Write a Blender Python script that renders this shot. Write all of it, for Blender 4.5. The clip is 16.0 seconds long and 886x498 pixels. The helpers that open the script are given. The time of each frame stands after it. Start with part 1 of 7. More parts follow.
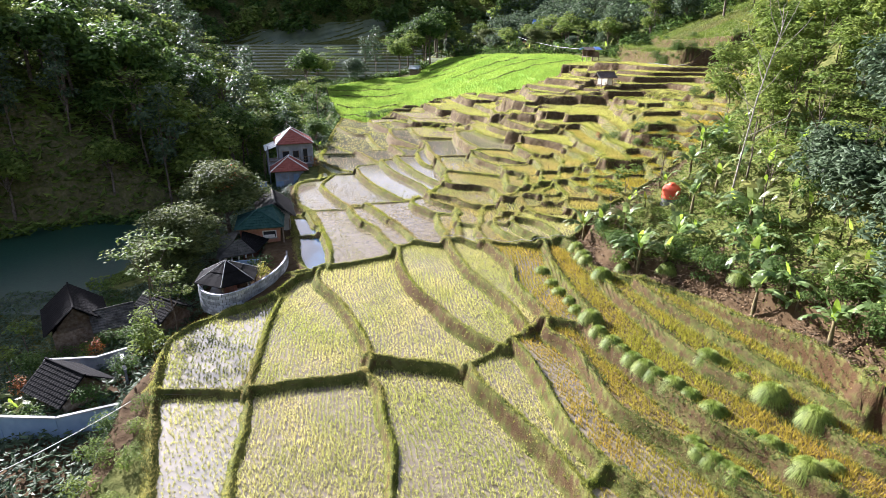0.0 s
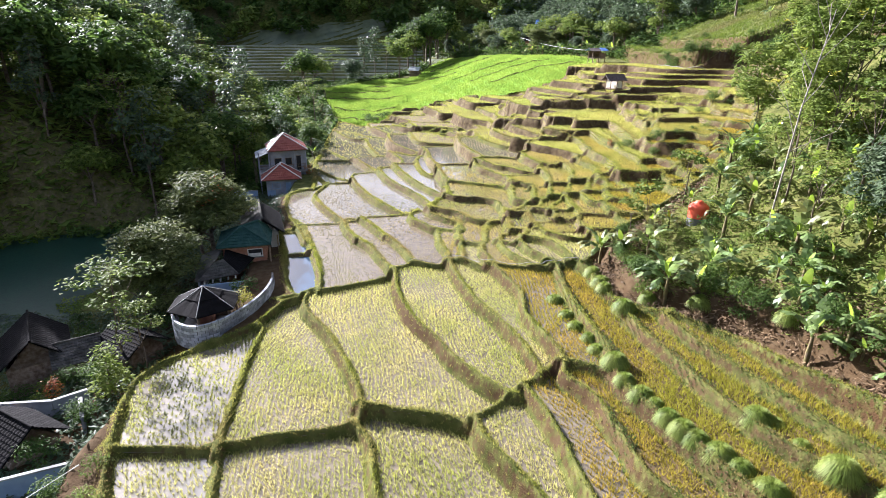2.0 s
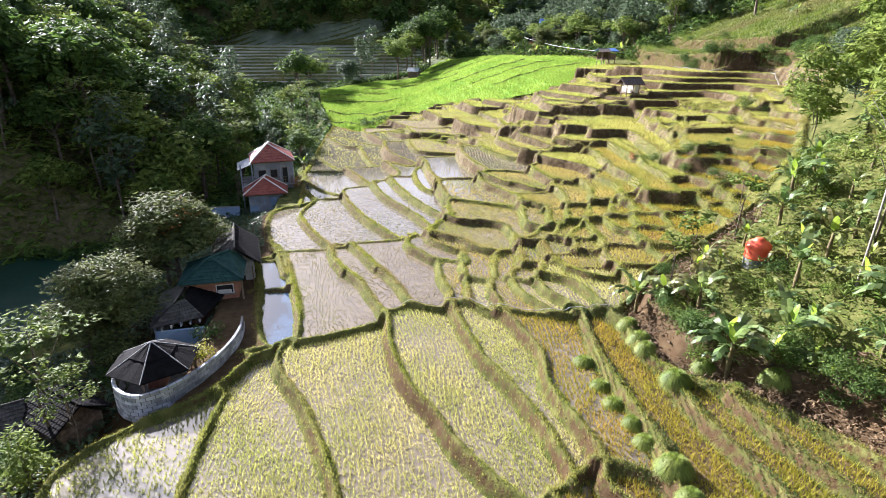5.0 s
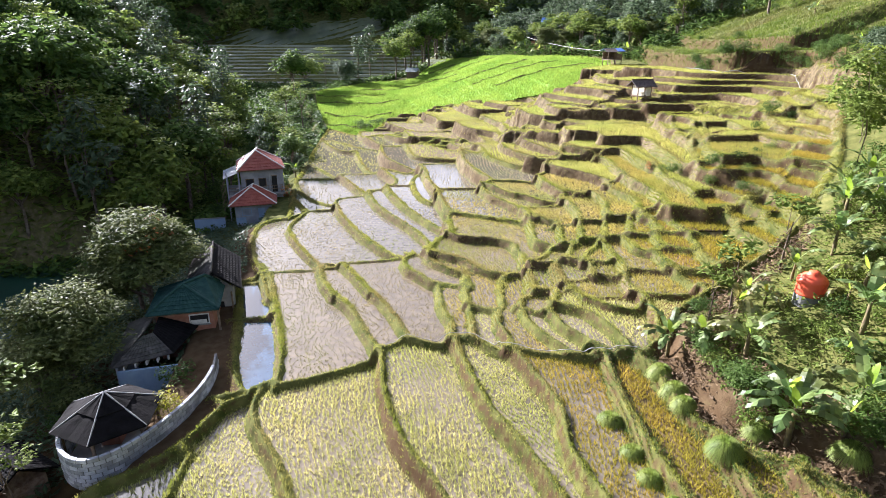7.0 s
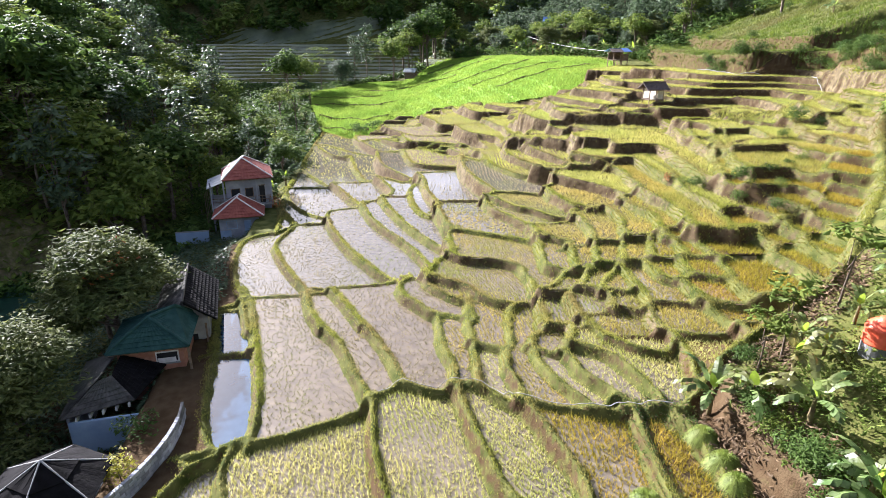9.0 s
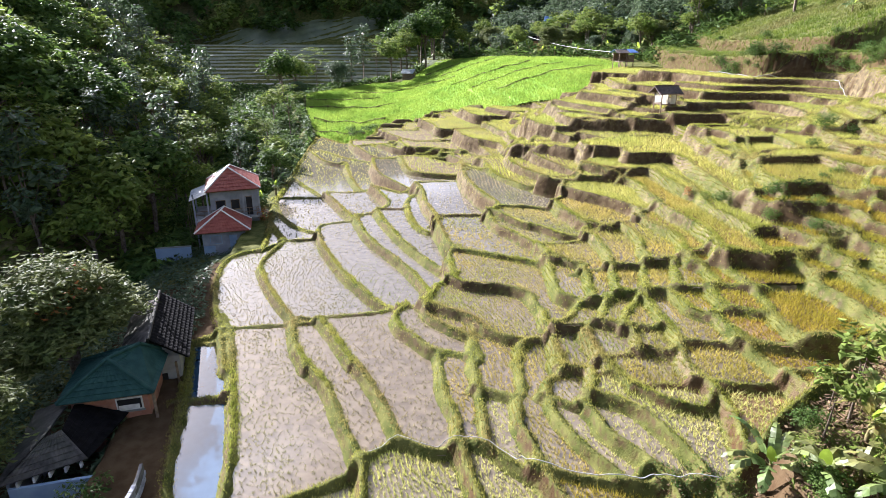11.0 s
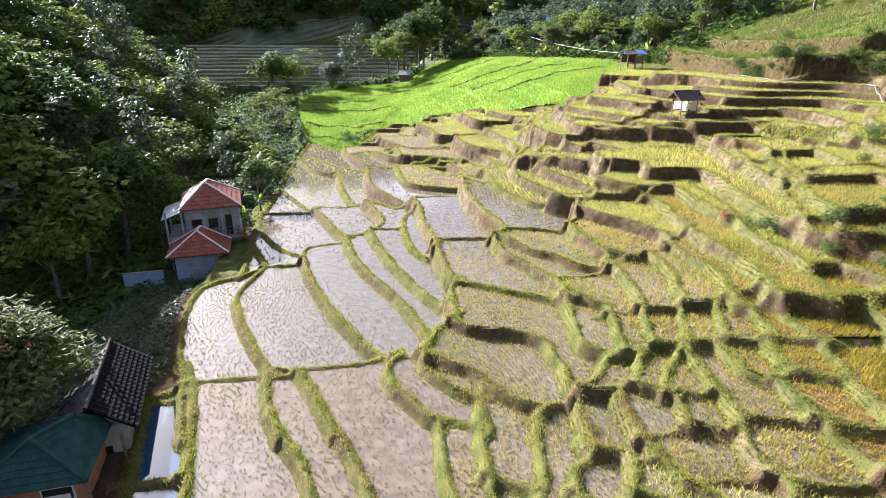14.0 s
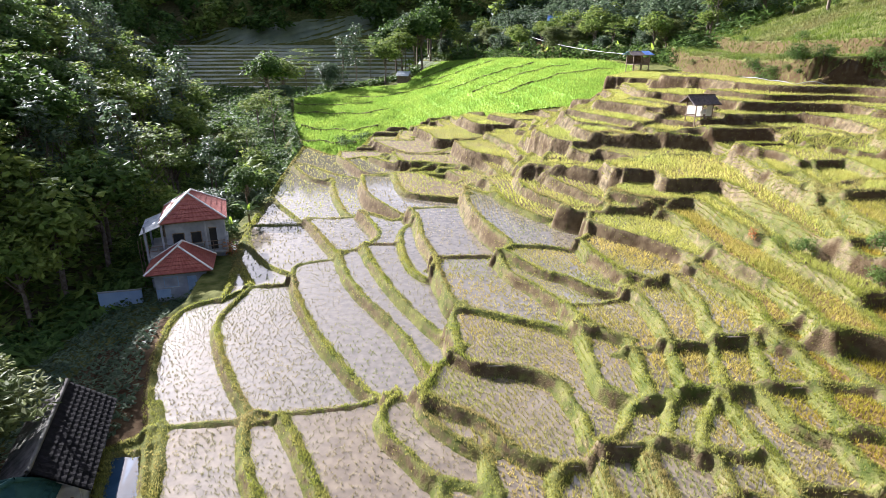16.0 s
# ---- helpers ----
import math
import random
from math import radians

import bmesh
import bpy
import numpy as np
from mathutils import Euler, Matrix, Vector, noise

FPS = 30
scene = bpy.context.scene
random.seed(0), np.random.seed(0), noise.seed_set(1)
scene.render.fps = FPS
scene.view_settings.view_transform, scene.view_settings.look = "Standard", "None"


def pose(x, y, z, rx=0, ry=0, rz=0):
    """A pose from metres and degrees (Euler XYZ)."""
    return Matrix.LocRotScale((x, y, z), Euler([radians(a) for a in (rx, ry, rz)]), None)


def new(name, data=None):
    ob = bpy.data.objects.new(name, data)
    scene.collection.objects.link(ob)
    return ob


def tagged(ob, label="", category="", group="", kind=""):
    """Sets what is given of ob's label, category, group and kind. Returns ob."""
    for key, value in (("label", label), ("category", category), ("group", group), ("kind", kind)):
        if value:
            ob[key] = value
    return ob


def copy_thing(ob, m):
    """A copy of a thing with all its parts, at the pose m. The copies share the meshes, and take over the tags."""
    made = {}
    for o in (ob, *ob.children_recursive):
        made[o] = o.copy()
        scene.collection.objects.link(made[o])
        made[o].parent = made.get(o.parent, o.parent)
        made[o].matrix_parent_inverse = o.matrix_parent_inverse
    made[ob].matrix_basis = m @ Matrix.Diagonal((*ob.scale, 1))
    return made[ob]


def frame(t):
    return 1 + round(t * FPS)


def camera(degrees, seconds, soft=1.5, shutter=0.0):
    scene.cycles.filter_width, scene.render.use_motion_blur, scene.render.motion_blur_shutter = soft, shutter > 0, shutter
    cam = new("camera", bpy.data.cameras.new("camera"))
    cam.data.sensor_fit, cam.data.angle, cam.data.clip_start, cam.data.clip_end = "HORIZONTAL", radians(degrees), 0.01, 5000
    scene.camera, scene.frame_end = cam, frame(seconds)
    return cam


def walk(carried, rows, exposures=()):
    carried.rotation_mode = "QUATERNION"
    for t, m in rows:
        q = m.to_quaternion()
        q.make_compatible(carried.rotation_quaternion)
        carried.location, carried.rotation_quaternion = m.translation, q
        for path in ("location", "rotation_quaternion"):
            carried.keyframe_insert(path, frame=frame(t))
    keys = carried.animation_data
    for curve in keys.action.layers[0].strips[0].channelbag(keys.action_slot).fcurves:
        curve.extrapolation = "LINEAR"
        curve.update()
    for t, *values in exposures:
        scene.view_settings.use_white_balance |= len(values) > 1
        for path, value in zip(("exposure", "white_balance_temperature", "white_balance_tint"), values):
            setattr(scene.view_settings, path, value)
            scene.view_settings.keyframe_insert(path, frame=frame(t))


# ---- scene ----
cam = camera(74.7, 16.0, soft=0.4)
METRES, EYE, TILT, LEAN, TURN = 32.0, 15.0, -20.6, 0.0, 0.0
ROWS = [
    (0.0, 0.0, 0.0, 0.0, -0.0, 0.0, 0.0),
    (0.5, -0.0001, 0.026, 0.0095, 0.02, 0.01, 0.0),
    (1.0, -0.0002, 0.0567, 0.0211, 0.04, 0.01, -0.01),
    (1.5, -0.0009, 0.089, 0.0335, 0.04, 0.01, -0.02),
    (2.0, -0.0013, 0.1225, 0.0459, 0.05, 0.04, -0.03),
    (2.5, -0.0021, 0.1561, 0.0586, 0.05, 0.02, -0.03),
    (3.0, -0.0034, 0.1895, 0.0708, 0.04, 0.02, -0.05),
    (3.5, -0.0041, 0.2225, 0.0832, 0.04, 0.01, -0.06),
    (4.0, -0.0046, 0.2556, 0.0952, 0.03, 0.02, -0.05),
    (6.5, -0.0075, 0.4163, 0.1536, -0.04, -0.02, -0.01),
    (7.0, -0.0083, 0.4473, 0.1652, -0.07, -0.04, -0.01),
    (7.5, -0.0092, 0.4784, 0.1766, -0.11, -0.05, -0.01),
    (8.0, -0.0098, 0.5094, 0.1885, -0.14, -0.08, -0.01),
    (8.5, -0.0107, 0.5397, 0.1998, -0.19, -0.08, -0.01),
    (9.0, -0.0113, 0.5692, 0.2114, -0.22, -0.11, 0.01),
    (11.5, -0.0143, 0.7089, 0.2658, -0.38, -0.12, 0.1),
    (12.0, -0.0147, 0.735, 0.2763, -0.39, -0.13, 0.12),
    (12.5, -0.0156, 0.7605, 0.2864, -0.44, -0.15, 0.12),
    (13.0, -0.0163, 0.786, 0.296, -0.47, -0.14, 0.15),
    (13.5, -0.017, 0.8115, 0.3056, -0.5, -0.15, 0.17),
    (14.0, -0.0175, 0.8366, 0.3149, -0.54, -0.15, 0.18),
    (14.5, -0.0183, 0.8617, 0.3242, -0.58, -0.15, 0.19),
    (15.0, -0.0187, 0.8867, 0.3334, -0.61, -0.15, 0.2),
    (15.5, -0.019, 0.9112, 0.343, -0.65, -0.16, 0.21),
    (16.0, -0.0198, 0.9357, 0.352, -0.69, -0.14, 0.21),
]
walk(cam, [(t, pose(0, 0, EYE, TILT, LEAN, TURN) @ pose(METRES * x, METRES * y, METRES * z, 90 + pitch, roll, yaw)) for t, x, y, z, yaw, pitch, roll in ROWS])

# ---- world, sun and exposure ----
SUN_EL = radians(25.0)
SUN_DIR = Vector((-0.69, 0.724, 0)).normalized() * math.cos(SUN_EL) + Vector((0, 0, math.sin(SUN_EL)))
world = bpy.data.worlds.new("world")
scene.world = world
world.use_nodes = True
wn = world.node_tree.nodes
wn.clear()
sky = wn.new("ShaderNodeTexSky")
sky.sky_type, sky.sun_disc = "NISHITA", False
sky.sun_elevation, sky.sun_rotation = SUN_EL, math.atan2(SUN_DIR.x, SUN_DIR.y)
sky.air_density, sky.dust_density, sky.ozone_density = 1.0, 7.0, 3.0
bg = wn.new("ShaderNodeBackground")
bg.inputs["Strength"].default_value = 0.034
wout = wn.new("ShaderNodeOutputWorld")
# scattered fair-weather clouds
wl = world.node_tree.links
wtc = wn.new("ShaderNodeTexCoord")
wmap = wn.new("ShaderNodeMapping")
wmap.inputs["Scale"].default_value = (1.0, 1.0, 2.6)
wl.new(wtc.outputs["Generated"], wmap.inputs["Vector"])
wnoise = wn.new("ShaderNodeTexNoise")
wnoise.inputs["Scale"].default_value, wnoise.inputs["Detail"].default_value = 2.6, 7.0
wl.new(wmap.outputs["Vector"], wnoise.inputs["Vector"])
wramp = wn.new("ShaderNodeMapRange")
wramp.inputs["From Min"].default_value, wramp.inputs["From Max"].default_value, wramp.inputs["To Max"].default_value = 0.52, 0.7, 0.8
wl.new(wnoise.outputs["Fac"], wramp.inputs["Value"])
wcloud = wn.new("ShaderNodeMixRGB")
wcloud.inputs["Color2"].default_value = (19.0, 19.3, 20.0, 1)
wl.new(wramp.outputs["Result"], wcloud.inputs["Fac"])
wl.new(sky.outputs[0], wcloud.inputs["Color1"])
wl.new(wcloud.outputs["Color"], bg.inputs[0])
world.node_tree.links.new(bg.outputs[0], wout.inputs[0])
sun = new("sun", bpy.data.lights.new("sun", "SUN"))
sun.data.energy, sun.data.angle, sun.data.color = 5.0, radians(0.6), (1.0, 0.93, 0.84)
sun.matrix_world = Matrix.Translation((0, 0, 80)) @ SUN_DIR.to_track_quat("Z", "Y").to_matrix().to_4x4()
scene.view_settings.exposure = 2.2
scene.view_settings.use_white_balance = True
scene.view_settings.white_balance_temperature, scene.view_settings.white_balance_tint = 5650, 18

# ---- materials ----
def mat(name, c1, c2, scale=3.0, rough=0.8, bump=0.3, bump_scale=None, translucent=0.0, metallic=0.0, spec=0.3, rnd="none", c3=None, detail=6.0):
    """A procedural surface: two noises mix c1 and c2 (and c3 in patches), a finer one gives relief. rnd: 'island' or 'object' varies the brightness."""
    m = bpy.data.materials.new(name)
    m.use_nodes = True
    nt = m.node_tree
    n, l = nt.nodes, nt.links
    bsdf = n["Principled BSDF"]
    out = n["Material Output"]
    geo = n.new("ShaderNodeNewGeometry")
    tex = n.new("ShaderNodeTexNoise")
    tex.inputs["Scale"].default_value, tex.inputs["Detail"].default_value = scale, detail
    l.new(geo.outputs["Position"], tex.inputs["Vector"])
    ramp = n.new("ShaderNodeValToRGB")
    ramp.color_ramp.elements[0].position, ramp.color_ramp.elements[1].position = 0.35, 0.65
    ramp.color_ramp.elements[0].color, ramp.color_ramp.elements[1].color = (*c1, 1), (*c2, 1)
    l.new(tex.outputs["Fac"], ramp.inputs["Fac"])
    colour = ramp.outputs["Color"]
    if c3:
        big = n.new("ShaderNodeTexNoise")
        big.inputs["Scale"].default_value, big.inputs["Detail"].default_value = scale * 0.17, 4.0
        l.new(geo.outputs["Position"], big.inputs["Vector"])
        r2 = n.new("ShaderNodeValToRGB")
        r2.color_ramp.elements[0].position, r2.color_ramp.elements[1].position = 0.45, 0.66
        l.new(big.outputs["Fac"], r2.inputs["Fac"])
        mix = n.new("ShaderNodeMixRGB")
        mix.inputs["Color2"].default_value = (*c3, 1)
        l.new(r2.outputs["Color"], mix.inputs["Fac"])
        l.new(colour, mix.inputs["Color1"])
        colour = mix.outputs["Color"]
    if rnd != "none":
        src = geo.outputs["Random Per Island"] if rnd == "island" else n.new("ShaderNodeObjectInfo").outputs["Random"]
        mr = n.new("ShaderNodeMapRange")
        mr.inputs["To Min"].default_value, mr.inputs["To Max"].default_value = 0.6, 1.35
        l.new(src, mr.inputs["Value"])
        hsv = n.new("ShaderNodeHueSaturation")
        l.new(mr.outputs["Result"], hsv.inputs["Value"])
        l.new(colour, hsv.inputs["Color"])
        colour = hsv.outputs["Color"]
    l.new(colour, bsdf.inputs["Base Color"])
    bsdf.inputs["Roughness"].default_value, bsdf.inputs["Metallic"].default_value = rough, metallic
    bsdf.inputs["Specular IOR Level"].default_value = spec
    if bump:
        fine = n.new("ShaderNodeTexNoise")
        fine.inputs["Scale"].default_value, fine.inputs["Detail"].default_value = bump_scale or scale * 4, 8.0
        l.new(geo.outputs["Position"], fine.inputs["Vector"])
        b = n.new("ShaderNodeBump")
        b.inputs["Strength"].default_value, b.inputs["Distance"].default_value = bump, 0.05
        l.new(fine.outputs["Fac"], b.inputs["Height"])
        l.new(b.outputs["Normal"], bsdf.inputs["Normal"])
    if translucent:
        tr = n.new("ShaderNodeBsdfTranslucent")
        l.new(colour, tr.inputs["Color"])
        ms = n.new("ShaderNodeMixShader")
        ms.inputs["Fac"].default_value = translucent
        l.new(bsdf.outputs[0], ms.inputs[1])
        l.new(tr.outputs[0], ms.inputs[2])
        l.new(ms.outputs[0], out.inputs["Surface"])
    return m


def ground_material():
    """Soil and short grass: the 'cover' attribute says how much grass grows at a place."""
    m = mat("soil_and_grass", (0.065, 0.051, 0.029), (0.195, 0.157, 0.09), 2.2, 0.95, 0.8, 14.0, spec=0.06)
    n, l = m.node_tree.nodes, m.node_tree.links
    bsdf = n["Principled BSDF"]
    soil = bsdf.inputs["Base Color"].links[0].from_socket
    geo = n.new("ShaderNodeNewGeometry")
    t = n.new("ShaderNodeTexNoise")
    t.inputs["Scale"].default_value, t.inputs["Detail"].default_value = 1.3, 8.0
    l.new(geo.outputs["Position"], t.inputs["Vector"])
    r = n.new("ShaderNodeValToRGB")
    r.color_ramp.elements[0].position, r.color_ramp.elements[1].position = 0.3, 0.7
    r.color_ramp.elements[0].color, r.color_ramp.elements[1].color = (0.042, 0.055, 0.011, 1), (0.14, 0.138, 0.042, 1)
    l.new(t.outputs["Fac"], r.inputs["Fac"])
    at = n.new("ShaderNodeAttribute")
    at.attribute_name = "cover"
    t2 = n.new("ShaderNodeTexNoise")
    t2.inputs["Scale"].default_value, t2.inputs["Detail"].default_value = 3.5, 6.0
    l.new(geo.outputs["Position"], t2.inputs["Vector"])
    add = n.new("ShaderNodeMath")
    add.operation = "ADD"
    l.new(at.outputs["Fac"], add.inputs[0])
    l.new(t2.outputs["Fac"], add.inputs[1])
    r2 = n.new("ShaderNodeMapRange")
    r2.inputs["From Min"].default_value, r2.inputs["From Max"].default_value = 0.85, 1.15
    l.new(add.outputs[0], r2.inputs["Value"])
    mix = n.new("ShaderNodeMixRGB")
    l.new(r2.outputs["Result"], mix.inputs["Fac"])
    l.new(soil, mix.inputs["Color1"])
    l.new(r.outputs["Color"], mix.inputs["Color2"])
    # 'red' mixes in dark brown, for soil and for shade put into colour
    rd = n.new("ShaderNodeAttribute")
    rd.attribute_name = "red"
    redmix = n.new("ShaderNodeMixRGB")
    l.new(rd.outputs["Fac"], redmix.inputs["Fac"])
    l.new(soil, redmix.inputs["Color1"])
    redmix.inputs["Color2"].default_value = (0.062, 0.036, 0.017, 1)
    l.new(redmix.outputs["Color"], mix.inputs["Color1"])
    l.new(mix.outputs["Color"], bsdf.inputs["Base Color"])
    return m


def water_material(name, c1, c2, rough=0.06, ripple=0.12):
    m = mat(name, c1, c2, 2.6, rough, ripple, 5.0, spec=0.5)
    m.node_tree.nodes["Principled BSDF"].inputs["IOR"].default_value = 1.55
    return m


M_GROUND = ground_material()
M_MUDWATER = water_material("muddy_water", (0.13, 0.105, 0.075), (0.2, 0.165, 0.12), 0.14, 0.05)
M_SILTWATER = water_material("silty_bright_water", (0.118, 0.093, 0.064), (0.188, 0.15, 0.1), 0.08, 0.04)
M_BROWNWATER = water_material("brown_paddy_water", (0.13, 0.08, 0.035), (0.21, 0.135, 0.06), 0.16, 0.08)
# pond water: the blue of the reflected sky is put into the base colour
M_SKYBLUEWATER = water_material("sky_tinted_water", (0.025, 0.055, 0.1), (0.035, 0.07, 0.12), 0.02, 0.015)
M_SILTWATER.node_tree.nodes["Principled BSDF"].inputs["IOR"].default_value = 1.85
M_CLEARMUD = water_material("clear_flooded_mud", (0.11, 0.095, 0.075), (0.18, 0.155, 0.12), 0.06, 0.03)
M_CLEARMUD.node_tree.nodes["Principled BSDF"].inputs["IOR"].default_value = 2.0
M_SKYBLUEWATER.node_tree.nodes["Principled BSDF"].inputs["IOR"].default_value = 2.0
M_GREENWATER = water_material("pond_weed_water", (0.008, 0.035, 0.022), (0.012, 0.05, 0.028), 0.45, 0.2)
M_RICE = mat("rice_blades", (0.3, 0.25, 0.03), (0.42, 0.31, 0.05), 0.8, 0.8, 0, translucent=0.5, rnd="island", c3=(0.3, 0.29, 0.035), spec=0.1)
M_RICEPALE = mat("pale_rice_blades", (0.42, 0.42, 0.12), (0.58, 0.53, 0.2), 0.5, 0.7, 0, translucent=0.5, rnd="island", c3=(0.38, 0.42, 0.08))
M_RICEHIGH = mat("high_rice_blades", (0.35, 0.36, 0.065), (0.47, 0.45, 0.11), 0.7, 0.7, 0, translucent=0.5, rnd="island", c3=(0.36, 0.4, 0.08))
M_RICEMID = mat("olive_rice_blades", (0.33, 0.28, 0.06), (0.46, 0.37, 0.09), 0.7, 0.7, 0, translucent=0.5, rnd="island", c3=(0.26, 0.28, 0.06))
M_SEEDLING = mat("seedling_blades", (0.23, 0.2, 0.1), (0.36, 0.31, 0.15), 0.7, 0.7, 0, translucent=0.4, rnd="island", c3=(0.24, 0.26, 0.08))
M_RICEUP = mat("upper_rice_blades", (0.33, 0.29, 0.05), (0.45, 0.37, 0.085), 0.7, 0.7, 0, translucent=0.5, rnd="island", c3=(0.31, 0.32, 0.06))
M_RICEFAR = mat("lush_rice_blades", (0.24, 0.37, 0.055), (0.35, 0.46, 0.08), 0.15, 0.9, 0, translucent=0.4, rnd="island", spec=0.05)
M_HILLGRASS = mat("hill_grass", (0.09, 0.14, 0.014), (0.17, 0.22, 0.03), 0.5, 0.6, 0, translucent=0.45, rnd="island", c3=(0.17, 0.16, 0.05))
M_GRASS = mat("bank_grass", (0.2, 0.235, 0.03), (0.36, 0.345, 0.08), 0.9, 0.7, 0, translucent=0.5, rnd="island", c3=(0.3, 0.24, 0.09), spec=0.1)
M_LUSH = mat("lush_rice_canopy", (0.17, 0.31, 0.03), (0.27, 0.41, 0.05), 0.5, 0.9, 0.8, 6.0, c3=(0.16, 0.34, 0.03))
M_FARFIELD = mat("far_wet_fields", (0.09, 0.11, 0.06), (0.16, 0.18, 0.1), 0.3, 0.35, 0.3, 3.0, spec=0.5)
M_LEAF = mat("broad_leaves", (0.05, 0.095, 0.02), (0.11, 0.17, 0.035), 0.6, 0.6, 0, translucent=0.4, rnd="island", spec=0.12)
M_LEAFLIGHT = mat("light_leaves", (0.11, 0.17, 0.03), (0.22, 0.27, 0.055), 0.5, 0.6, 0, translucent=0.45, rnd="island", spec=0.12)
M_LEAFDARK = mat("dark_leaves", (0.065, 0.1, 0.05), (0.115, 0.155, 0.08), 0.4, 0.5, 0, translucent=0.35, rnd="island", spec=0.15)
M_BANANA = mat("banana_leaf", (0.09, 0.16, 0.04), (0.2, 0.27, 0.09), 1.5, 0.38, 0.4, 9.0, translucent=0.45, rnd="island", spec=0.5, c3=(0.22, 0.2, 0.06))
M_BANANANEW = mat("young_banana_leaf", (0.28, 0.42, 0.04), (0.38, 0.5, 0.06), 1.5, 0.4, 0, translucent=0.55)
M_STALK = mat("banana_stalk", (0.16, 0.14, 0.05), (0.1, 0.07, 0.04), 5.0, 0.7, 0.4)
M_CLUMP = mat("clump_grass", (0.17, 0.245, 0.038), (0.29, 0.345, 0.075), 1.2, 0.55, 0, translucent=0.4, rnd="island")
M_BARK = mat("bark", (0.09, 0.065, 0.045), (0.2, 0.16, 0.12), 4.0, 0.9, 0.7)
M_PALEBARK = mat("pale_bark", (0.2, 0.17, 0.14), (0.34, 0.3, 0.25), 5.0, 0.9, 0.5)
M_DRY = mat("dry_leaves", (0.1, 0.065, 0.035), (0.22, 0.15, 0.08), 2.0, 0.8, 0, translucent=0.2, rnd="island")
M_RUST = mat("rust_leaves", (0.35, 0.09, 0.03), (0.4, 0.2, 0.05), 2.0, 0.6, 0, translucent=0.3, rnd="island")
M_YELLOWLEAF = mat("golden_leaves", (0.25, 0.26, 0.02), (0.4, 0.36, 0.04), 2.0, 0.6, 0, translucent=0.4, rnd="island")
M_REDTILE = mat("red_roof_tiles", (0.22, 0.05, 0.035), (0.3, 0.09, 0.06), 2.5, 0.6, 0.4)
M_GREENTILE = mat("green_roof_tiles", (0.018, 0.05, 0.045), (0.03, 0.075, 0.065), 2.5, 0.8, 0.5, spec=0.12)
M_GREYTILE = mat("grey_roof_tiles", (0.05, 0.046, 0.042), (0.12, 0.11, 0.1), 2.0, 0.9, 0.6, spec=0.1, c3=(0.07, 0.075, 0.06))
# near-black roofing; on single slopes it puts shade into the colour
M_DARKROOF = mat("near_black_roofing", (0.004, 0.004, 0.004), (0.01, 0.009, 0.01), 3.0, 0.9, 0.4, spec=0.08)
M_RIDGE = mat("white_ridge_caps", (0.6, 0.58, 0.55), (0.75, 0.73, 0.7), 4.0, 0.6, 0.2)
M_PLASTER = mat("grey_plaster", (0.22, 0.23, 0.26), (0.33, 0.34, 0.37), 1.5, 0.85, 0.3, c3=(0.14, 0.15, 0.17))
M_BLUEWALL = mat("pale_blue_paint_and_shade", (0.2, 0.28, 0.4), (0.28, 0.37, 0.48), 1.5, 0.8, 0.25, c3=(0.22, 0.3, 0.42))
M_BLOCK = mat("whitewashed_blocks", (0.34, 0.35, 0.39), (0.55, 0.56, 0.6), 3.0, 0.9, 0.5, rnd="object", c3=(0.2, 0.21, 0.24))
M_MORTAR = mat("mortar", (0.1, 0.1, 0.1), (0.17, 0.17, 0.17), 4.0, 0.95, 0.4)
M_BRICKWALL = mat("salmon_brick_wall", (0.32, 0.14, 0.09), (0.42, 0.21, 0.14), 3.0, 0.9, 0.4)
M_CONCRETE = mat("stained_concrete", (0.25, 0.25, 0.25), (0.4, 0.4, 0.39), 1.5, 0.9, 0.4, c3=(0.14, 0.14, 0.13))
M_WOOD = mat("weathered_wood", (0.12, 0.08, 0.05), (0.24, 0.18, 0.13), 5.0, 0.85, 0.5)
M_BAMBOO = mat("woven_bamboo", (0.78, 0.75, 0.68), (0.88, 0.86, 0.8), 6.0, 0.8, 0.4, translucent=0.5)
M_THATCH = mat("dark_thatch", (0.07, 0.055, 0.05), (0.14, 0.11, 0.1), 5.0, 0.9, 0.7)
M_ZINC = mat("zinc_sheet", (0.42, 0.45, 0.48), (0.6, 0.62, 0.64), 2.0, 0.4, 0.2, metallic=0.3)
M_BLUESHEET = mat("blue_sheet", (0.08, 0.16, 0.42), (0.12, 0.24, 0.55), 2.0, 0.4, 0.2)
# near-black for panes and doorways: the dark inside put into colour
M_DARK = mat("opening_shade", (0.012, 0.012, 0.014), (0.02, 0.02, 0.022), 2.0, 0.6, 0)
M_TANK = mat("red_tank_plastic", (0.75, 0.09, 0.04), (0.85, 0.14, 0.06), 2.0, 0.45, 0.15)
M_CABLE = mat("pale_cable", (0.55, 0.53, 0.5), (0.65, 0.63, 0.6), 4.0, 0.6, 0)
M_WETSOIL = mat("wet_paddy_soil", (0.08, 0.055, 0.025), (0.15, 0.1, 0.045), 1.4, 0.75, 0.5, 9.0)
M_LEAFPALE = mat("pale_glossy_leaves", (0.09, 0.12, 0.035), (0.19, 0.21, 0.07), 0.7, 0.6, 0, translucent=0.4, rnd="island", spec=0.1)

# ---- the lie of the land ----
def step(a, b, v):
    t = np.clip((v - a) / (b - a), 0, 1)
    return t * t * (3 - 2 * t)


SLOPE = (0.3, 1.087, -0.452, 0.038, -0.005, 3.685, 1.379, -0.071, -0.014, 1.245, -0.577, 0.278, -0.523, -0.711, 0.493)


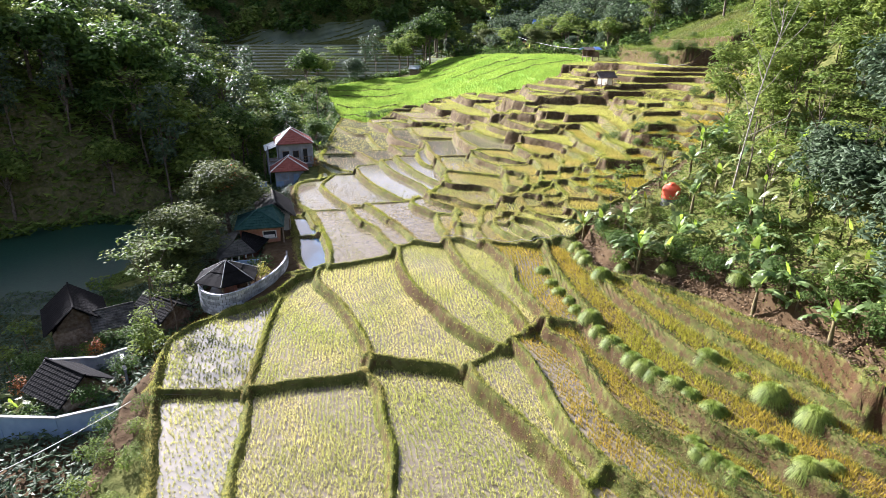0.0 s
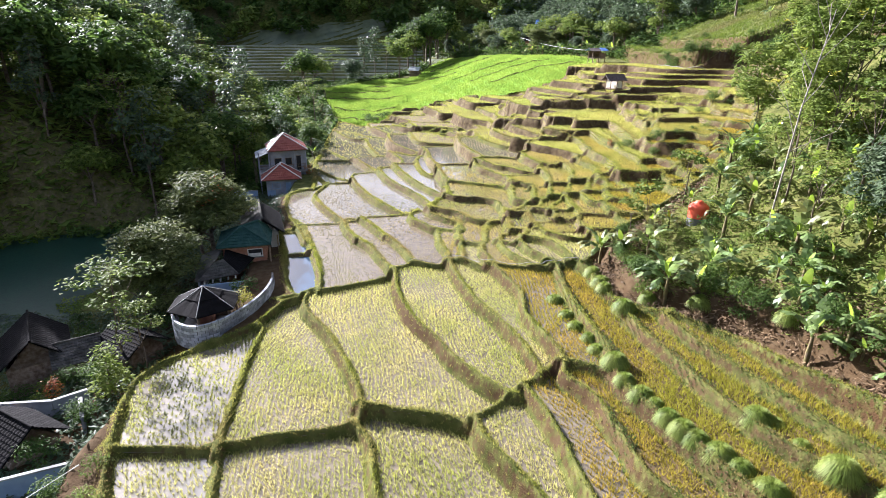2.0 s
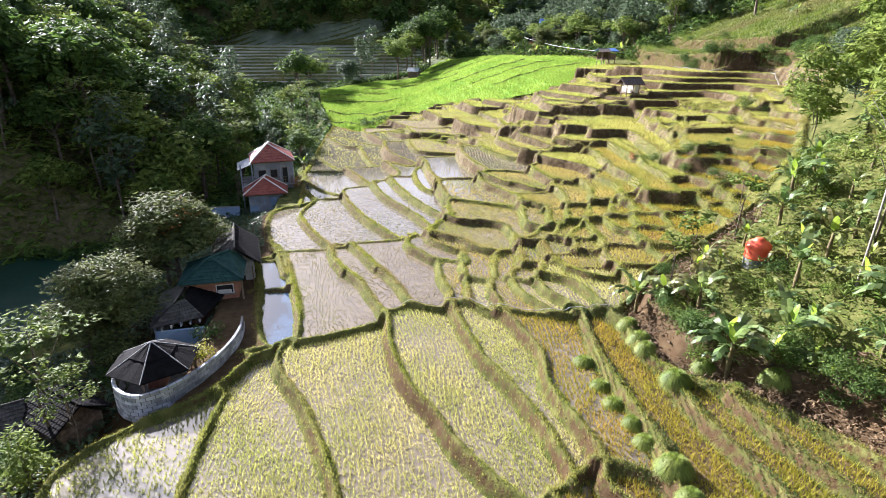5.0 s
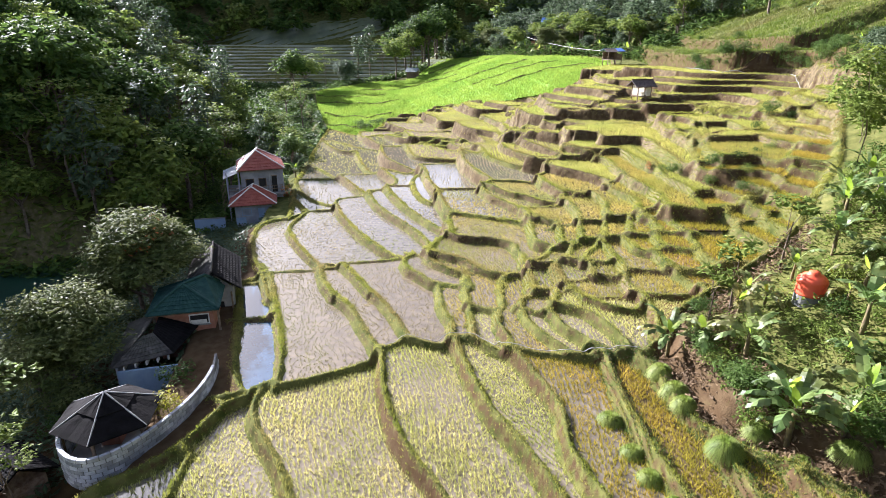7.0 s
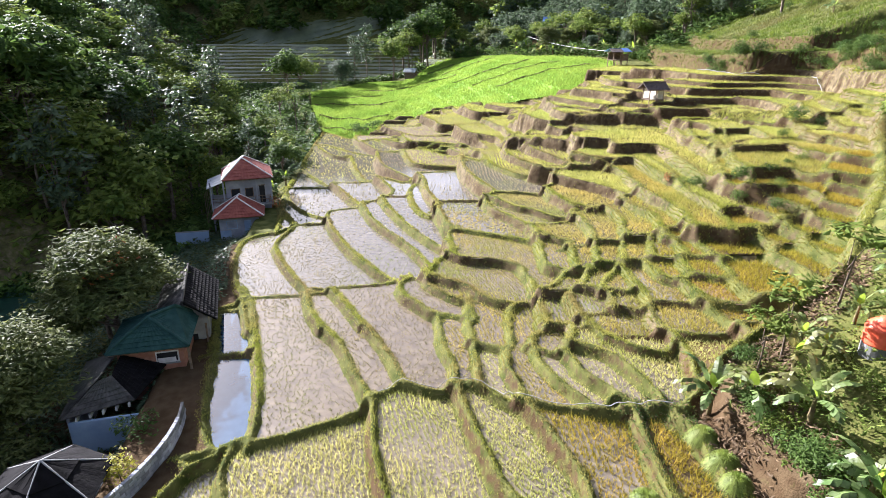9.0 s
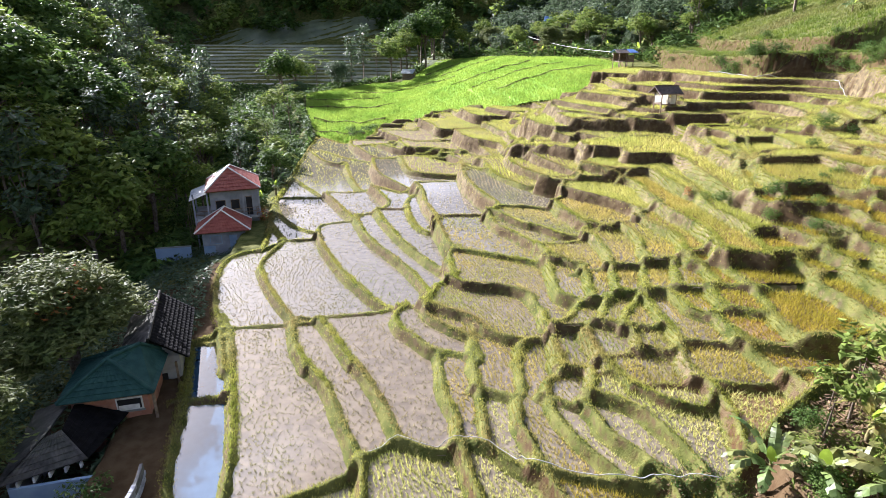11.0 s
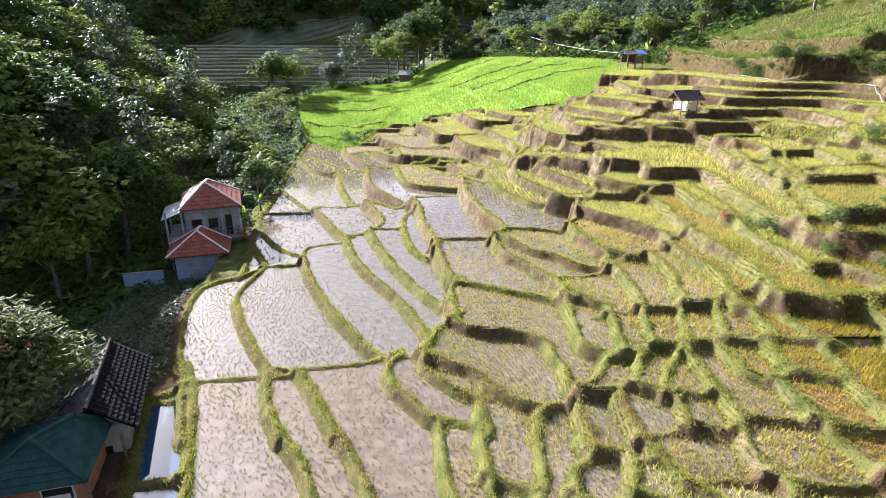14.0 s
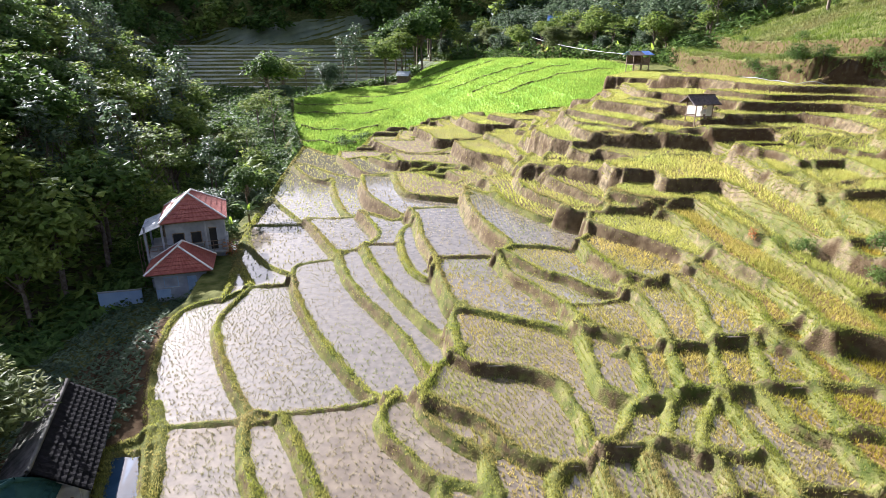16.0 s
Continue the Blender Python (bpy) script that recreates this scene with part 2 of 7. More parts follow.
def slope_height(x, y):
    """The even hillside under the terraces: a smooth quartic in plan."""
    yy = np.where(y > 95, 95 + 15 * np.tanh((y - 95) / 15), np.maximum(y, 14))
    u, v = np.clip(x, -18, 36) / 20, (yy - 50) / 30
    z = 0.0 * u
    powers = [(i, j) for i in range(5) for j in range(5 - i)]
    for k, (i, j) in zip(SLOPE, powers):
        z = z + k * u**i * v**j
    return z + 0.07 * np.clip(y - 118, 0, 110)


def lumps(x, y, s, seed=0.0):
    return (np.sin(x / s + seed) * np.cos(y / s * 1.13 - seed * 1.7) + 0.6 * np.sin(x / s * 2.1 + y / s * 1.7 + seed * 3) + 0.35 * np.sin(x / s * 4.3 - y / s * 3.9 + seed)) / 1.95


def site(x, y):
    """Ground height anywhere."""
    x, y = np.asarray(x, float), np.asarray(y, float)
    z = slope_height(x, y)
    # scrub bank above the near fields, and the upper hillside
    z = z + 0.3 * np.clip(x - 13.5, 0, 16) * (1 - step(42, 52, y))
    z = z + 0.9 * step(0.1, 0.8, x - np.interp(y, [12, 18.4, 22.2, 27.3, 29.7, 33, 36.7, 40.5], [17, 16.1, 15.6, 13.8, 12.3, 9.7, 9.3, 10.6])) * step(44, 40, y)
    top = x - np.interp(y, [45, 60, 66, 74, 79, 84.6, 88, 89.8, 97, 114.5, 122, 138], [36, 36, 36.7, 38.2, 40, 40.8, 39.4, 35, 33.7, 34.6, 35, 39]) + 0.3 * np.sin(y * 0.5)
    z = z + (2.2 * step(0, 0.8, top) + 1.8 * step(6.5, 7.6, top)) * step(50, 62, y) + 0.42 * np.clip(top - 8, 0, 45)
    # drop to the hamlet and the valley floor
    edge = np.interp(y, [0, 10, 24, 30, 34, 40, 56, 62, 66, 80, 95, 118, 135, 158, 176, 192, 212], [-11, -12, -15.2, -14.9, -12.7, -13.6, -16.3, -17.5, -16.6, -18.5, -18.5, -21, -26, -33, -20, -8, -3])
    z = z - step(0.1, 1.4, edge - x) * 1.9 - step(3, 16, edge - x) * 2.4
    z = z - 5 * step(0, 9, y - 215 + np.clip(x, -10, 40) * 1.4) * step(-60, -5, -x)
    # wooded hill across the stream, then the far slopes
    foot = np.interp(y, [30, 55, 62, 68, 80, 100, 125, 160, 200, 260], [-66, -60, -44, -30, -29, -32, -40, -52, -85, -95])
    rise = np.clip(foot - x, 0, 400)
    big = step(150, 118, y)
    z = z + (21 + 5 * big) * np.tanh(0.78 * rise / (21 + 5 * big)) + 1.5 * lumps(x, y, 9, 1.0) * step(2, 20, rise)
    far = np.clip(y - 232 + 0.1 * x, 0, 400)
    z = z + 0.26 * np.clip(y - 196, 0, 48) * step(-5, 20, -x) + 32 * np.tanh(1.0 * far / 32) + 2.5 * lumps(x, y, 17, 2.0) * step(5, 40, far)
    z = z + 0.16 * np.clip(y - 205, 0, 100) * step(0, 20, x)
    return z


def mesh_from(name, verts, faces, material=None, smooth=False):
    """A mesh from numpy arrays of corners and of faces with equal corner counts."""
    verts, faces = np.asarray(verts, np.float32), np.asarray(faces, np.int32)
    me = bpy.data.meshes.new(name)
    k = faces.shape[1]
    me.vertices.add(len(verts))
    me.vertices.foreach_set("co", verts.ravel())
    me.loops.add(faces.size)
    me.loops.foreach_set("vertex_index", faces.ravel())
    me.polygons.add(len(faces))
    me.polygons.foreach_set("loop_start", np.arange(0, faces.size, k, dtype=np.int32))
    me.polygons.foreach_set("use_smooth", np.full(len(faces), smooth))
    me.update(calc_edges=True)
    if material:
        me.materials.append(material)
    return me


def grid_faces(ny, nx):
    i = (np.arange(ny - 1)[:, None] * nx + np.arange(nx - 1)[None]).ravel()
    return np.stack([i, i + 1, i + nx + 1, i + nx], 1)


def set_value(me, key, values):
    me.attributes.new(key, "FLOAT", "POINT").data.foreach_set("value", np.asarray(values, np.float32).ravel())


def set_cover(me, values):
    set_value(me, "cover", values)


FIELD = np.array([(-20.4, 119.7), (-14.9, 112.8), (-11.3, 115.5), (-11.2, 125.8), (-8.1, 129.4), (-4, 128.9), (0.7, 129), (3.3, 126), (7.4, 120.7), (14.2, 116.4), (17.2, 112), (19.7, 108.6), (23.8, 114.4), (30.2, 123.6), (31.9, 132), (27.5, 140.3), (19.7, 153.7), (10.1, 176.8), (-0.7, 200.3), (-5.1, 187.4), (-7.4, 174.6), (-16.9, 175.9), (-21.5, 169.8), (-26.9, 164), (-30.8, 159.3), (-26, 137)])


def inside(x, y, poly):
    hit = np.zeros(x.shape, bool)
    for (ax, ay), (bx, by) in zip(poly, np.roll(poly, -1, 0)):
        cross = (ay > y) != (by > y)
        hit ^= cross & (x < (bx - ax) * (y - ay) / (by - ay + 1e-9) + ax)
    return hit


# ---- plan of the terraces: the earth banks between the paddies ----
BANKS = []
BANK_LEVEL = []
KNOWN = []


def spot(x, y, z):
    """A known field level."""
    KNOWN.append((x, y, z, 1.5))


def bund(*pts, z=None):
    """A bank along these plan points, rounded off between them; z: the level of the field that it holds."""
    p = np.array(pts, float)
    if z is not None:
        KNOWN.extend((a, b, z, 0.5) for a, b in pts)
    d0, d1 = p[0] - p[1], p[-1] - p[-2]
    p[0] += d0 / (np.hypot(*d0) + 1e-6) * 0.35
    p[-1] += d1 / (np.hypot(*d1) + 1e-6) * 0.35
    q = np.vstack([2 * p[0] - p[1], p, 2 * p[-1] - p[-2]])
    out = []
    for a, b, c, d in zip(q, q[1:], q[2:], q[3:]):
        for t in np.arange(0, 1, 0.2):
            out.append(0.5 * (2 * b + (c - a) * t + (2 * a - 5 * b + 4 * c - d) * t**2 + (3 * b - a - 3 * c + d) * t**3))
    BANKS.append(np.array(out + [p[-1]]))
    BANK_LEVEL.append(np.nan if z is None else z)


bund((-11.4, 48.8), (-12.4, 51.3), (-13.3, 53.6), (-14.4, 55.8), (-15.5, 59), (-16.3, 62.6), (-15.9, 64.7), (-14.3, 65.8))
bund((-14.3, 65.8), (-12.9, 67.2), (-13.3, 63.3), (-13.1, 61.3), (-11.4, 57.5), (-9.7, 54.7), (-8.6, 53))
bund((-12.8, 67), (-10.5, 67.4), (-10.5, 69.3), (-9.4, 70.3), (-7.5, 70.8), z=-1.04)
bund((-17.3, 81.1), (-12.3, 81.3), z=-1.52)
bund((-17.3, 81.2), (-15.9, 76.4), (-13.5, 72.2), (-11.6, 70.4), (-10.4, 70))
bund((-18.3, 77.6), (-15.8, 73.1), (-13.1, 67.9))
bund((-10.3, 67.9), (-9.1, 64.2), (-7.2, 60), (-5.4, 56.9), (-3.7, 54.2), (-2.8, 53.3))
bund((-8.4, 52.4), (-7.4, 52.6), (-4.8, 53), (-3.4, 53.5), (-2.7, 53.9), z=-0.43)
bund((-12.8, 52.6), (-11.2, 52.9), (-8.9, 53.2), z=-1.02)
bund((-8.7, 52.9), (-8.4, 51.1), (-7.7, 49.5), (-7.2, 48.3))
bund((-7.4, 52.7), (-6.3, 50.9), (-5.4, 49.3), (-4.9, 48.1))
bund((-2.4, 53.2), (-2.9, 52.2), (-2.6, 50.8), (-1.8, 49.7), (-0.8, 48.4), (-0.5, 48.3))
bund((-17.9, 91.2), (-15.8, 87.3), (-12.3, 81.5), (-9.9, 76.5), (-8.1, 72.6), (-7, 68.4), (-5.8, 65.2), (-4.1, 62), (-2.7, 59.5), (-1.7, 57.1), (-1, 55.1))
bund((-5.8, 71.1), (-4.9, 68), (-3.2, 63.6), (-1.9, 60.9), (-0.8, 58.8), (0, 57.3), (0.4, 55.4))
bund((-7.4, 71.3), (-5.9, 71.7), z=-0.64)
bund((-11.8, 82), (-9.8, 81.8), (-8, 82.3), z=-1.19)
bund((-12.6, 97.8), (-11.5, 92.2), (-9.3, 84.9), (-7.2, 80.9), (-5.5, 76.4), (-5.2, 74.6), (-5.8, 72.8), (-5.8, 71.1))
bund((-5.7, 71.7), (-3.5, 71.7), z=-0.23)
bund((-7.3, 81.6), (-4.6, 79))
bund((-2.7, 75.9), (-3.3, 74.6), (-3.2, 71.3), (-2.4, 67.1), (-1.2, 64.9), (-0.7, 65.5))
bund((-0.7, 65.5), (-0.2, 62.4), (0.3, 60.2), (0.7, 59.7))
bund((-8.9, 95.4), (-7.5, 87.2), (-4.7, 81.3), (-2.7, 77.9), (-2, 74.7), (-1.7, 71.4), (-0.8, 67.4), (-0.7, 65.5))
bund((-2.8, 78.3), (0.3, 78.8), (2, 78.6), z=0.84)
bund((-0.8, 66.4), (1.1, 66.4), (3.3, 66.4), z=1.3)
bund((1.8, 80.5), (1.9, 75.7), (2.9, 70.5), (4.1, 66.3), (3.1, 65.3))
bund((1.8, 80.7), (3.9, 78))
bund((4, 81.5), (4.5, 76.4), (5.9, 72.7), (7.1, 70.9), (8, 70.5), z=2.53)
bund((4.1, 66), (6, 65.8), (8.3, 65.3), (9.3, 67.9), z=2.43)
bund((-4.8, 91), (-3.7, 85.8), (-1.2, 84.1), (1.9, 83.3), z=0.49)
bund((-8.3, 95.6), (-5.6, 93.8))
bund((3.1, 65.3), (3.7, 62.5), (4.8, 60.7), (5.7, 58.6), (6.1, 56.8), (6.1, 55.2))
bund((0.7, 59.1), (1.6, 58.9), (3, 58.1), (4.6, 57.3), (5.5, 56.6), (6.3, 55.8), z=1.39)
bund((0.7, 59.7), (0.2, 58.9), (0.3, 57.2), (0.4, 55.4))
bund((3.6, 65), (5.1, 62.4), (6.5, 61.1), (7.6, 59.7), (9, 58.8), z=2.05)
bund((8.2, 64.9), (8.3, 63.3), (8.7, 61.7), (9.3, 59.8))
bund((6.4, 57.9), (7.5, 58), (8.9, 58.6))
bund((6.5, 56.1), (7.2, 55.1), (7.8, 54.6))
bund((9, 66.9), (10, 65.2), (11.5, 63.5), (12.5, 61.9), (13, 60.9), z=3.23)
bund((8.3, 64.4), (8.6, 62.4), (9.3, 60.4), (10.4, 59.2), z=2.60)
bund((0.4, 54.8), (1.1, 54.1), (2.5, 53.9), (3.7, 53.4), (4.5, 52.6), (4.7, 51.4), (4.9, 50.1), (4.9, 49), (5.1, 48.5), z=1.08)
bund((0.4, 55.4), (-0.5, 54.7), (-0.9, 53.4), (-1.3, 52.9), (-2.7, 53.3))
bund((-1.2, 52.5), (-0, 51.5), (1.1, 50.7), (2, 49.2), (2.7, 48.6), (3.5, 48.2), z=0.53)
bund((-1.2, 53), (-1.1, 51.6), (-0, 50.2), (1.2, 49.2))
bund((3.5, 47.8), (4, 48.2), (5, 48.3), (5.9, 48.2), (6.7, 48.2), (7.3, 48.1))
bund((1.2, 49.2), (1.3, 48.1), (1.4, 47.1))
bund((3.6, 47.8), (3.2, 46.7))
bund((-0.5, 48.3), (0.7, 47.7), (1.2, 47.4))
bund((5.1, 48.2), (4.9, 47.2), (5, 46.2))
bund((6.7, 48.1), (6.5, 47), (6.6, 45.7))
bund((5, 48.3), (5.8, 48.8), (6.4, 49.7), (6.8, 50.2), (7.7, 50.2))
bund((8.1, 50.2), (7.7, 49), (7.3, 48.1), (8.3, 47.5), (9.2, 47.2))
bund((8, 49.8), (8.7, 50.6), (9.3, 50.4), (10.2, 50.2), (11.5, 50.1), z=2.31)
bund((9.6, 49.8), (8.8, 48.8), (8.2, 47.6))
bund((9.8, 50), (10, 48.9), (10, 47.7), (10.1, 46.8))
bund((11.2, 49.7), (11.4, 48.5), (11.4, 47.9), (12.1, 47.2), (13.2, 47.3), (13.6, 47))
bund((11.5, 50), (12.1, 49.8), (13, 49.6), (12.8, 48.2), (13, 47.5), z=2.83)
bund((13.2, 49.6), (13.9, 49.3), (15, 48.9), z=3.18)
bund((6.1, 55.1), (6, 53.3), (5.9, 52.2), (6.1, 51.3), (6.8, 50.6))
bund((7.8, 54.6), (7.8, 53.1), (7.6, 51.5), (7.6, 50.3), (8.1, 50.2))
bund((9.1, 59.2), (9.5, 56.5), (9.3, 53.9), (9, 51.9), (8.8, 50.8))
bund((7.5, 53.7), (9.1, 53.6), (9.8, 53.2), (10.9, 53.1), (12.7, 53.2), (14.1, 53.3), z=2.65)
bund((10.9, 53.1), (10.4, 51.5), (10.1, 50.1))
bund((12.4, 52.7), (12.1, 51.7), (11.7, 50.2))
bund((13.4, 52.5), (13.5, 50.9), (13.4, 50.1), (13, 49.3))
bund((14.5, 51.9), (14.6, 50.5), (14.7, 49.5))
bund((13.1, 52), (14.5, 51.9), (15.5, 51.4), (16.3, 50.8), z=3.49)
bund((10.3, 59.1), (11.5, 59.6), (12.4, 59.5))
bund((11.5, 59.4), (11.7, 58.2), (11.7, 56.2), (11.3, 54.7), (11.2, 53.3))
bund((12.9, 60.8), (12.9, 58.8), (13.5, 56.8), (13.6, 55.2), (13.2, 53.6), (13.1, 52.5))
bund((14.1, 60.6), (14.3, 58.6), (14.9, 56.1), (14.9, 54.6), (14.7, 53), (14.6, 52))
bund((16.6, 59.5), (16.4, 57.6), (16.7, 55.5), (16.9, 53.8), (16.7, 52.4), (16.6, 51.4))
bund((12.7, 60.1), (14.1, 60.7), z=3.54)
bund((7.6, 69.8), (9, 68.6), (11.2, 68.3), (13.4, 67.4), (14.3, 65.5), (14.2, 62.5), (14.4, 61.1), z=3.68)
bund((12.5, 72.6), (14.9, 71.9), (14.8, 69.5), (18.2, 69.3), (18.1, 64.7), (17.9, 61.5), (17.8, 57.8), z=5.31)
bund((11.2, 70.1), (12.6, 68.5), (14.9, 67.6), (16.9, 68.6), (17, 65.4), (17.2, 63.3), (16.5, 59.4), z=4.78)
bund((13.6, 67), (15.7, 67.5), (15.9, 65.1), (16.1, 62.6), (16.4, 61))
bund((25.5, 108.5), (29, 105.5), (31.6, 100), (33, 94), z=10.4)
bund((24.5, 101.5), (26.5, 99), (28.5, 96.5), (29.9, 90.5), (33, 87.6), (37.6, 86.2), (39.6, 82.6), z=10)
bund((26.5, 91), (29.3, 86.2), (32.5, 86), (37.1, 84.7), (39.8, 81), z=9.35)
bund((19.5, 96.1), (21.3, 89.6), (24.4, 85.8), (28.5, 84.7), (31.7, 84.1), (35.7, 82.4), (38.8, 78.8), z=8.85)
bund((15.9, 94.2), (18.6, 90), (19.8, 85.5), (22.6, 82.4), (25.9, 82.8), (30.8, 82.3), (34.6, 80.4), (37.6, 76.4), z=8.05)
bund((13.3, 92.7), (15.4, 88.5), (17.6, 84.5), (18.6, 80.8), (21.9, 79.4), (24.8, 80.1), (29.2, 79.4), (29.9, 74.5), (30.4, 72.4), z=7.4)
bund((9, 92.5), (10.6, 84.9), (13.9, 83.4), (16.9, 81.8), (20.7, 80.9), (23.7, 84.4), z=5.62)
bund((7.7, 78), (9.6, 77.2), (11.7, 75.1), (14.2, 76), (18.6, 77.5), (21.3, 76.4), (21, 72.3), (20.5, 68.7), (21.4, 67.5), z=5.60)
bund((6.8, 79.3), (8.2, 78.9), (9.7, 77.1), (11.6, 76.3), (13.8, 76.1), z=4.50)
bund((22.2, 73.7), (21.1, 69), (20.1, 64.8), (21.4, 64.8), (19.6, 61.4), (20.6, 61.4), z=6.73)
bund((21.1, 75), (22, 72.4), (22.9, 69.8), (21.5, 65.7), (20.6, 61.1), (22.7, 62.9), z=7.13)
bund((20.5, 66.3), (19.9, 62.9), (19.3, 60), (18.1, 56.3), (18.6, 54.9), z=5.92)
bund((23.3, 67.8), (21.2, 62.4), (19.7, 58.8), (19.7, 56.5), z=6.63)
bund((-20.4, 119.7), (-14.9, 112.8), (-11.3, 115.5), (-11.2, 125.8), (-8.1, 129.4), (-4, 128.9), (0.7, 129), (3.3, 126), (7.4, 120.7), (14.2, 116.4), (17.2, 112), (19.7, 108.6), (23.8, 114.4), (30.2, 123.6))
bund((-3.7, 119.9), (-1.5, 114.3), (-0.1, 109.8), (5.4, 111), (6.6, 114.2), z=1.21)
bund((3.2, 122.3), (4.5, 115.9), (6.4, 113.3), (12.2, 112.7), z=2.53)
bund((-9.6, 115.7), (-6.8, 110.1), (-4.2, 106.7), (-1.4, 106.6), (1.9, 109.7), z=0.01)
bund((1.7, 102.5), (3.1, 97.2), (6, 93.7), (8.4, 89.8), z=2.21)
bund((-10.2, 106.8), (-8, 103.1), (-5.3, 99.5), (0.6, 97.3), (4.1, 93), (6.2, 89.3), z=0.58)
bund((-13.5, 108.9), (-10.3, 101.2), (-8.4, 98), (-5.9, 97.7), z=-0.96)
bund((-18.4, 107.2), (-15.6, 103.9), (-12.6, 100.2), (-8.9, 97.5), z=-1.55)
bund((5.8, 104.4), (7.6, 97.2), (10.2, 91.7), z=2.85)
bund((7.3, 117.8), (10.8, 111.7), (11.7, 107.2), z=3.3)
bund((-18.7, 104.9), (-15.7, 99), (-12.4, 96.3), z=-1.78)
bund((-14.1, 51.3), (-12.6, 51.6))
bund((-12.5, 46.2), (-11, 46.4))
bund((-14.1, 51.3), (-12.4, 46.2), (-11.3, 42), (-9.9, 38.9), (-8.8, 39.1))
bund((-13.4, 54.5), (-12, 51.7), (-10.5, 47.3), (-9.2, 43.5), (-8.4, 40.3), (-8.2, 38.8))
bund((-12.3, 52.8), (-9, 53))
bund((-9.1, 53.6), (-7.9, 49.7), (-5.8, 46.5), (-4.7, 43.9), (-3.8, 41.9), (-3.6, 41.2))
bund((-8.5, 53.2), (-7.2, 52.6), (-5.5, 49.3), (-3.7, 46.2), (-2.5, 43.4), (-2.1, 42.3))
bund((-0.5, 48), (-0.3, 45.3), (0.2, 43.1), (0.3, 41.5))
bund((1.2, 49.1), (1.1, 46.6), (1.3, 44.1), (1.3, 41.6))
bund((1.3, 44.7), (2.6, 44))
bund((3.3, 47.3), (3.1, 45.3), (3.1, 44), (2.8, 43.5), (2.7, 41.8), (3.2, 39.8))
bund((4.7, 45.8), (5, 45.2), (4.2, 44.5), (4, 43.6), (4.1, 42.1), (4.8, 40.3), (5.7, 38.8))
bund((6.4, 47.3), (6.6, 45.3), (6.8, 44.5))
bund((5, 45.2), (6, 44.6), (5.4, 42.5))
bund((5.3, 42.7), (5.7, 40.9), (6.4, 39.8), (7.2, 38.5))
bund((3.9, 43.4), (5, 42.6), (5.6, 42.9), (7, 41.9), (7.6, 40.7), (8.1, 39.1))
bund((6.8, 44.5), (7.3, 43.2), (8.2, 42), (9.4, 41.5), (10.1, 42), (10.1, 40.7), (9.7, 39.1))
bund((-10.8, 38.4), (-8.8, 38.9), (-8.2, 38.8), (-6.7, 39.3), (-4.9, 40.3), (-3.6, 41.1), (-2.8, 41.7), (-2.1, 42.1), (-0.6, 41.4), (0.3, 41.5), (1.4, 41), (2.6, 39.7), (3.9, 39.1), (5.9, 38.5), (6.9, 38.3), (8.6, 37.7))
bund((-8.9, 38.7), (-8.6, 36.5), (-6.7, 33.5), (-5, 30), (-4.2, 28), (-3.9, 26.6))
bund((-3.4, 41.2), (-2.9, 37.4), (-1.8, 34), (-0.5, 31.8), (0.4, 29.8), (2.2, 27.3), (3, 26.5))
bund((0.5, 40.6), (1.5, 36.3), (2.9, 33.1), (3.9, 30.3), (4.4, 27.8), (4.4, 27.3))
bund((3, 39.7), (4.4, 35.5), (4.4, 32.5), (5, 30.2), (5.5, 28.3), (5.5, 27.5))
bund((7.1, 38.2), (7, 34), (7.4, 30.3), (7.8, 28.1))
bund((-3.9, 26.6), (-2.5, 26.3), (-0.2, 25.8), (1.3, 25.2), (3, 26.5), (4.4, 27.3), (5.4, 27.7), (7.2, 26.7))
bund((-14.1, 24.3), (-9.8, 24.4), (-7.6, 25), (-4, 25.8), (-3.9, 26.6))
bund((-10.7, 34.3), (-10.5, 31.1), (-9.9, 26.3), (-9.7, 24.2))
bund((-9.1, 38.7), (-10.3, 37.7), (-10.9, 35.8), (-12, 34), (-14.2, 32.2), (-15.6, 29.9), (-15.5, 28.1), (-14.2, 24.3))
bund((-4, 25.7), (-3.2, 24.4), (-2.7, 21.9), (-2.1, 19.8), (-2, 17.3))
bund((-9.6, 24.4), (-8.9, 21.4), (-8.6, 19), (-8.2, 17.5))
bund((-14.3, 24.3), (-12.7, 20.7), (-11.3, 17.5))
bund((1.8, 23.5), (3.3, 20.9), (4.7, 18.1), (5.2, 16.4))
bund((3.6, 26.8), (4.2, 25), (4.7, 22.6), (5.1, 19.9), (5.9, 17.8), (7.1, 16.1))
bund((5.5, 26.6), (6.4, 25), (6.8, 22.5), (7.2, 20.3), (8.9, 18), (10, 16.1), (10.5, 15.4))
bund((7.6, 27.7), (7.5, 25.5), (8.4, 22.8), (9, 21.4), (9.6, 19.8), (10.3, 18.2), (11.5, 16.8), (12.1, 15.5), (12.5, 14.9))
bund((9.3, 31.2), (9.5, 29), (10.1, 26.7), (10.5, 24.7), (11.2, 22.3), (12.1, 20.4), (13.1, 18.9), (14, 17.2), (14.8, 15.6))
bund((10.9, 29.6), (11.4, 27.3), (12.5, 24.4), (13.4, 21.9), (14.4, 19.7), (15.1, 17.8))
bund((8.7, 36.5), (9.2, 32.8), (11.8, 29.4), (13.2, 26.9), (14.1, 24.1), (15, 21.9), (15.5, 19.9), (15.6, 18))
bund((10.1, 46.9), (10.1, 45.9), (9.9, 44.9), (9.7, 43.8), (10, 42.6))
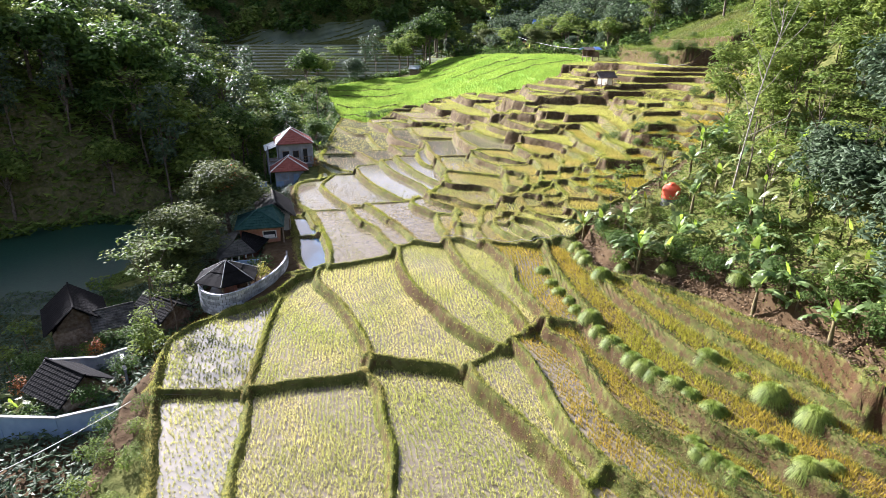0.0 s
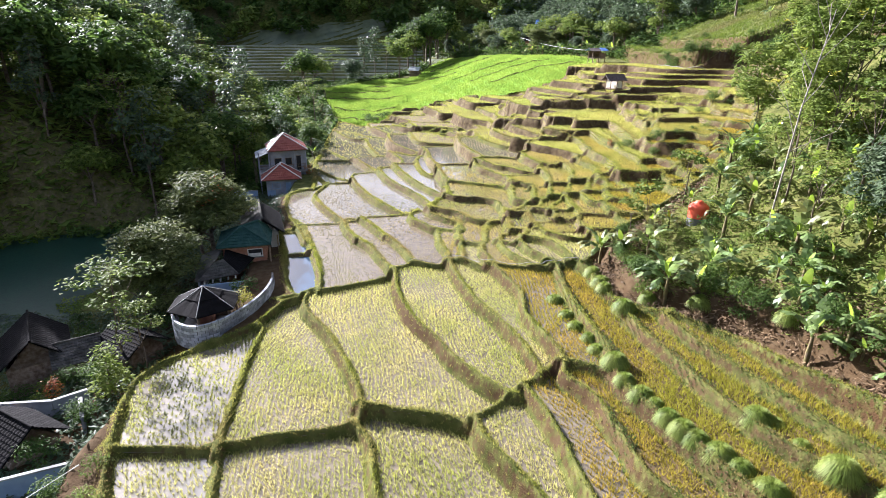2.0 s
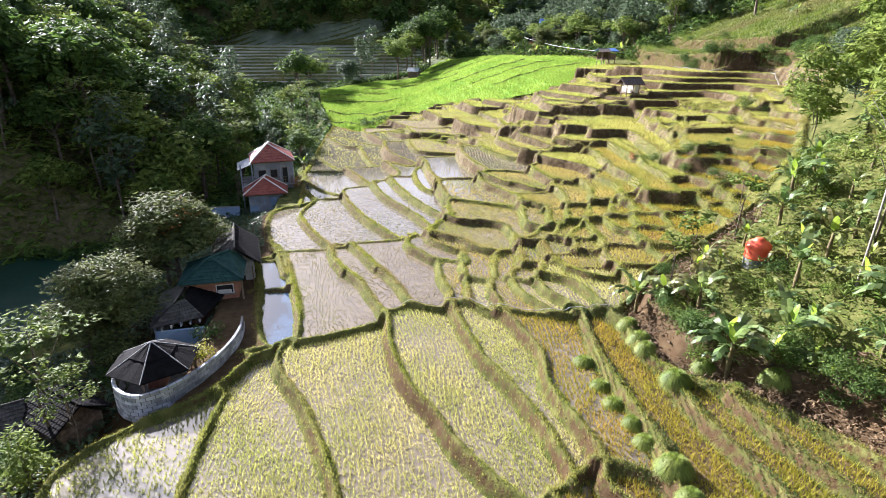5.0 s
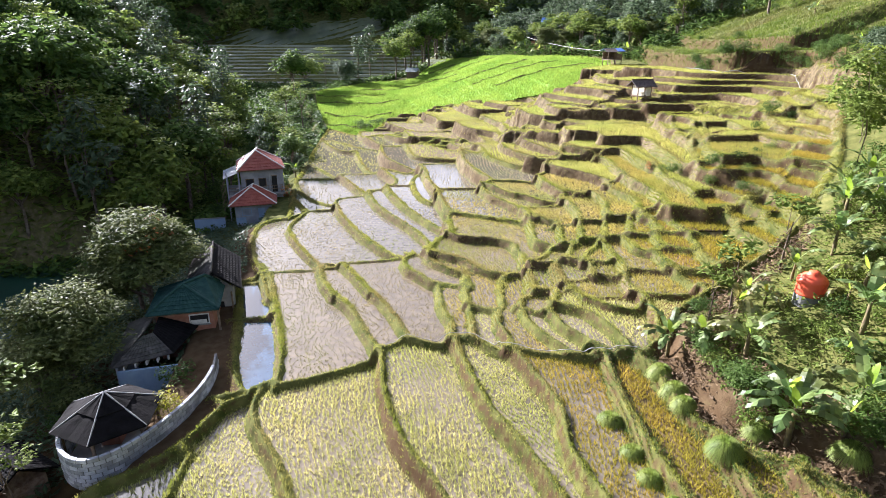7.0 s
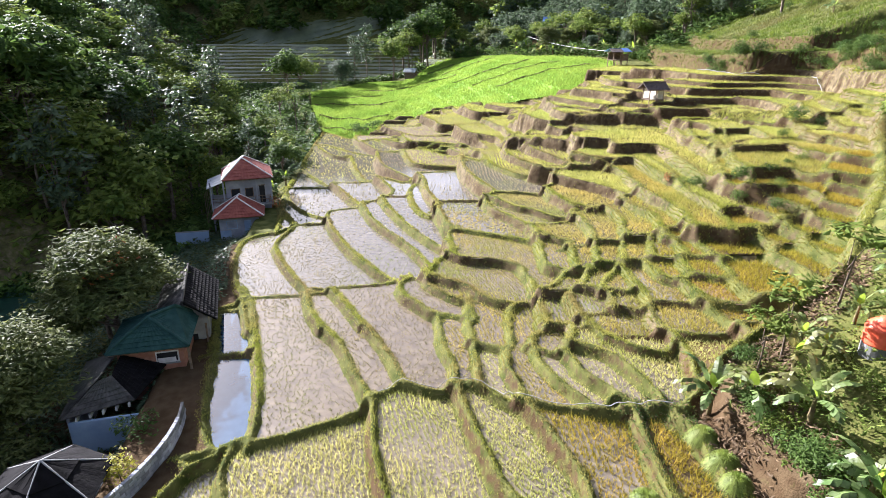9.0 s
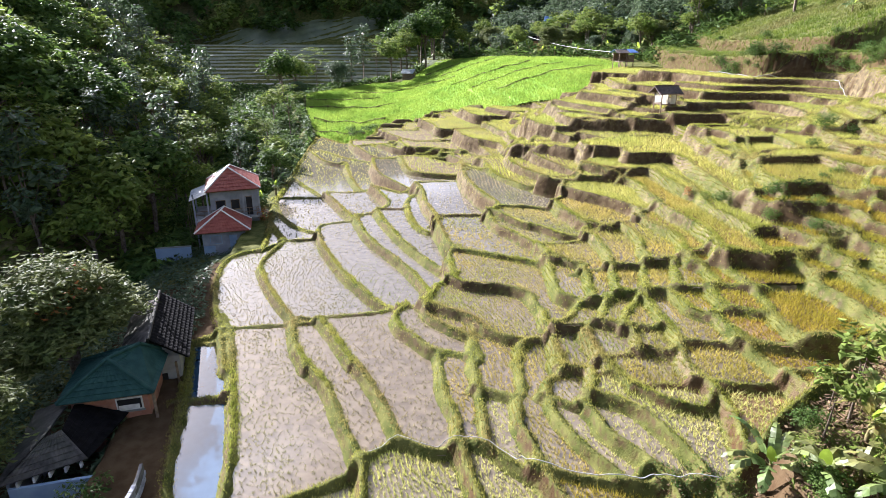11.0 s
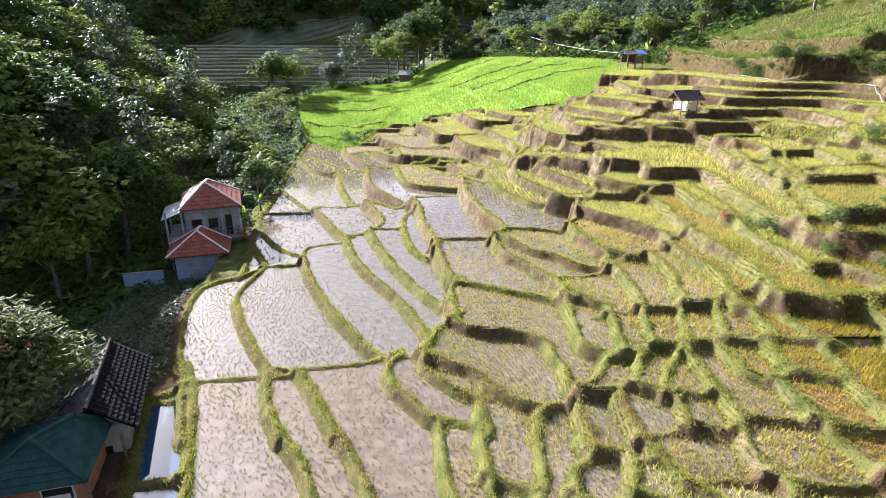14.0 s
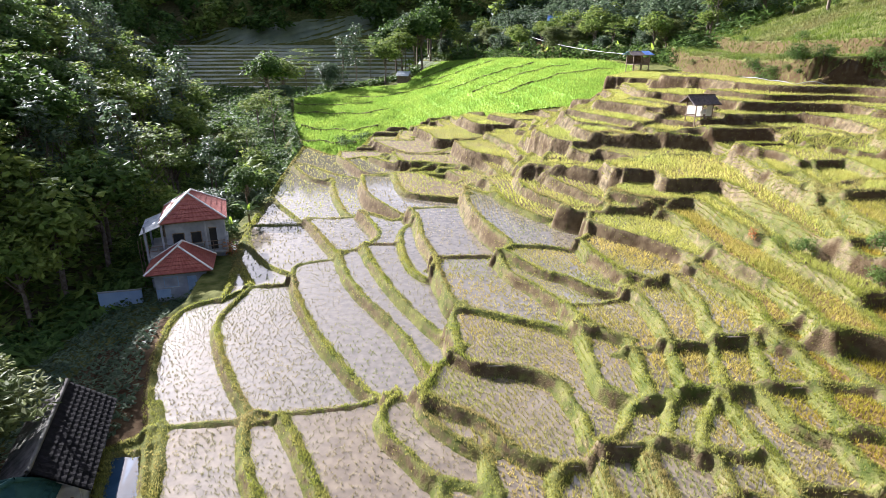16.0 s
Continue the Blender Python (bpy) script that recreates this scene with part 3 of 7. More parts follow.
bund((12.2, 47), (12.3, 46.2), (12.5, 45), (12.6, 43.9), (12.9, 42.3), (13, 40.7))
bund((14.8, 48.7), (14.7, 47.3), (14.4, 45.9), (14.6, 44.6))
bund((6.6, 45.2), (7.7, 45.4), (8.8, 45.6), (9.6, 45.1), (10.3, 45.4), (11.3, 45.3), (12.4, 44.9), (13.3, 44.4), (14.6, 44.2))
bund((7.6, 43), (8.6, 43), (9.6, 42.9), (10.8, 42.3), (12, 42.2), (12.9, 42.3), (15.5, 42.2))
bund((8.2, 47.4), (8.5, 46.9), (8.3, 45.6))
bund((12.5, 86.9), (13.3, 84.0), (15.1, 84.0), (16.1, 82.1), (17.6, 83.0), (19.0, 81.7), (20.5, 80.5), (22.8, 80.8), (25.6, 81.4), z=6.55)
bund((10.8, 91.2), (12.3, 94.0), (13.2, 88.3), (15.0, 86.7), (16.5, 84.4), (18.8, 85.1), (21.8, 87.4), z=6.95)
# outer rims that close the terraces
bund((-11.3, 17.5), (-10.6, 13.5), (0, 12.5), (9, 12), (15, 12), (16.8, 15), (15.9, 18.4))
bund((8.6, 37.7), (10.4, 38.9), (12.4, 40.1), (14.2, 40.9), (16.5, 42), (20, 46), (25, 52), (30, 60), (35.8, 66), (37.5, 73.5), (39.4, 79), (40.2, 84.6), (38.7, 88), (34.2, 89.6), (33.1, 97), (33.9, 114), (33, 120), (30.2, 123.6))
bund((-14.3, 65.8), (-15, 70), (-17.1, 80.6), (-17.8, 90.7), (-19, 100), (-20.4, 119.7))
bund((-2, 17.5), (-1.8, 15), (-1.7, 12.5))
bund((-8.3, 17.7), (-7.6, 15), (-7.2, 12.8))
bund((5.2, 16.5), (5.7, 14), (6, 12.2))
bund((7.1, 16.1), (8, 14), (8.6, 12))
bund((10.6, 15.5), (11.6, 13.5), (12, 12))
bund((12.6, 15.1), (13.6, 13.5), (14.4, 12))
bund((15.2, 16), (16.4, 14.2))
bund((15.4, 18.1), (16.6, 16))

for x, y, z in ((-3, 33, -1.05), (-6, 36.5, -1.05), (0.5, 33, -0.7), (3, 33, -0.1), (5.3, 32, 0.45), (-9, 31, -1.72), (-8, 35, -1.72), (-12.5, 29, -1.75), (-6, 20, -1.82), (-11, 20, -1.85), (0, 20, -1.7), (2, 17, -1.7), (-11.8, 46, -1.5)):
    spot(x, y, z)
for x, y, z in ((14, 48, 2.85), (12.6, 48.4, 2.6), (12, 46, 2.3), (13.5, 45, 2.5), (9, 45, 1.9), (13, 51, 3.0)):
    spot(x, y, z)
for x, y, z in ((5.2, 21.5, -0.55), (6.5, 20.5, -0.1), (8.3, 20, 0.25), (10.8, 20.5, 0.75), (12.3, 22.5, 1.25), (13.8, 23.5, 1.8), (8.2, 31, 1.2), (10.5, 27.5, 1.5)):
    spot(x, y, z)

# ends of a bank run on to the bank next to them
for k, line in enumerate(BANKS):
    for end in (0, -1):
        best, where = 1.9 + 0.05 * max(0.0, line[end][1] - 55), None
        for m, other in enumerate(BANKS):
            if m != k:
                d = np.hypot(*(other - line[end]).T)
                i = int(d.argmin())
                if 0.05 < d[i] < best:
                    best, where = d[i], other[i]
        if where is not None:
            BANKS[k] = line = np.vstack([where, line]) if end == 0 else np.vstack([line, where])

DX, DY, X0, Y0 = 0.11, 0.14, -21.0, 10.0
NX, NY = 600, 896
gx, gy = X0 + DX * np.arange(NX), Y0 + DY * np.arange(NY)
GX, GY = np.meshgrid(gx, gy)
near = np.full((NY, NX), 9.0)
owner = np.full((NY, NX), -1)
for k, line in enumerate(BANKS):
    for a, b in zip(line, line[1:]):
        lo, hi = np.minimum(a, b) - 1.5, np.maximum(a, b) + 1.5
        i0, i1 = max(0, int((lo[1] - Y0) / DY)), min(NY, int((hi[1] - Y0) / DY) + 2)
        j0, j1 = max(0, int((lo[0] - X0) / DX)), min(NX, int((hi[0] - X0) / DX) + 2)
        if i0 >= i1 or j0 >= j1:
            continue
        px, py = GX[i0:i1, j0:j1] - a[0], GY[i0:i1, j0:j1] - a[1]
        d = b - a
        t = np.clip((px * d[0] + py * d[1]) / (d @ d + 1e-9), 0, 1)
        away = np.hypot(px - t * d[0], py - t * d[1])
        owner[i0:i1, j0:j1] = np.where(away < near[i0:i1, j0:j1], k, owner[i0:i1, j0:j1])
        near[i0:i1, j0:j1] = np.minimum(near[i0:i1, j0:j1], away)


def neighbours(a, fill):
    """The four neighbours of every cell."""
    p = np.pad(a, 1, constant_values=fill)
    return p[:-2, 1:-1], p[2:, 1:-1], p[1:-1, :-2], p[1:-1, 2:]


def label_cells(blocked, start):
    """Numbers the areas that the blocked cells close off."""
    ids = np.where(blocked, -1, start)
    while True:
        m = ids
        for axis in (0, 1):
            for flip in (False, True):
                q = np.flip(m, axis) if flip else m
                q = np.swapaxes(q, 0, axis)
                out = q.copy()
                wall = np.swapaxes(np.flip(blocked, axis) if flip else blocked, 0, axis)
                for i in range(1, len(out)):
                    out[i] = np.where(wall[i], -1, np.maximum(out[i], out[i - 1]))
                q = np.swapaxes(out, 0, axis)
                m = np.flip(q, axis) if flip else q
        if (m == ids).all():
            return ids
        ids = m


wall_cells = near < 0.1
ids = label_cells(wall_cells, np.arange(NX * NY).reshape(NY, NX))
outside = set(np.unique(np.concatenate([ids[0], ids[-1], ids[:, 0], ids[:, -1]])))
is_out = np.isin(ids, list(outside)) & ~wall_cells
base = site(GX, GY) - 1.2 * inside(GX, GY, FIELD)
# the slope, bent to the known levels of the fields
kn = np.array(KNOWN)
cx, cy = GX[::7, ::7], GY[::7, ::7]
pull = np.exp(-(((cx[..., None] - kn[:, 0]) / 3.2) ** 2) - ((cy[..., None] - kn[:, 1]) / 4.5) ** 2) * kn[:, 3]
bend = (pull * (kn[:, 2] - slope_height(kn[:, 0], kn[:, 1]))).sum(-1) / (pull.sum(-1) + 0.35)
fi, fj = np.arange(NY) / 7, np.arange(NX) / 7
i0, j0 = np.minimum(fi.astype(int), bend.shape[0] - 2), np.minimum(fj.astype(int), bend.shape[1] - 2)
wi, wj = (fi - i0)[:, None], (fj - j0)[None]
bent = (bend[i0][:, j0] * (1 - wj) + bend[i0][:, j0 + 1] * wj) * (1 - wi) + (bend[i0 + 1][:, j0] * (1 - wj) + bend[i0 + 1][:, j0 + 1] * wj) * wi
even = slope_height(GX, GY) + bent
# open areas settle towards flat steps between their banks, closed ones are level
level = np.where(wall_cells, np.nan, even)
closed, loose = [], np.zeros((NY, NX), bool)
for r in np.unique(ids):
    if r < 0 or r in outside:
        continue
    cells = ids == r
    if cells.sum() < 75:
        wall_cells |= cells
        level[cells] = np.nan
    elif np.ptp(np.percentile(even[cells], (5, 95))) < 1.9:
        level[cells] = even[cells].mean()
        closed.append(cells)
    else:
        loose |= cells
work = np.where(loose, even, 0.0)
open_cells = loose.astype(float)
count = sum(neighbours(open_cells, 0.0))
for _ in range(1500):
    mean = sum(neighbours(work * open_cells, 0.0)) / np.maximum(count, 1)
    work = np.where(loose, 0.9996 * mean + 0.0004 * even, 0)
# wide open stretches break into low contour steps
grad = np.hypot(*np.gradient(np.where(loose, work, even), DY, DX))
STEP_H = 0.62 + 0.22 * step(70, 82, GY)
q = (work + 0.16 * lumps(GX, GY, 3.4, 1.0) + 0.05 * lumps(GX, GY, 1.3, 4.0)) / STEP_H
part_of = q - np.floor(q)
stepped = STEP_H * (np.floor(q) + 0.15 + step(0.9, 1.0, part_of) * 0.85)
# elsewhere every spot is level with the bank that it would drain to
bank_level = np.array(BANK_LEVEL + [np.nan])
for k in range(len(BANKS)):
    own = even[(owner == k) & wall_cells]
    if np.isnan(bank_level[k]) and len(own) and np.ptp(own) < 0.7:
        bank_level[k] = own.mean()
drain = np.arange(NX * NY).reshape(NY, NX)
steepest = np.zeros((NY, NX))
padded, cells_at = np.pad(even, 1, constant_values=99), np.pad(drain, 1, mode="edge")
for di in (-1, 0, 1):
    for dj in (-1, 0, 1):
        if di or dj:
            there = padded[1 + di:NY + 1 + di, 1 + dj:NX + 1 + dj]
            fall = (even - there) / math.hypot(di * DY, dj * DX)
            better = loose & ~wall_cells & (fall > steepest)
            steepest = np.where(better, fall, steepest)
            drain = np.where(better, cells_at[1 + di:NY + 1 + di, 1 + dj:NX + 1 + dj], drain)
drain = drain.ravel()
for _ in range(10):
    drain = drain[drain]
held = bank_level[owner.ravel()[drain]]
held = np.where(np.isnan(held), np.floor(even.ravel()[drain] / 0.5) * 0.5 + 0.2, held).reshape(NY, NX)
rise_over = even - held
held = held + STEP_H * np.floor(np.clip(rise_over - 0.35, 0, 30) / STEP_H)
drained = loose & wall_cells.ravel()[drain].reshape(NY, NX) & (rise_over > -0.6) & (rise_over < 3.5)
level = np.where(loose, np.where(drained, held, np.where(grad > 0.07, stepped, work)), level)
for _ in range(6):
    around = np.stack([level] + [np.where(np.isnan(a), level, a) for a in neighbours(np.where(loose, level, np.nan), np.nan)])
    level = np.where(loose, np.median(around, 0), level)
for a in neighbours(np.where(loose, level, np.nan), np.nan):
    near = np.where(loose & (np.abs(level - a) > 0.18), np.minimum(near, 0.06), near)
for _ in range(7):
    near = np.where(loose, np.minimum(near, np.min(np.stack(neighbours(near, 9.0)), 0) + 0.12), near)
level[is_out] = base[is_out]
# the fields: the closed ones, and the open ones cut at half-metre steps
regions = [(float(level[c].mean()), c) for c in closed]
breaks = ~loose | wall_cells
for a in neighbours(level, np.nan)[::2]:
    breaks |= np.abs(level - a) > 0.1
steps = label_cells(breaks, np.arange(NX * NY).reshape(NY, NX))
for r, many in zip(*np.unique(steps, return_counts=True)):
    if r >= 0 and many > 110:
        regions.append((None, steps == r))
# bank cells take the level of the field next to them, the higher one by preference
for _ in range(12):
    gap = np.isnan(level)
    if not gap.any():
        break
    top = np.nanmax(np.stack([np.where(np.isnan(a), -99, a) for a in neighbours(level, np.nan)]), 0)
    level = np.where(gap & (top > -90), top, level)
level = np.where(np.isnan(level), base, level)
high = level.copy()
for _ in range(4):
    high = np.max(np.stack([high, *neighbours(high, -99.0)]), 0)
foot_w = 0.22 + 0.12 * lumps(GX, GY, 0.7, 2.0) + 0.16 * np.clip(high - level, 0, 1.2)
rim = level + np.maximum(high - level, 0) * (1 - step(0.08, 1.0, near / (foot_w + 0.1)))
wob = lumps(GX, GY, 0.9, 3.0)
GZ = rim + (0.27 - 0.14 * step(41, 44, GY) + 0.07 * step(60, 66, GY) + 0.06 * wob) * np.exp(-((near / (0.17 - 0.03 * step(45, 40, GY))) ** 4)) + 0.04 * lumps(GX, GY, 0.33, 5.0) * (near < 0.9) - 0.06 * (near > 0.45)
GZ = np.where(inside(GX, GY, FIELD) & (near > 0.6), GZ - 1.0, GZ)
GZ = np.where(is_out & ~inside(GX, GY, FIELD) & (near > 0.5), base + 0.08 * lumps(GX, GY, 0.6, 1.0), GZ)

# soften the edges of the banks
for k in range(4):
    p = np.pad(GZ, 1, mode="edge")
    soft_z = (4 * GZ + p[:-2, 1:-1] + p[2:, 1:-1] + p[1:-1, :-2] + p[1:-1, 2:]) / 8
    GZ = np.where((near < 0.9) & ((k == 0) | (GY > 68) | ((GX > 12.5) & (GY > 43))), soft_z, GZ)


def height(x, y):
    """Height of the built ground at one place."""
    j, i = (x - X0) / DX, (y - Y0) / DY
    if 1 <= j < NX - 2 and 1 <= i < NY - 2:
        a, b = int(i), int(j)
        fi, fj = i - a, j - b
        return float((GZ[a, b] * (1 - fj) + GZ[a, b + 1] * fj) * (1 - fi) + (GZ[a + 1, b] * (1 - fj) + GZ[a + 1, b + 1] * fj) * fi)
    return float(site(x, y))


CUT = 444
whole = np.arange(NX * NY).reshape(NY, NX)
pieces = [whole[:CUT + 1, :530], whole[:CUT + 1:4, 529::4], whole[CUT::2, ::2]]
quads = np.concatenate([np.stack([w[:-1, :-1], w[:-1, 1:], w[1:, 1:], w[1:, :-1]], 2).reshape(-1, 4) for w in pieces])
kept, inv = np.unique(quads, return_inverse=True)
me = mesh_from("terraced_ground", np.stack([GX, GY, GZ], 2).reshape(-1, 3)[kept], inv.reshape(-1, 4), M_GROUND, True)
bank_x = np.interp(GY, [12, 18.4, 22.2, 27.3, 29.7, 33, 36.7, 40.5], [17, 15.9, 15.3, 13.4, 11.9, 9.2, 8.8, 10])
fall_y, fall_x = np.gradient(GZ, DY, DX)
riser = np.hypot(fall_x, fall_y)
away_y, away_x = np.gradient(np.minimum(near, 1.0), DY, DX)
# bare bunds and faces turned from the sun, their shade put into colour
shaded_bare_bund = step(1.2, 2.4, np.abs(away_y) / (np.abs(away_x) + 0.05)) * (near < 0.4) * step(40, 43, GY) * step(78, 72, GY) * (GX < 14)
shaded_cut_face = step(0.35, 0.9, fall_y) * ~is_out * (near < 0.9) * step(40, 43, GY)
# hamlet ground: little grass and dark soil, part of it shade put into colour
set_cover(me, (np.where(is_out, np.where((GX < np.where(GY > 26, -9.0, -13.6)) & (GY < 64), np.where(GY < 43, 0.1, 0.2), 0.9 - 0.5 * step(0.45, 0.9, riser) * (GX > 28) * (GY > 62)) - 0.7 * step(-0.6, 0.2, GX - bank_x) * step(2.2, 1.2, GX - bank_x) * (GY < 42), np.where(near < 0.9, 0.72 - 0.25 * np.maximum(shaded_cut_face, shaded_bare_bund) - 0.1 * step(6, 12, GX) * step(52, 58, GY) - (0.4 - 0.25 * step(40, 44, GY) * step(72, 66, GY)) * step(1.0, 2.4, riser) - 0.1 * step(66, 84, GY) + 0.06 * step(45, 40, GY) + 0.2 * lumps(GX, GY, 3.1, 2.0), 0.2))).ravel()[kept])
# red: share of dark brown soil, doubling as painted shade on cut faces
red = 0.8 * step(-0.8, 0.1, GX - bank_x) * step(2.0, 0.9, GX - bank_x) * (GY < 40) + 0.2 * step(14, 26, GX) + 0.85 * step(45, 39, GY) * ~is_out + 0.6 * np.maximum(shaded_cut_face, shaded_bare_bund) + 0.8 * is_out * (GX < np.where(GY > 26, -9.0, -13.6)) * (GY < 64) + 0.7 * step(0.45, 0.9, riser) * (GX > 28) * (GY > 62) * is_out
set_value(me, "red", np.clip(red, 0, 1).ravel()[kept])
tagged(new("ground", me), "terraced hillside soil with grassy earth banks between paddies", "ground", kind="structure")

# the rest of the valley, one sheet to the skyline, laid below the terraces where they stand
ex = np.concatenate([np.arange(-330, -90, 6), np.arange(-90, 30, 1.5), np.arange(30, 62, 0.5), np.arange(62, 90, 1.5), np.arange(90, 331, 6)])
ey = np.concatenate([np.arange(-120, 0, 6), np.arange(0, 50, 1.5), np.arange(50, 130, 0.75), np.arange(130, 230, 1.5), np.arange(230, 480, 5)])
EX, EY = np.meshgrid(ex, ey)
EZ = site(EX, EY) + 0.12 * lumps(EX, EY, 2.3, 4.0)
under = (EX > X0 + 0.2) & (EX < gx[-1] - 0.2) & (EY > Y0 + 0.2) & (EY < gy[-1] - 0.2)
deep = (EX > X0 + 2) & (EX < gx[-1] - 2) & (EY > Y0 + 2) & (EY < gy[-1] - 2)
EZ = np.where(deep, EZ - 4.5, np.where(inside(EX, EY, FIELD), EZ - 1.5, np.where(under, EZ - 0.3, EZ)))
me = mesh_from("valley_ground", np.stack([EX, EY, EZ], 2).reshape(-1, 3), grid_faces(len(ey), len(ex)), M_GROUND, True)
set_cover(me, np.where(EX < np.interp(EY, [30, 55, 62, 68, 80, 100, 125, 160, 200], [-66, -60, -44, -30, -29, -32, -40, -52, -85]), 0.5, 0.85))
tagged(new("ground_valley", me), "grassy and wooded valley soil round the terraces", "ground", kind="structure")


# ---- the paddies: water and rice ----
rng = np.random.default_rng(4)


def blades(pos, count, height_of, lean, width, rg):
    """Thin upright triangles, count of them round each position. Returns corners and faces."""
    n = len(pos)
    p = np.repeat(pos, count, 0)
    h = np.repeat(height_of, count) * rg.uniform(0.7, 1.2, n * count)
    a = rg.uniform(0, 2 * np.pi, n * count)
    out = np.stack([np.cos(a), np.sin(a), 0 * a], 1)
    side = np.stack([-np.sin(a), np.cos(a), 0 * a], 1) * (width * rg.uniform(0.7, 1.3, n * count))[:, None]
    root = p + out * 0.02
    tip = root + out * (h * lean * rg.uniform(0.3, 1.2, n * count))[:, None]
    tip[:, 2] += h
    v = np.stack([root - side, root + side, tip], 1).reshape(-1, 3)
    return v, np.arange(len(v)).reshape(-1, 3)


for z, cells in regions:
    dry = (z is None and (GX[cells].mean() > 14 or grad[cells].mean() > 0.12)) or (GX[cells].mean() > 8.3 and GY[cells].mean() < 40)
    grow = cells.copy()
    for _ in range(2 if z is not None else 0):
        g2 = grow.copy()
        g2[1:] |= grow[:-1]
        g2[:-1] |= grow[1:]
        g2[:, 1:] |= grow[:, :-1]
        g2[:, :-1] |= grow[:, 1:]
        grow = g2
    # wide squares inside, single cells along the rim
    wide = 6 if z is not None else 3
    g4 = grow[:-1, :-1].copy()
    h4, w4 = g4.shape[0] // wide, g4.shape[1] // wide
    full = g4[: h4 * wide, : w4 * wide].reshape(h4, wide, w4, wide).all((1, 3))
    g4[: h4 * wide, : w4 * wide] &= ~np.repeat(np.repeat(full, wide, 0), wide, 1)
    bi, bj = np.nonzero(full)
    ii, jj = np.nonzero(g4)
    span = np.concatenate([np.ones(len(ii), int), np.full(len(bi), wide)])
    ii, jj = np.concatenate([ii, bi * wide]), np.concatenate([jj, bj * wide])
    j2 = jj + span
    i2 = ii + (j2 - jj)
    quads = np.stack([ii * NX + jj, ii * NX + j2, i2 * NX + j2, i2 * NX + jj], 1)
    if z is None:
        quads = quads[np.ptp(level.ravel()[quads], axis=1) < 0.1]
    used, inv = np.unique(quads, return_inverse=True)
    vs = np.stack([X0 + DX * (used % NX), Y0 + DY * (used // NX), (level.ravel()[used] if z is None else np.full(len(used), z)) + 0.02], 1)
    cx, cy = GX[cells].mean(), GY[cells].mean()
    pond = any(cells[int((b - Y0) / DY), int((a - X0) / DX)] for a, b in ((-12.5, 49.5), (-10.4, 42.5), (-11.4, 45.0)))
    paddy = new("fish_pond" if pond else "rice_paddy", mesh_from("paddy_water", vs, inv.reshape(-1, 4), M_SKYBLUEWATER if pond else M_WETSOIL if dry else M_BROWNWATER if cx > (13 if cy > 43 else 9.5) else M_CLEARMUD if (cx < 4 and cy > 56) or (cx < 14 and 57 < cy < 76) or (cx < -8.5 and cy < 40) else M_SILTWATER if cy > 43 else M_MUDWATER))
    if pond:
        tagged(paddy, "still fish pond reflecting the sky, with sky blue in its base colour", "pond", "fish ponds")
        continue
    # young seedlings in the wet fields below, taller yellowing rice up the slope
    young = step(2.5, -2.5, cx) * step(38, 42, cy)
    clean = -4 < cx < 5.5 and 66 < cy < 76
    flooded = (cx < 4 and 61 < cy < 112) or (cx < -8.5 and cy < 40)
    tagged(paddy, "flooded paddy with short sparse rice seedlings in bright water" if young > 0.5 else "flooded rice paddy with rows of yellow-green rice", "rice paddy", "rice paddies of the terraces")
    i0, i1 = np.nonzero(cells.any(1))[0][[0, -1]]
    j0, j1 = np.nonzero(cells.any(0))[0][[0, -1]]
    far = cy > 70
    pale = cx <= 5.5 and cy < 43
    sx = 0.24 if far else 0.155 if pale else 0.165
    ang = rng.uniform(-0.25, 0.25) + 0.2
    ext = max((i1 - i0) * DY, (j1 - j0) * DX) + 2
    rows_along = cx > 6 and cy < 40
    if rows_along:
        ang = rng.uniform(-0.05, 0.05) + 0.38
    A, B = np.meshgrid(np.arange(-ext, ext, sx * 1.25), np.arange(-ext, ext, sx * 0.8))
    A = A + 0.25 * np.sin(B * 0.5 + cx)
    loose_rows = 0.03 + 0.05 * young
    px = cx + A * np.cos(ang) - B * np.sin(ang) + rng.normal(0, loose_rows, A.shape)
    py = cy + A * np.sin(ang) + B * np.cos(ang) + rng.normal(0, loose_rows, A.shape)
    px, py = px.ravel(), py.ravel()
    ci, cj = np.round((py - Y0) / DY).astype(int), np.round((px - X0) / DX).astype(int)
    ok = (ci >= 0) & (ci < NY) & (cj >= 0) & (cj < NX)
    px, py, ci, cj = px[ok], py[ok], ci[ok], cj[ok]
    mid = -4 < cx < 15 and 39 < cy < 64
    ok = cells[ci, cj] & (near[ci, cj] > (0.34 if rows_along else 0.28)) & (rng.random(len(px)) > 0.05 + 0.3 * young + 0.08 * mid + 0.4 * flooded + 0.25 * clean)
    px, py = px[ok], py[ok]
    if len(px) == 0:
        continue
    patch = 0.75 + 0.35 * lumps(px, py, 1.7, 2.0)
    hgt = (0.25 - max(0.08 * mid, (0.08 if cy < 40 else 0.13) * young) - 0.04 * pale + 0.08 * max(far, cx > 8) - 0.12 * clean * (1 - young)) * np.clip(patch, 0.35, 1.2)
    v, f = blades(np.stack([px, py, level[ci[ok], cj[ok]]], 1), 9 if not far else 5, hgt, 0.75, 0.015 + 0.012 * far * (1 - clean) - 0.004 * young, rng)
    ob = new("rice", mesh_from("rice_plants", v, f, M_RICE if (cx > 5.5 and cy < 40) or (cx > 11.5 and cy < 56) else M_RICEPALE if cy < 43 else M_SEEDLING if (young > 0.5 or clean) and cy < 90 else M_RICEMID if mid and cx < 11 else M_RICEUP if cy < 60 else M_RICEHIGH))
    ob.parent = paddy
    tagged(ob, kind="stuff")

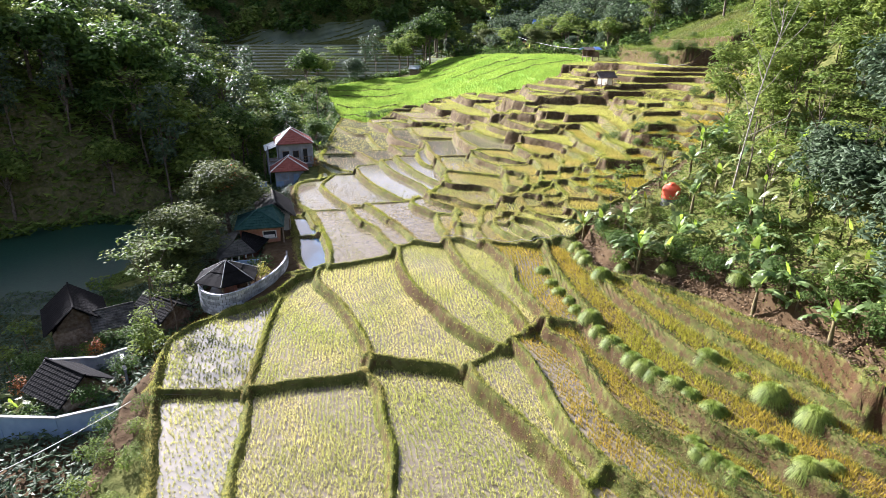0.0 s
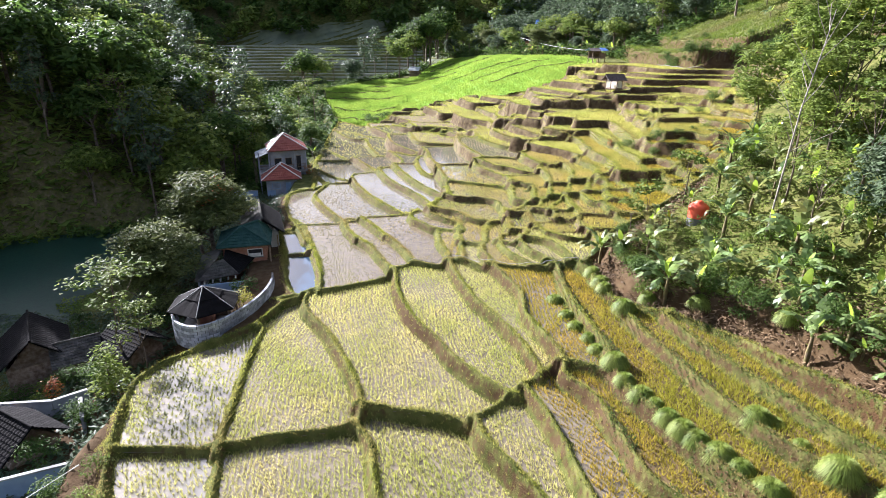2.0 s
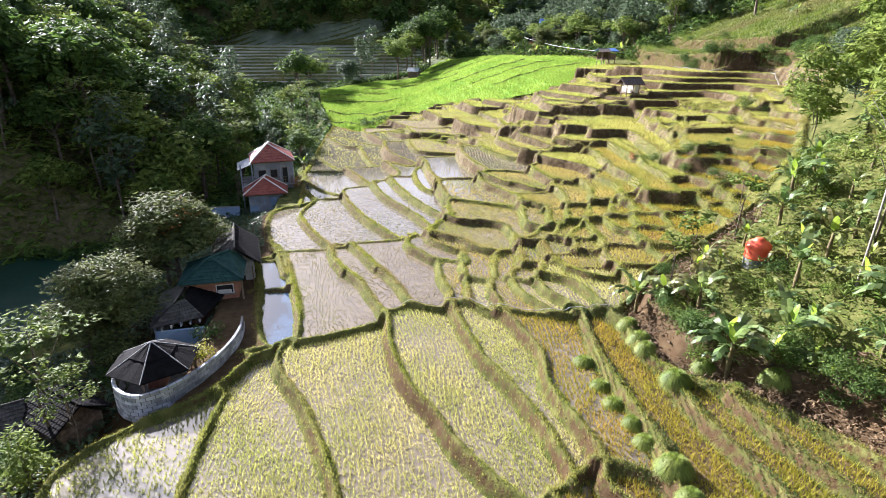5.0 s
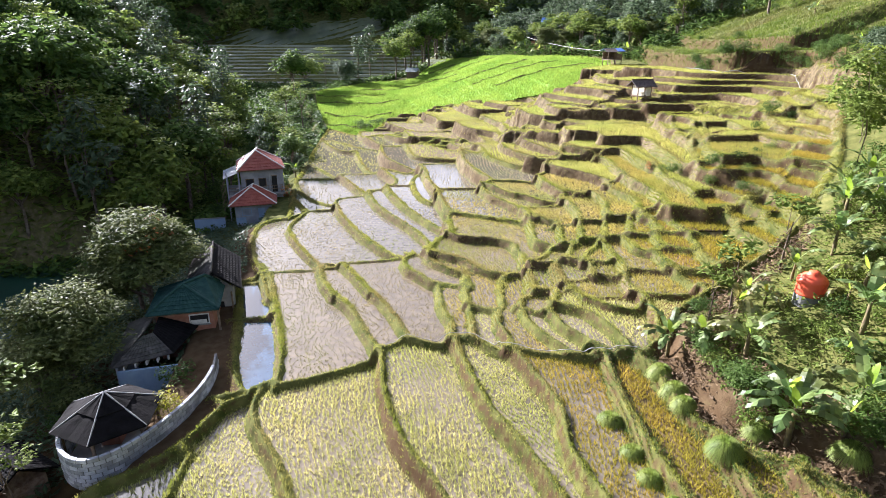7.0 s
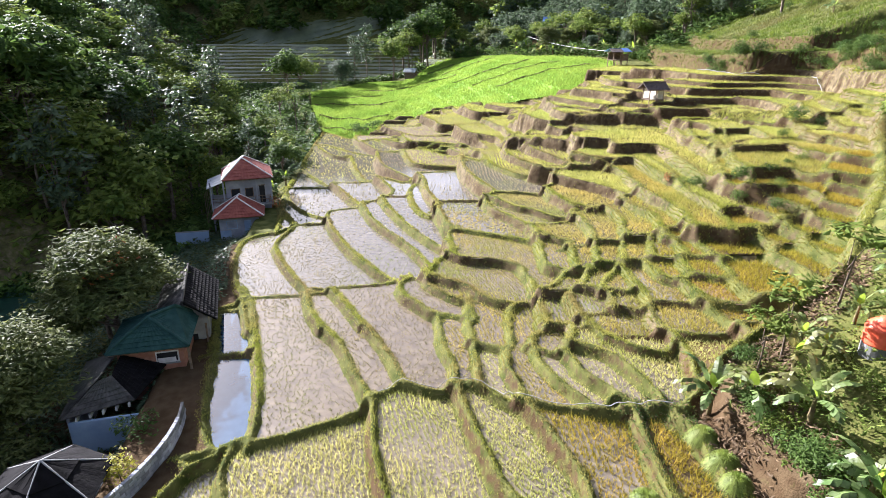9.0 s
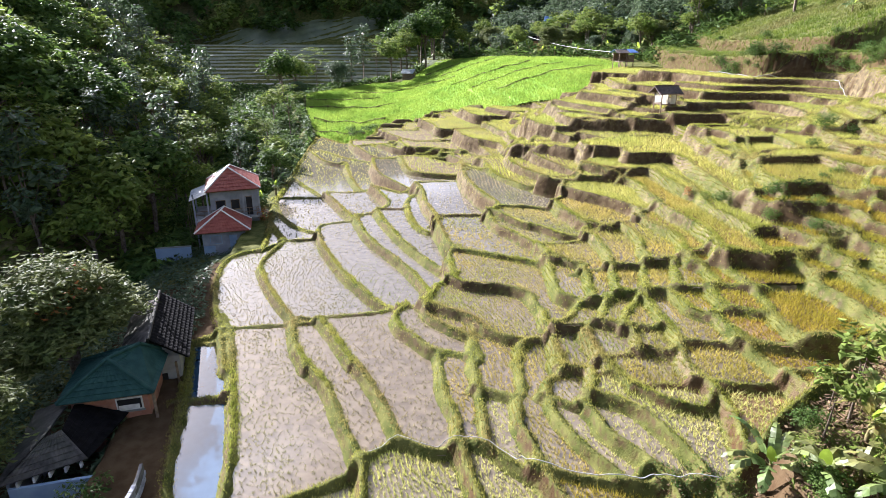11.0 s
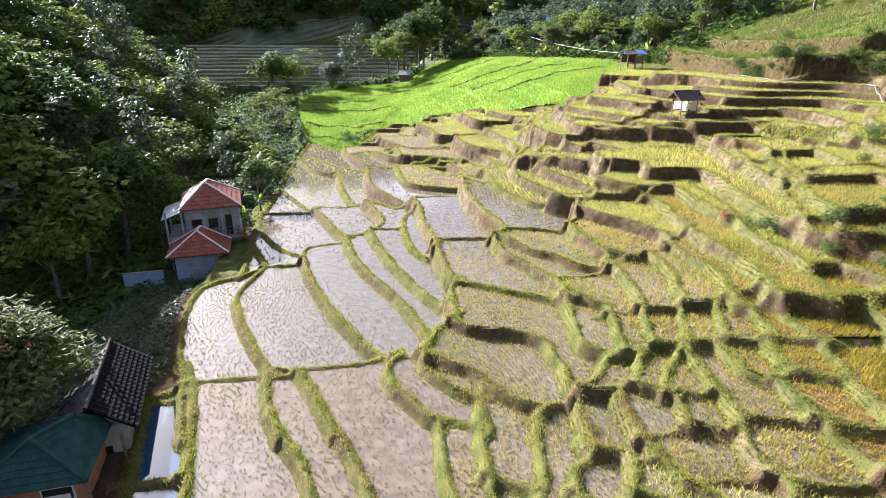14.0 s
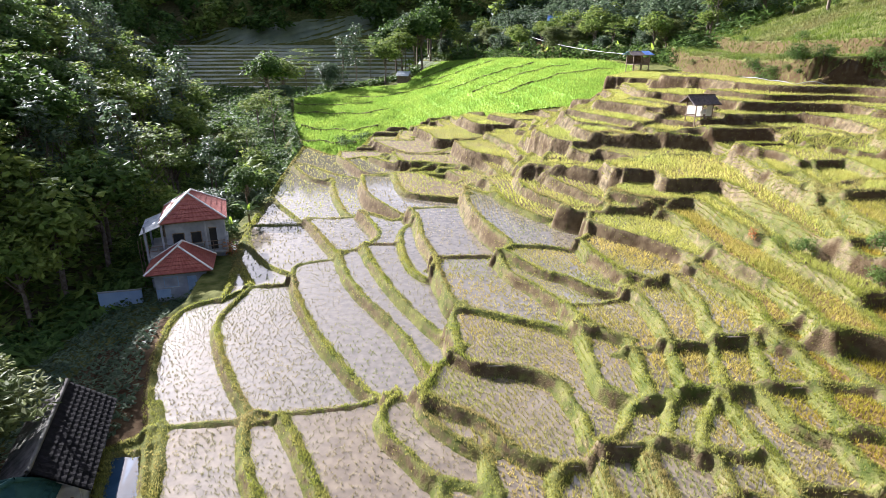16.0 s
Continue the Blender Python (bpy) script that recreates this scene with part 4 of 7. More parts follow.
# ---- grass on the banks ----
bank = (near < 0.36)
ci, cj = np.nonzero(bank)
pick = rng.integers(0, len(ci), 900000)
px, py = X0 + DX * (cj[pick] + rng.uniform(-0.5, 0.5, len(pick))), Y0 + DY * (ci[pick] + rng.uniform(-0.5, 0.5, len(pick)))
pz = GZ[ci[pick], cj[pick]] - 0.02
lush = np.clip(0.75 + 0.5 * lumps(px, py, 2.7, 2.0), 0.2, 1.1)
slope_y, slope_x = np.gradient(GZ, DY, DX)
steep = np.hypot(slope_x, slope_y) * (slope_y > 0.3)
keep = rng.random(len(px)) < np.clip(30 / py, 0.3, 1.0) * lush * (1 - 0.7 * step(0.2, 0.42, near[ci[pick], cj[pick]])) * (1 - np.where(py > 41, 0.75 * step(0.5, 1.3, steep[ci[pick], cj[pick]]), 0.65 * step(0.9, 1.8, steep[ci[pick], cj[pick]]))) * (1 - 0.6 * shaded_bare_bund[ci[pick], cj[pick]]) * (1 - 0.45 * step(45, 40, py)) * (1 - 0.2 * step(66, 80, py))
v, f = blades(np.stack([px, py, pz], 1)[keep], 3, (0.05 + 0.09 * lush)[keep], 0.6, 0.0065 + 0.00008 * py[keep].repeat(3), rng)
tagged(new("bank_grass", mesh_from("bank_grass", v, f, M_GRASS)), "tufts of yellow-green grass on the earth banks", "grass", kind="stuff")

# ---- the lush lower fields beyond, in low steps ----
fx, fy = np.arange(-34, 34, 0.5), np.arange(107, 212, 0.3)
FX, FY = np.meshgrid(fx, fy)
raw = site(FX, FY) + 0.3 * lumps(FX, FY, 13, 1.0)
STEP = 0.8
FZ = 0.85 * raw + 0.15 * (np.floor(raw / STEP) * STEP + STEP * step(0.93, 1.0, raw / STEP - np.floor(raw / STEP)))
front = np.interp(FX, [-20.4, -14.9, -11.3, -8.1, 0.7, 3.3, 7.4, 14.2, 19.7, 23.8, 30.2], [119.7, 112.8, 115.5, 129.4, 129, 126, 120.7, 116.4, 108.6, 114.4, 123.6])
FZ = FZ - 0.9 * step(24, 0, FY - front)
ins = inside(FX, FY, FIELD)
ii, jj = np.nonzero(ins[:-1, :-1])
n = len(fx)
quads = np.stack([ii * n + jj, ii * n + jj + 1, (ii + 1) * n + jj + 1, (ii + 1) * n + jj], 1)
used, inv = np.unique(quads, return_inverse=True)
me = mesh_from("lush_field", np.stack([FX.ravel()[used], FY.ravel()[used], FZ.ravel()[used] + 0.12], 1), inv.reshape(-1, 4), M_LUSH, True)
lush_field = tagged(new("lush_rice_field", me), "bright green dense rice field in low steps beside the stream", "rice field")
pick = rng.integers(0, len(ii), 60000)
px = FX[ii[pick], jj[pick]] + rng.uniform(0, 0.5, len(pick))
py = FY[ii[pick], jj[pick]] + rng.uniform(0, 0.3, len(pick))
v, f = blades(np.stack([px, py, FZ[ii[pick], jj[pick]] + 0.08], 1), 3, np.full(len(px), 0.45), 0.5, 0.07, rng)
ob = new("rice", mesh_from("lush_rice", v, f, M_RICEFAR))
ob.parent = lush_field
tagged(ob, kind="stuff")

low_bank_lines = (((-27, 145), (-18, 143), (-9, 146)), ((-29, 153), (-20, 152), (-13, 155)), ((-24, 134), (-15, 131), (-10, 134)), ((-20, 160), (-8, 162), (4, 160)), ((2, 150), (12, 152), (19, 150)), ((0, 166), (8, 168), (13, 167)), ((6, 141), (16, 143), (24, 141)), ((-4, 176), (3, 178), (9, 177)), ((-22, 126), (-16, 124), (-13, 125)), ((10, 133), (20, 134), (29, 131)))
for line in low_bank_lines:
    spine = []
    for (ax, ay), (bx, by) in zip(line, line[1:]):
        for k in range(14):
            t = k / 14
            x, y = ax + (bx - ax) * t, ay + (by - ay) * t + 0.5 * math.sin(9 * t + ax)
            i, j = int((y - fy[0]) / 0.3), int((x - fx[0]) / 0.5)
            spine.append((x, y, float(FZ[i, j]) + 0.2))
    v, f = [], []
    for x, y, z in spine:
        v += [(x, y - 0.55, z - 0.4), (x, y - 0.2, z + 0.26 + rng.uniform(-0.07, 0.07)), (x, y + 0.2, z + 0.26 + rng.uniform(-0.07, 0.07)), (x, y + 0.55, z - 0.4)]
    for k in range(len(spine) - 1):
        f += [(4 * k + c, 4 * k + 4 + c, 4 * k + 5 + c, 4 * k + 1 + c) for c in range(3)]
    ob = new("bank", mesh_from("low_bank", v, f, M_GROUND, False))
    set_cover(ob.data, np.full(len(v), 0.55))
    ob.parent = lush_field

# far terraces on the shaded slope across the stream, in narrow steps
tx, ty = np.arange(-95, 2, 1.5), np.arange(192, 246, 0.5)
TX, TY = np.meshgrid(tx, ty)
raw = site(TX, TY) + 0.3 * lumps(TX, TY, 14, 2.0) + 0.1
TZ = np.floor(raw / 0.9) * 0.9 + 0.9 * step(0.75, 1.0, raw / 0.9 - np.floor(raw / 0.9)) + 0.25
me = mesh_from("far_terraces", np.stack([TX, TY, TZ], 2).reshape(-1, 3), grid_faces(len(ty), len(tx)), M_FARFIELD, True)
tagged(new("ground_far_terraces", me), "shaded flooded rice terraces on the far slope", "terraces", kind="structure")
# weed-green fish pond on the valley floor
me = mesh_from("pond_sheet", [(-62, 40, -5.45), (-24, 40, -5.45), (-24, 68, -5.45), (-62, 68, -5.45)], [(0, 1, 2, 3)], M_GREENWATER)
tagged(new("water_pond", me), "dark green still pond on the valley floor", "pond", kind="structure")

# ---- helpers for things ----
def part(name, bm, material, parent, label=""):
    """Links a bmesh as one mesh object under a thing or a part."""
    me = bpy.data.meshes.new(name)
    bm.normal_update()
    bm.to_mesh(me)
    bm.free()
    me.materials.append(material)
    ob = new(name, me)
    ob.parent = parent
    return tagged(ob, label)


def meshpart(name, me, parent, label="", kind=""):
    ob = new(name, me)
    ob.parent = parent
    return tagged(ob, label, kind=kind)


def thing(name, label, category, m=None, group=""):
    ob = new(name)
    ob.matrix_basis = m or Matrix()
    return tagged(ob, label, category, group)


def box(x0, x1, y0, y1, z0, z1, bevel=0.02, bm=None):
    bm = bm or bmesh.new()
    r = bmesh.ops.create_cube(bm, size=1, matrix=Matrix.Translation(((x0 + x1) / 2, (y0 + y1) / 2, (z0 + z1) / 2)) @ Matrix.Diagonal((x1 - x0, y1 - y0, z1 - z0, 1)))
    if bevel:
        edges = list({e for v in r["verts"] for e in v.link_edges})
        bmesh.ops.bevel(bm, geom=edges, offset=bevel, segments=1, affect="EDGES")
    return bm


def tube_arrays(pts, radii, sides=7):
    """Corners and faces of a tube along points."""
    pts = [Vector(p) for p in pts]
    v, f = [], []
    for i, p in enumerate(pts):
        d = (pts[min(i + 1, len(pts) - 1)] - pts[max(i - 1, 0)]).normalized()
        q = d.to_track_quat("Z", "Y")
        for k in range(sides):
            a = 2 * math.pi * k / sides
            v.append(p + q @ Vector((math.cos(a), math.sin(a), 0)) * radii[i])
    for i in range(len(pts) - 1):
        for k in range(sides):
            a, b = i * sides + k, i * sides + (k + 1) % sides
            f.append((a, b, b + sides, a + sides))
    return np.array([tuple(p) for p in v]), np.array(f)


def tubes(name, lines, material):
    """One mesh of several tubes: lines of (points, radii)."""
    vs, fs, n = [], [], 0
    for pts, radii in lines:
        v, f = tube_arrays(pts, radii)
        vs.append(v)
        fs.append(f + n)
        n += len(v)
    return mesh_from(name, np.vstack(vs), np.vstack(fs), material, True)


def leaf_quads(centres, size, rg, out=None, flat=0.5, long=1.0):
    """A bent leaf of two faces at each centre, turned at random about the way out; flat: how far it lies level."""
    n = len(centres)
    nrm = rg.normal(0, 1, (n, 3))
    nrm[:, 2] = np.abs(nrm[:, 2]) + flat * 2
    if out is not None:
        nrm += out * 0.8
    nrm /= np.linalg.norm(nrm, axis=1)[:, None]
    t = np.cross(nrm, rg.normal(0, 1, (n, 3)))
    t /= np.linalg.norm(t, axis=1)[:, None] + 1e-9
    b = np.cross(nrm, t)
    s = (size * rg.uniform(0.6, 1.35, n))[:, None]
    tip, side = t * s * long, b * s * 0.55
    droop = -nrm * s * 0.25
    v = np.stack([centres - tip, centres + side + droop, centres + tip, centres - side + droop], 1).reshape(-1, 3)
    return v, np.arange(len(v)).reshape(-1, 4)


def crown_points(lobes, per, rg, shell=0.45):
    """Points in the outer shell of uneven lobes (x, y, z, rx, ry, rz), with the way out of the lobe."""
    pts, outs = [], []
    for x, y, z, rx, ry, rz in lobes:
        k = max(8, int(per * (rx * ry * rz) ** (2 / 3)))
        d = rg.normal(0, 1, (k, 3))
        d /= np.linalg.norm(d, axis=1)[:, None]
        rr = 1 - shell * rg.random(k) ** 1.6
        bump = 1 + 0.22 * np.sin(d[:, 0] * 7 + x) * np.cos(d[:, 1] * 6 + y) + 0.15 * np.sin(d[:, 2] * 11)
        pts.append(np.array([x, y, z]) + d * (rr * bump)[:, None] * np.array([rx, ry, rz]))
        outs.append(d)
    return np.vstack(pts), np.vstack(outs)


def place(x, y, s=1.0, turn=0.0, sink=0.1, z=None, tall=1.0):
    return Matrix.LocRotScale((x, y, (height(x, y) if z is None else z) - sink), Euler((0, 0, turn)), Vector((s, s, s * tall)))


FLORA = {}


def tree_form(key, label, h, lobes, per, leaf, leaf_mat, trunk_r, rg, name="tree", category="tree", long=1.0, flat=0.5, shell=0.45, bark=None):
    """A tree at the origin with a tapered trunk, limbs to its lobes and a crown of separate leaves."""
    root = thing(name, label, category)
    lines = [([(0, 0, -0.6), (0.04 * h * rg.uniform(-1, 1), 0.02 * h, h * 0.35), (0.05 * h * rg.uniform(-1, 1), 0, h * 0.7)], [trunk_r * 1.25, trunk_r * 0.8, trunk_r * 0.45])]
    for lx, ly, lz, rx, ry, rz in lobes:
        z0 = min(lz * 0.6, h * 0.6)
        lines.append(([(0, 0, z0), (lx * 0.45, ly * 0.45, (z0 + lz) / 2), (lx, ly, lz)], [trunk_r * 0.45, trunk_r * 0.3, trunk_r * 0.12]))
    meshpart("trunk", tubes("trunk", lines, bark or M_BARK), root)
    p, o = crown_points(lobes, per, rg, shell)
    v, f = leaf_quads(p, leaf, rg, o, flat, long)
    meshpart("crown", mesh_from("crown", v, f, leaf_mat), root)
    FLORA[key] = root
    return root


def random_lobes(n, h, r, rg, low=0.45, squash=0.75):
    out = []
    for k in range(n):
        a, d = 2.4 * k + rg.uniform(-0.5, 0.5), r * math.sqrt((k + 0.3) / n) * rg.uniform(0.6, 1.0)
        z = h * (low + (1 - low) * (1 - (d / r) ** 2 * 0.55)) - r * 0.35 * rg.random() - 0.3 * r
        s = r * rg.uniform(0.38, 0.6)
        out.append((d * math.cos(a), d * math.sin(a), z, s, s * rg.uniform(0.85, 1.15), s * squash))
    return out


def fan(key, label, material, count, length, width, rise, rg, name, category, droop=1.0, stalk=None, torn=0.0, extra=None):
    """A plant of long arching leaves (banana, palm, taro): ribbons with a folded midrib."""
    root = thing(name, label, category)
    base_z = 0.0
    if stalk:
        sh, sr = stalk
        base_z = sh
        meshpart("stalk", tubes("stalk", [([(0, 0, -0.3), (0.03, 0, sh * 0.5), (0.02, 0.03, sh + 0.1)], [sr * 1.2, sr, sr * 0.6])], M_STALK), root)
    for k in range(count):
        a = 2.4 * k + rg.uniform(-0.3, 0.3)
        el = math.radians(rg.uniform(25, 75)) * rise
        ln, wd = length * rg.uniform(0.7, 1.15), width * rg.uniform(0.8, 1.15)
        p = Vector((0, 0, base_z))
        fresh = bool(extra) and k == count - 1
        if fresh:
            el, ln, wd = math.radians(80), ln * 0.55, wd * 0.75
        segs = 9
        mid, ways, wide = [], [], []
        for i in range(segs + 1):
            t = i / segs
            e = el - (0.25 if fresh else droop) * t * t * 1.6
            d = Vector((math.cos(a) * math.cos(e), math.sin(a) * math.cos(e), math.sin(e)))
            if i:
                p = p + d * ln / segs
            mid.append(p.copy())
            ways.append(d)
            wide.append(wd * (0.1 if t < 0.15 else math.sin(math.pi * min(1, 0.2 + 0.8 * t)) ** 0.55 + 0.04))
        vs, fs = [], []
        sd = Vector((-math.sin(a), math.cos(a), 0))
        for i in range(segs):
            for g in (-1, 1):
                # one torn strip of the blade, hanging from the midrib
                hang = rg.uniform(0.05, 0.5 + torn) * (0.3 if fresh else 1.0)
                cut = 1 - (0.0 if fresh else torn * 0.7 * rg.random())
                gap = 0.0 if fresh else 0.22 * torn * rg.random()
                sweep = ways[i] * wd * 0.5
                o0 = mid[i] + sd * g * wide[i] * cut - Vector((0, 0, hang * wide[i])) + sweep
                o1 = mid[i + 1].lerp(mid[i], gap) + sd * g * wide[i + 1] * cut - Vector((0, 0, hang * wide[i + 1])) + sweep
                n = len(vs)
                vs += [mid[i], mid[i + 1], o1, o0]
                fs.append((n, n + 1, n + 2, n + 3) if g > 0 else (n + 3, n + 2, n + 1, n))
        m = material if not (extra and k == count - 1) else extra
        meshpart("leaf", mesh_from("leaf", [tuple(q) for q in vs], fs, m), root, "bright new leaf standing upright" if m is extra and extra else "")
    FLORA[key] = root
    return root

# ---- plant forms, each built once ----
pr = np.random.default_rng(11)
tree_form("broad_a", "tall dark green broadleaf forest tree", 10, random_lobes(8, 10, 3.4, pr), 75, 0.34, M_LEAF, 0.2, pr)
tree_form("broad_b", "spreading broadleaf tree with a light green crown", 9, random_lobes(7, 9, 3.6, pr, 0.5, 0.6), 70, 0.32, M_LEAFLIGHT, 0.18, pr)
tree_form("slim", "slender forest tree with small dark clumps of leaves", 12, [(0.3, 0, 11, 1.3, 1.2, 1.5), (-0.8, 0.5, 9.4, 1.4, 1.3, 1.0), (0.9, -0.6, 8.4, 1.5, 1.3, 0.9), (-0.4, -0.9, 7, 1.3, 1.4, 0.8), (0.5, 0.8, 5.6, 1.1, 1.2, 0.7)], 85, 0.28, M_LEAFDARK, 0.13, pr)
tree_form("feather", "feathery tree with flat layered airy foliage", 9, [(0, 0, 8.6, 2.0, 2.0, 0.35), (1.8, 0.4, 7.6, 1.6, 1.5, 0.3), (-1.7, -0.5, 7.9, 1.7, 1.4, 0.3), (0.2, 1.6, 6.9, 1.6, 1.5, 0.3), (-0.6, -1.8, 6.6, 1.5, 1.4, 0.28), (1.2, -1.5, 5.8, 1.2, 1.2, 0.25)], 110, 0.2, M_LEAFLIGHT, 0.1, pr, flat=1.4)
tree_form("leafy", "large leafy tree with dense glossy leaves and reddish tips", 7.2, random_lobes(21, 7.2, 2.9, pr, 0.22, 0.36), 420, 0.12, M_LEAFPALE, 0.16, pr, long=1.4, flat=0.9, shell=0.6)
tree_form("shrub", "low leafy green shrub", 1.8, random_lobes(6, 1.8, 1.05, pr, 0.2, 0.8), 270, 0.085, M_LEAF, 0.03, pr, "shrub", "shrub", long=1.3)
tree_form("shrub_light", "low light green shrub with fine leaves", 1.6, random_lobes(6, 1.6, 1.1, pr, 0.15, 0.7), 270, 0.08, M_LEAFLIGHT, 0.03, pr, "shrub", "shrub", long=1.5)
tree_form("shrub_dark", "dense dark shrub on the scrub bank", 2.4, random_lobes(8, 2.4, 1.3, pr, 0.2, 0.9), 240, 0.09, M_LEAF, 0.04, pr, "shrub", "shrub", long=1.2)
tree_form("bushy", "dense bushy tree with small glossy leaves", 5.5, random_lobes(11, 5.5, 2.3, pr, 0.25, 0.9), 160, 0.17, M_LEAFDARK, 0.1, pr, long=1.2)
tree_form("garden", "upright bright green garden tree", 3.7, [(0, 0, 2.9, 0.75, 0.7, 0.8), (0.4, 0.2, 2.2, 0.8, 0.7, 0.75), (-0.45, -0.1, 2.0, 0.8, 0.8, 0.8), (0.1, -0.35, 1.4, 0.85, 0.8, 0.7), (-0.1, 0.4, 1.2, 0.8, 0.75, 0.6)], 300, 0.11, M_LEAFLIGHT, 0.07, pr, long=1.3)
tree_form("bamboo", "leaning bamboo thicket with thin canes and yellowish leaves", 8, [(0.8, 0, 7, 1.2, 1.0, 0.9), (-0.8, 0.5, 6.2, 1.2, 1.0, 1.0), (0.2, -1, 5.2, 1.4, 1.2, 1.0), (1.4, 0.9, 4.6, 1.1, 1.0, 0.9), (-1.2, -0.6, 3.8, 1.3, 1.2, 1.0)], 330, 0.13, M_LEAFLIGHT, 0.06, pr, "bamboo", "bamboo", long=1.9)
tree_form("golden", "small round garden bush with golden leaves", 1.4, [(0, 0, 0.75, 0.6, 0.6, 0.65), (0.25, 0.2, 0.95, 0.4, 0.4, 0.4), (-0.25, 0.1, 0.6, 0.4, 0.45, 0.4)], 420, 0.07, M_YELLOWLEAF, 0.03, pr, "garden_bush", "bush", long=1.4)
tree_form("rusty", "small round garden bush with rust-red leaves", 1.4, [(0, 0, 0.7, 0.5, 0.5, 0.65), (0.2, -0.2, 0.9, 0.35, 0.35, 0.4)], 420, 0.07, M_RUST, 0.03, pr, "garden_bush", "bush", long=1.4)
tree_form("papaya", "thin papaya tree with a small umbrella of leaves", 3.2, [(0, 0, 3.1, 0.9, 0.9, 0.3), (0.5, 0.2, 2.8, 0.5, 0.5, 0.2)], 240, 0.17, M_LEAFLIGHT, 0.05, pr, flat=1.2)
fan("banana", "banana plant with long split green leaves", M_BANANA, 9, 1.9, 0.2, 1.0, pr, "banana_plant", "banana plant", 0.95, (1.1, 0.09), 0.35, M_BANANANEW)
fan("banana_b", "young banana plant with drooping pale leaves", M_BANANA, 8, 1.5, 0.19, 0.85, pr, "banana_plant", "banana plant", 1.15, (0.8, 0.08), 0.45, M_BANANANEW)
fan("palm", "palm tree with long arching fronds", M_LEAFLIGHT, 16, 3.2, 0.32, 0.95, pr, "palm_tree", "palm", 1.1, (3.2, 0.14), 0.5)


def grass_clump(rg):
    """A rounded tussock of long fine blades."""
    n = 2300
    a = rg.uniform(0, 2 * np.pi, n)
    el = np.arcsin(rg.uniform(0.05, 1.0, n))
    out = np.stack([np.cos(a) * np.cos(el), np.sin(a) * np.cos(el), np.sin(el)], 1)
    ln = rg.uniform(0.4, 0.55, n)
    root = out * np.array([0.16, 0.16, 0.1])
    mid = root + out * (ln * 0.7)[:, None] + np.array([0, 0, 0.06])
    tip = root + out * ln[:, None] * np.array([1.12, 1.12, 1]) - np.stack([0 * a, 0 * a, 0.26 * np.cos(el)], 1)
    side = np.stack([-np.sin(a), np.cos(a), 0 * a], 1) * 0.006
    v = np.stack([root - side, root + side, mid + side, tip, mid - side], 1).reshape(-1, 3)
    i = np.arange(n) * 5
    tri = np.concatenate([np.stack([i, i + 1, i + 2], 1), np.stack([i, i + 2, i + 4], 1), np.stack([i + 4, i + 2, i + 3], 1)])
    return tagged(new("grass_clump", mesh_from("grass_clump", v, tri, M_CLUMP)), "rounded tussock of long green fodder grass on a bank", "grass clump", "fodder grass clumps")


CLUMP = grass_clump(pr)
used_forms = set()


def plant(key, x, y, s=1.0, z=None, tall=1.0, sink=0.1, turn=None, label=""):
    """Sets one plant; the first of a form takes the built one itself."""
    m = place(x, y, s, pr.uniform(0, 6.28) if turn is None else turn, sink, z, tall)
    src = FLORA[key]
    if key in used_forms:
        ob = copy_thing(src, Matrix.Translation(m.translation) @ m.to_quaternion().to_matrix().to_4x4() @ Matrix.Diagonal((s / src.scale[0], s / src.scale[1], s * tall / src.scale[2], 1)))
    else:
        used_forms.add(key)
        src.matrix_basis = m
        ob = src
    if label:
        ob["label"] = label
    return ob


def scatter(n, xr, yr, gap, rg, ok):
    """Random places at least gap apart."""
    got = []
    for _ in range(n * 12):
        if len(got) >= n:
            break
        x, y = rg.uniform(*xr), rg.uniform(*yr)
        if ok(x, y) and all((x - a) ** 2 + (y - b) ** 2 > gap * gap for a, b in got):
            got.append((x, y))
    return got


# tussocks along the field banks
CLUMPS = ((6.3, 34.1, 1.1), (6.6, 32.2, 1.0), (6.8, 30.9, 1.05), (7.2, 29.6, 0.9), (7.3, 28.5, 0.95), (7.6, 26.6, 1.15), (7.7, 25.4, 0.9), (8.1, 24.4, 1.05), (8.4, 23.7, 0.8), (8.6, 22.8, 1.0), (8.9, 22.1, 1.05), (9.2, 21.6, 1.0))
CLUMPS += ((9.7, 20.8, 1.15), (10.1, 20.1, 1.0), (10.6, 19.1, 1.2), (9.5, 18.0, 0.9), (9.5, 17.4, 0.8), (9.8, 17.0, 0.9), (10.1, 16.6, 0.8), (9.3, 31.2, 1.15), (10.8, 32.0, 1.0), (11.5, 30.5, 0.9), (12.6, 30.0, 1.1))
CLUMPS += ((14.8, 26.5, 1.1), (11.7, 22.3, 1.2), (12.9, 19.3, 1.25), (13.9, 18.0, 1.3), (11.8, 17.1, 0.95), (12.4, 15.8, 1.2), (11.4, 17.7, 0.7), (13.3, 15.9, 0.9), (12.3, 16.8, 0.8), (10.3, 16.2, 0.9))
CLUMPS += ((8.9, 36.2, 1.0), (9.1, 35.0, 1.1), (9.0, 33.9, 0.9), (12.2, 22.0, 0.8), (12.5, 20.8, 0.75))
for k, (x, y, s) in enumerate(CLUMPS):
    m = place(x, y, s * 1.05, pr.uniform(0, 6), 0.06)
    if k:
        copy_thing(CLUMP, Matrix.Translation(m.translation) @ m.to_quaternion().to_matrix().to_4x4() @ Matrix.Diagonal((0.9 * s, 0.9 * s, 0.9 * s, 1)))
    else:
        CLUMP.matrix_basis = Matrix.Translation(m.translation) @ m.to_quaternion().to_matrix().to_4x4()

